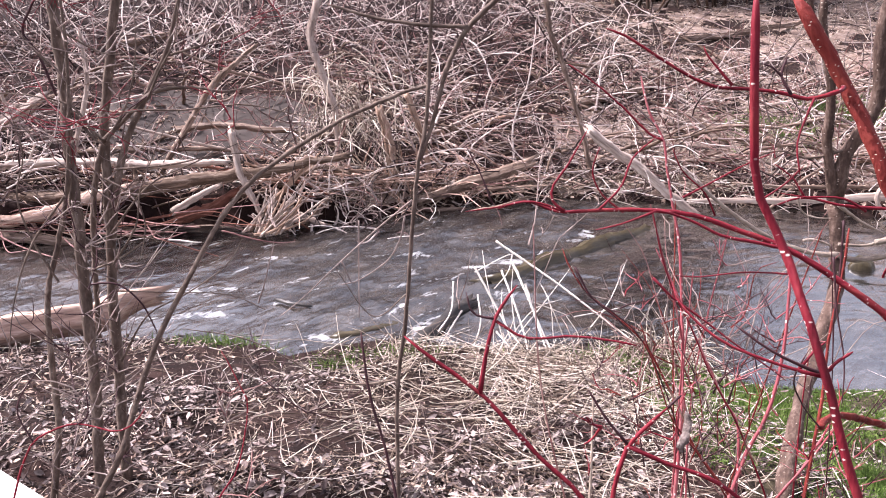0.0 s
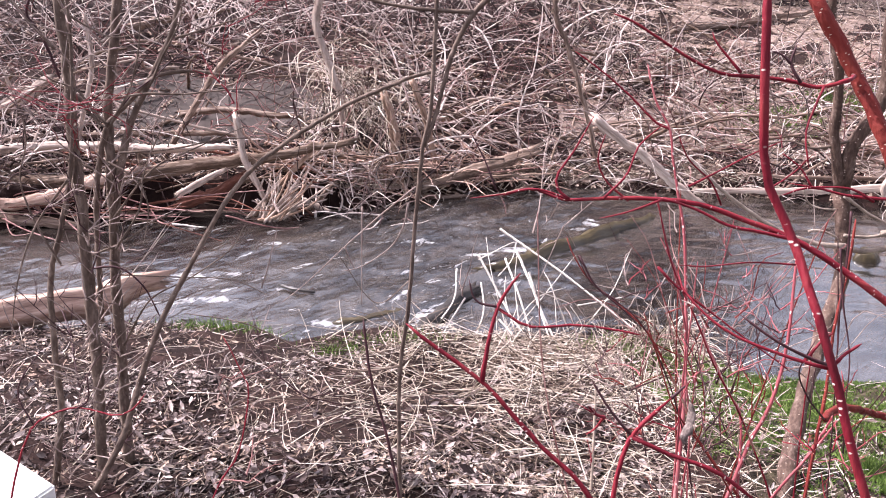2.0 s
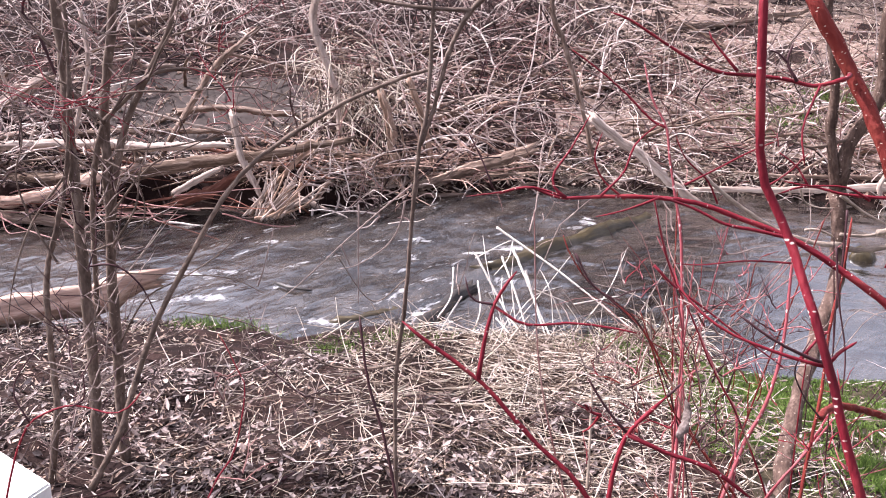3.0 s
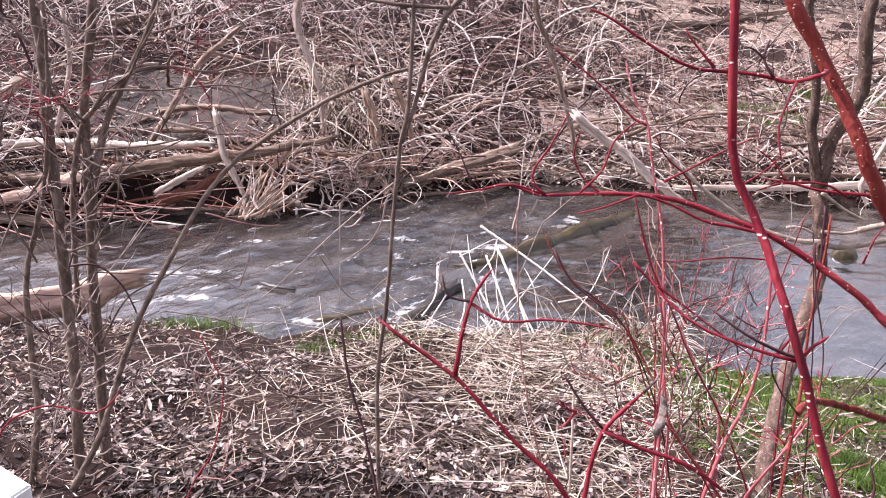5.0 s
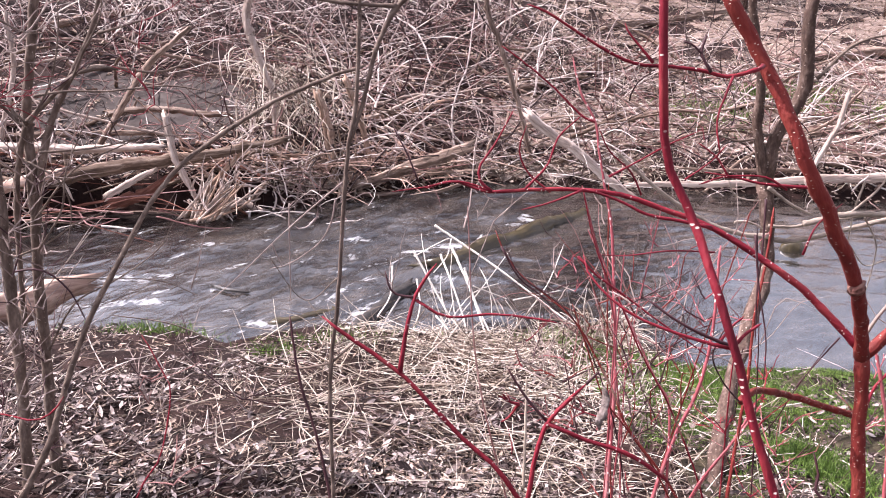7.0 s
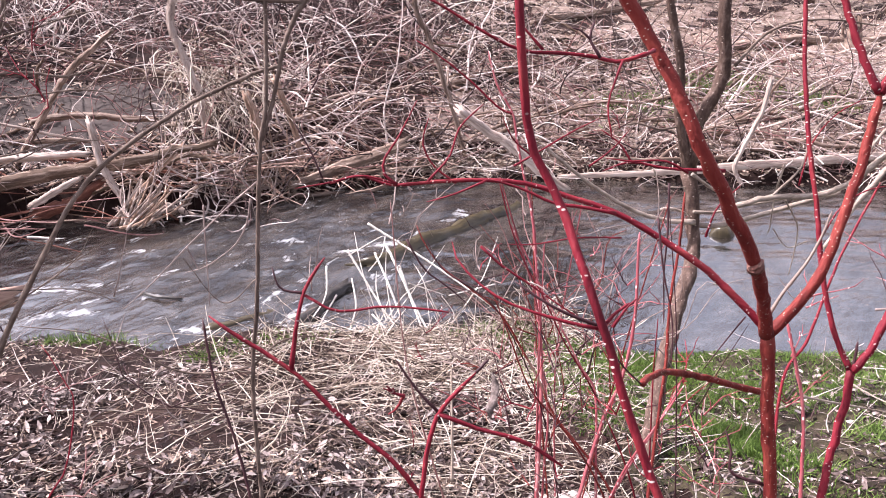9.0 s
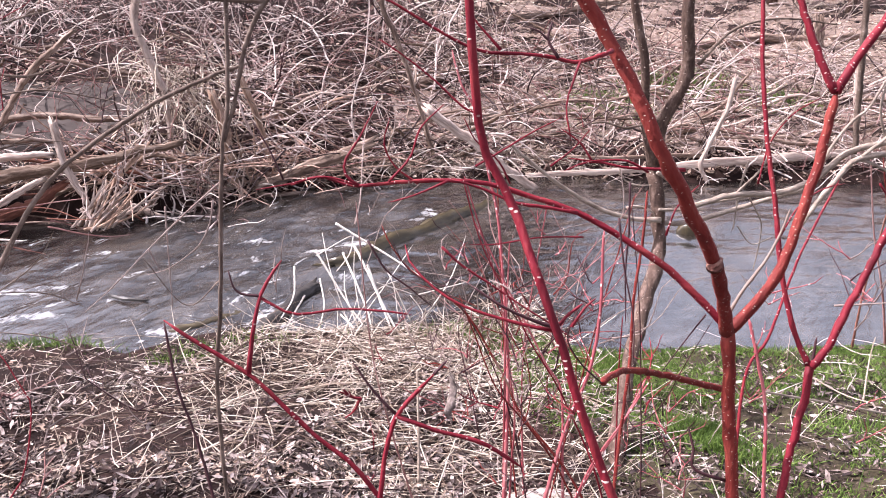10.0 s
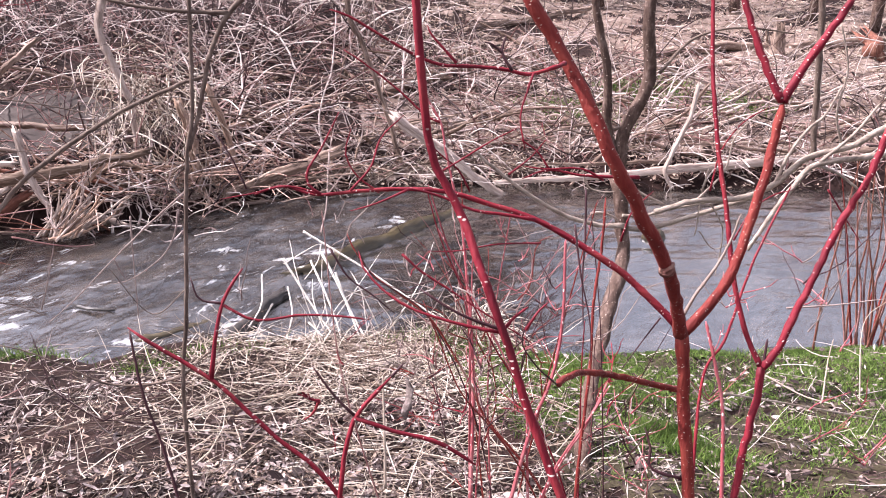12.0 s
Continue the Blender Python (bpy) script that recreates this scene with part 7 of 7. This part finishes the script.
LITTER_PALE = material("shrivelled_leaf", [(0.05, 0.037, 0.033), (0.19, 0.15, 0.135), (0.36, 0.30, 0.28)], 0.75, 120, bump=0.4, fine=400)
dead_leaf([(0.229, 0.79, 2.182)][0], 0.044, 60)
dead_leaf([(0.431, 1.423, 2.127)][0], 0.022, 25)
dead_leaf([(0.448, 1.421, 2.118)][0], 0.018, -30)


def slab(name, corners, thick, mat, label, category, bevel):
    bm = bmesh.new()
    top = [bm.verts.new(c) for c in corners]
    low = [bm.verts.new((c[0], c[1], c[2] - thick)) for c in corners]
    bm.faces.new(top)
    bm.faces.new(low[::-1])
    for i in range(len(corners)):
        j = (i + 1) % len(corners)
        bm.faces.new((top[i], low[i], low[j], top[j]))
    bmesh.ops.recalc_face_normals(bm, faces=bm.faces)
    bmesh.ops.bevel(bm, geom=bm.edges[:], offset=bevel, segments=2, affect="EDGES")
    me = bpy.data.meshes.new(name)
    bm.to_mesh(me)
    bm.free()
    me.materials.append(mat)
    return tagged(new(name, me), label, category)


box_z = float(ground(-1.45, 2.75)) + 0.22
slab("white_box", [(-1.32, 2.74, box_z), (-1.72, 3.04, box_z + 0.01), (-1.94, 2.74, box_z + 0.01), (-1.42, 2.5, box_z)], 0.30, WHITE, "white painted box standing on the leaf litter", "box", 0.008)
bm = bmesh.new()
bmesh.ops.create_icosphere(bm, subdivisions=3, radius=1.0)
for v in bm.verts:
    p = v.co.copy()
    v.co = Vector((p.x * 0.105, p.y * 0.09, p.z * 0.085)) * (1 + 0.12 * math.sin(3.1 * p.x + 2 * p.z) + 0.08 * math.sin(6.3 * p.y + 4 * p.x))
me = bpy.data.meshes.new("stone")
bm.to_mesh(me)
bm.free()
me.polygons.foreach_set("use_smooth", [True] * len(me.polygons))
me.materials.append(WETLOG)
rock = new("stone", me)
rock.location = (3.52, 7.42, 0.03)
tagged(rock, "dark wet rounded stone standing out of the pool", "stone")
slab("flat_stone", [(0.80, 2.9, 0.60), (0.92, 2.93, 0.60), (1.03, 2.9, 0.60), (1.06, 2.78, 0.62), (0.9, 2.7, 0.63), (0.76, 2.76, 0.62)], 0.1, STONE, "flat pale stone lying in the straw", "stone", 0.012)
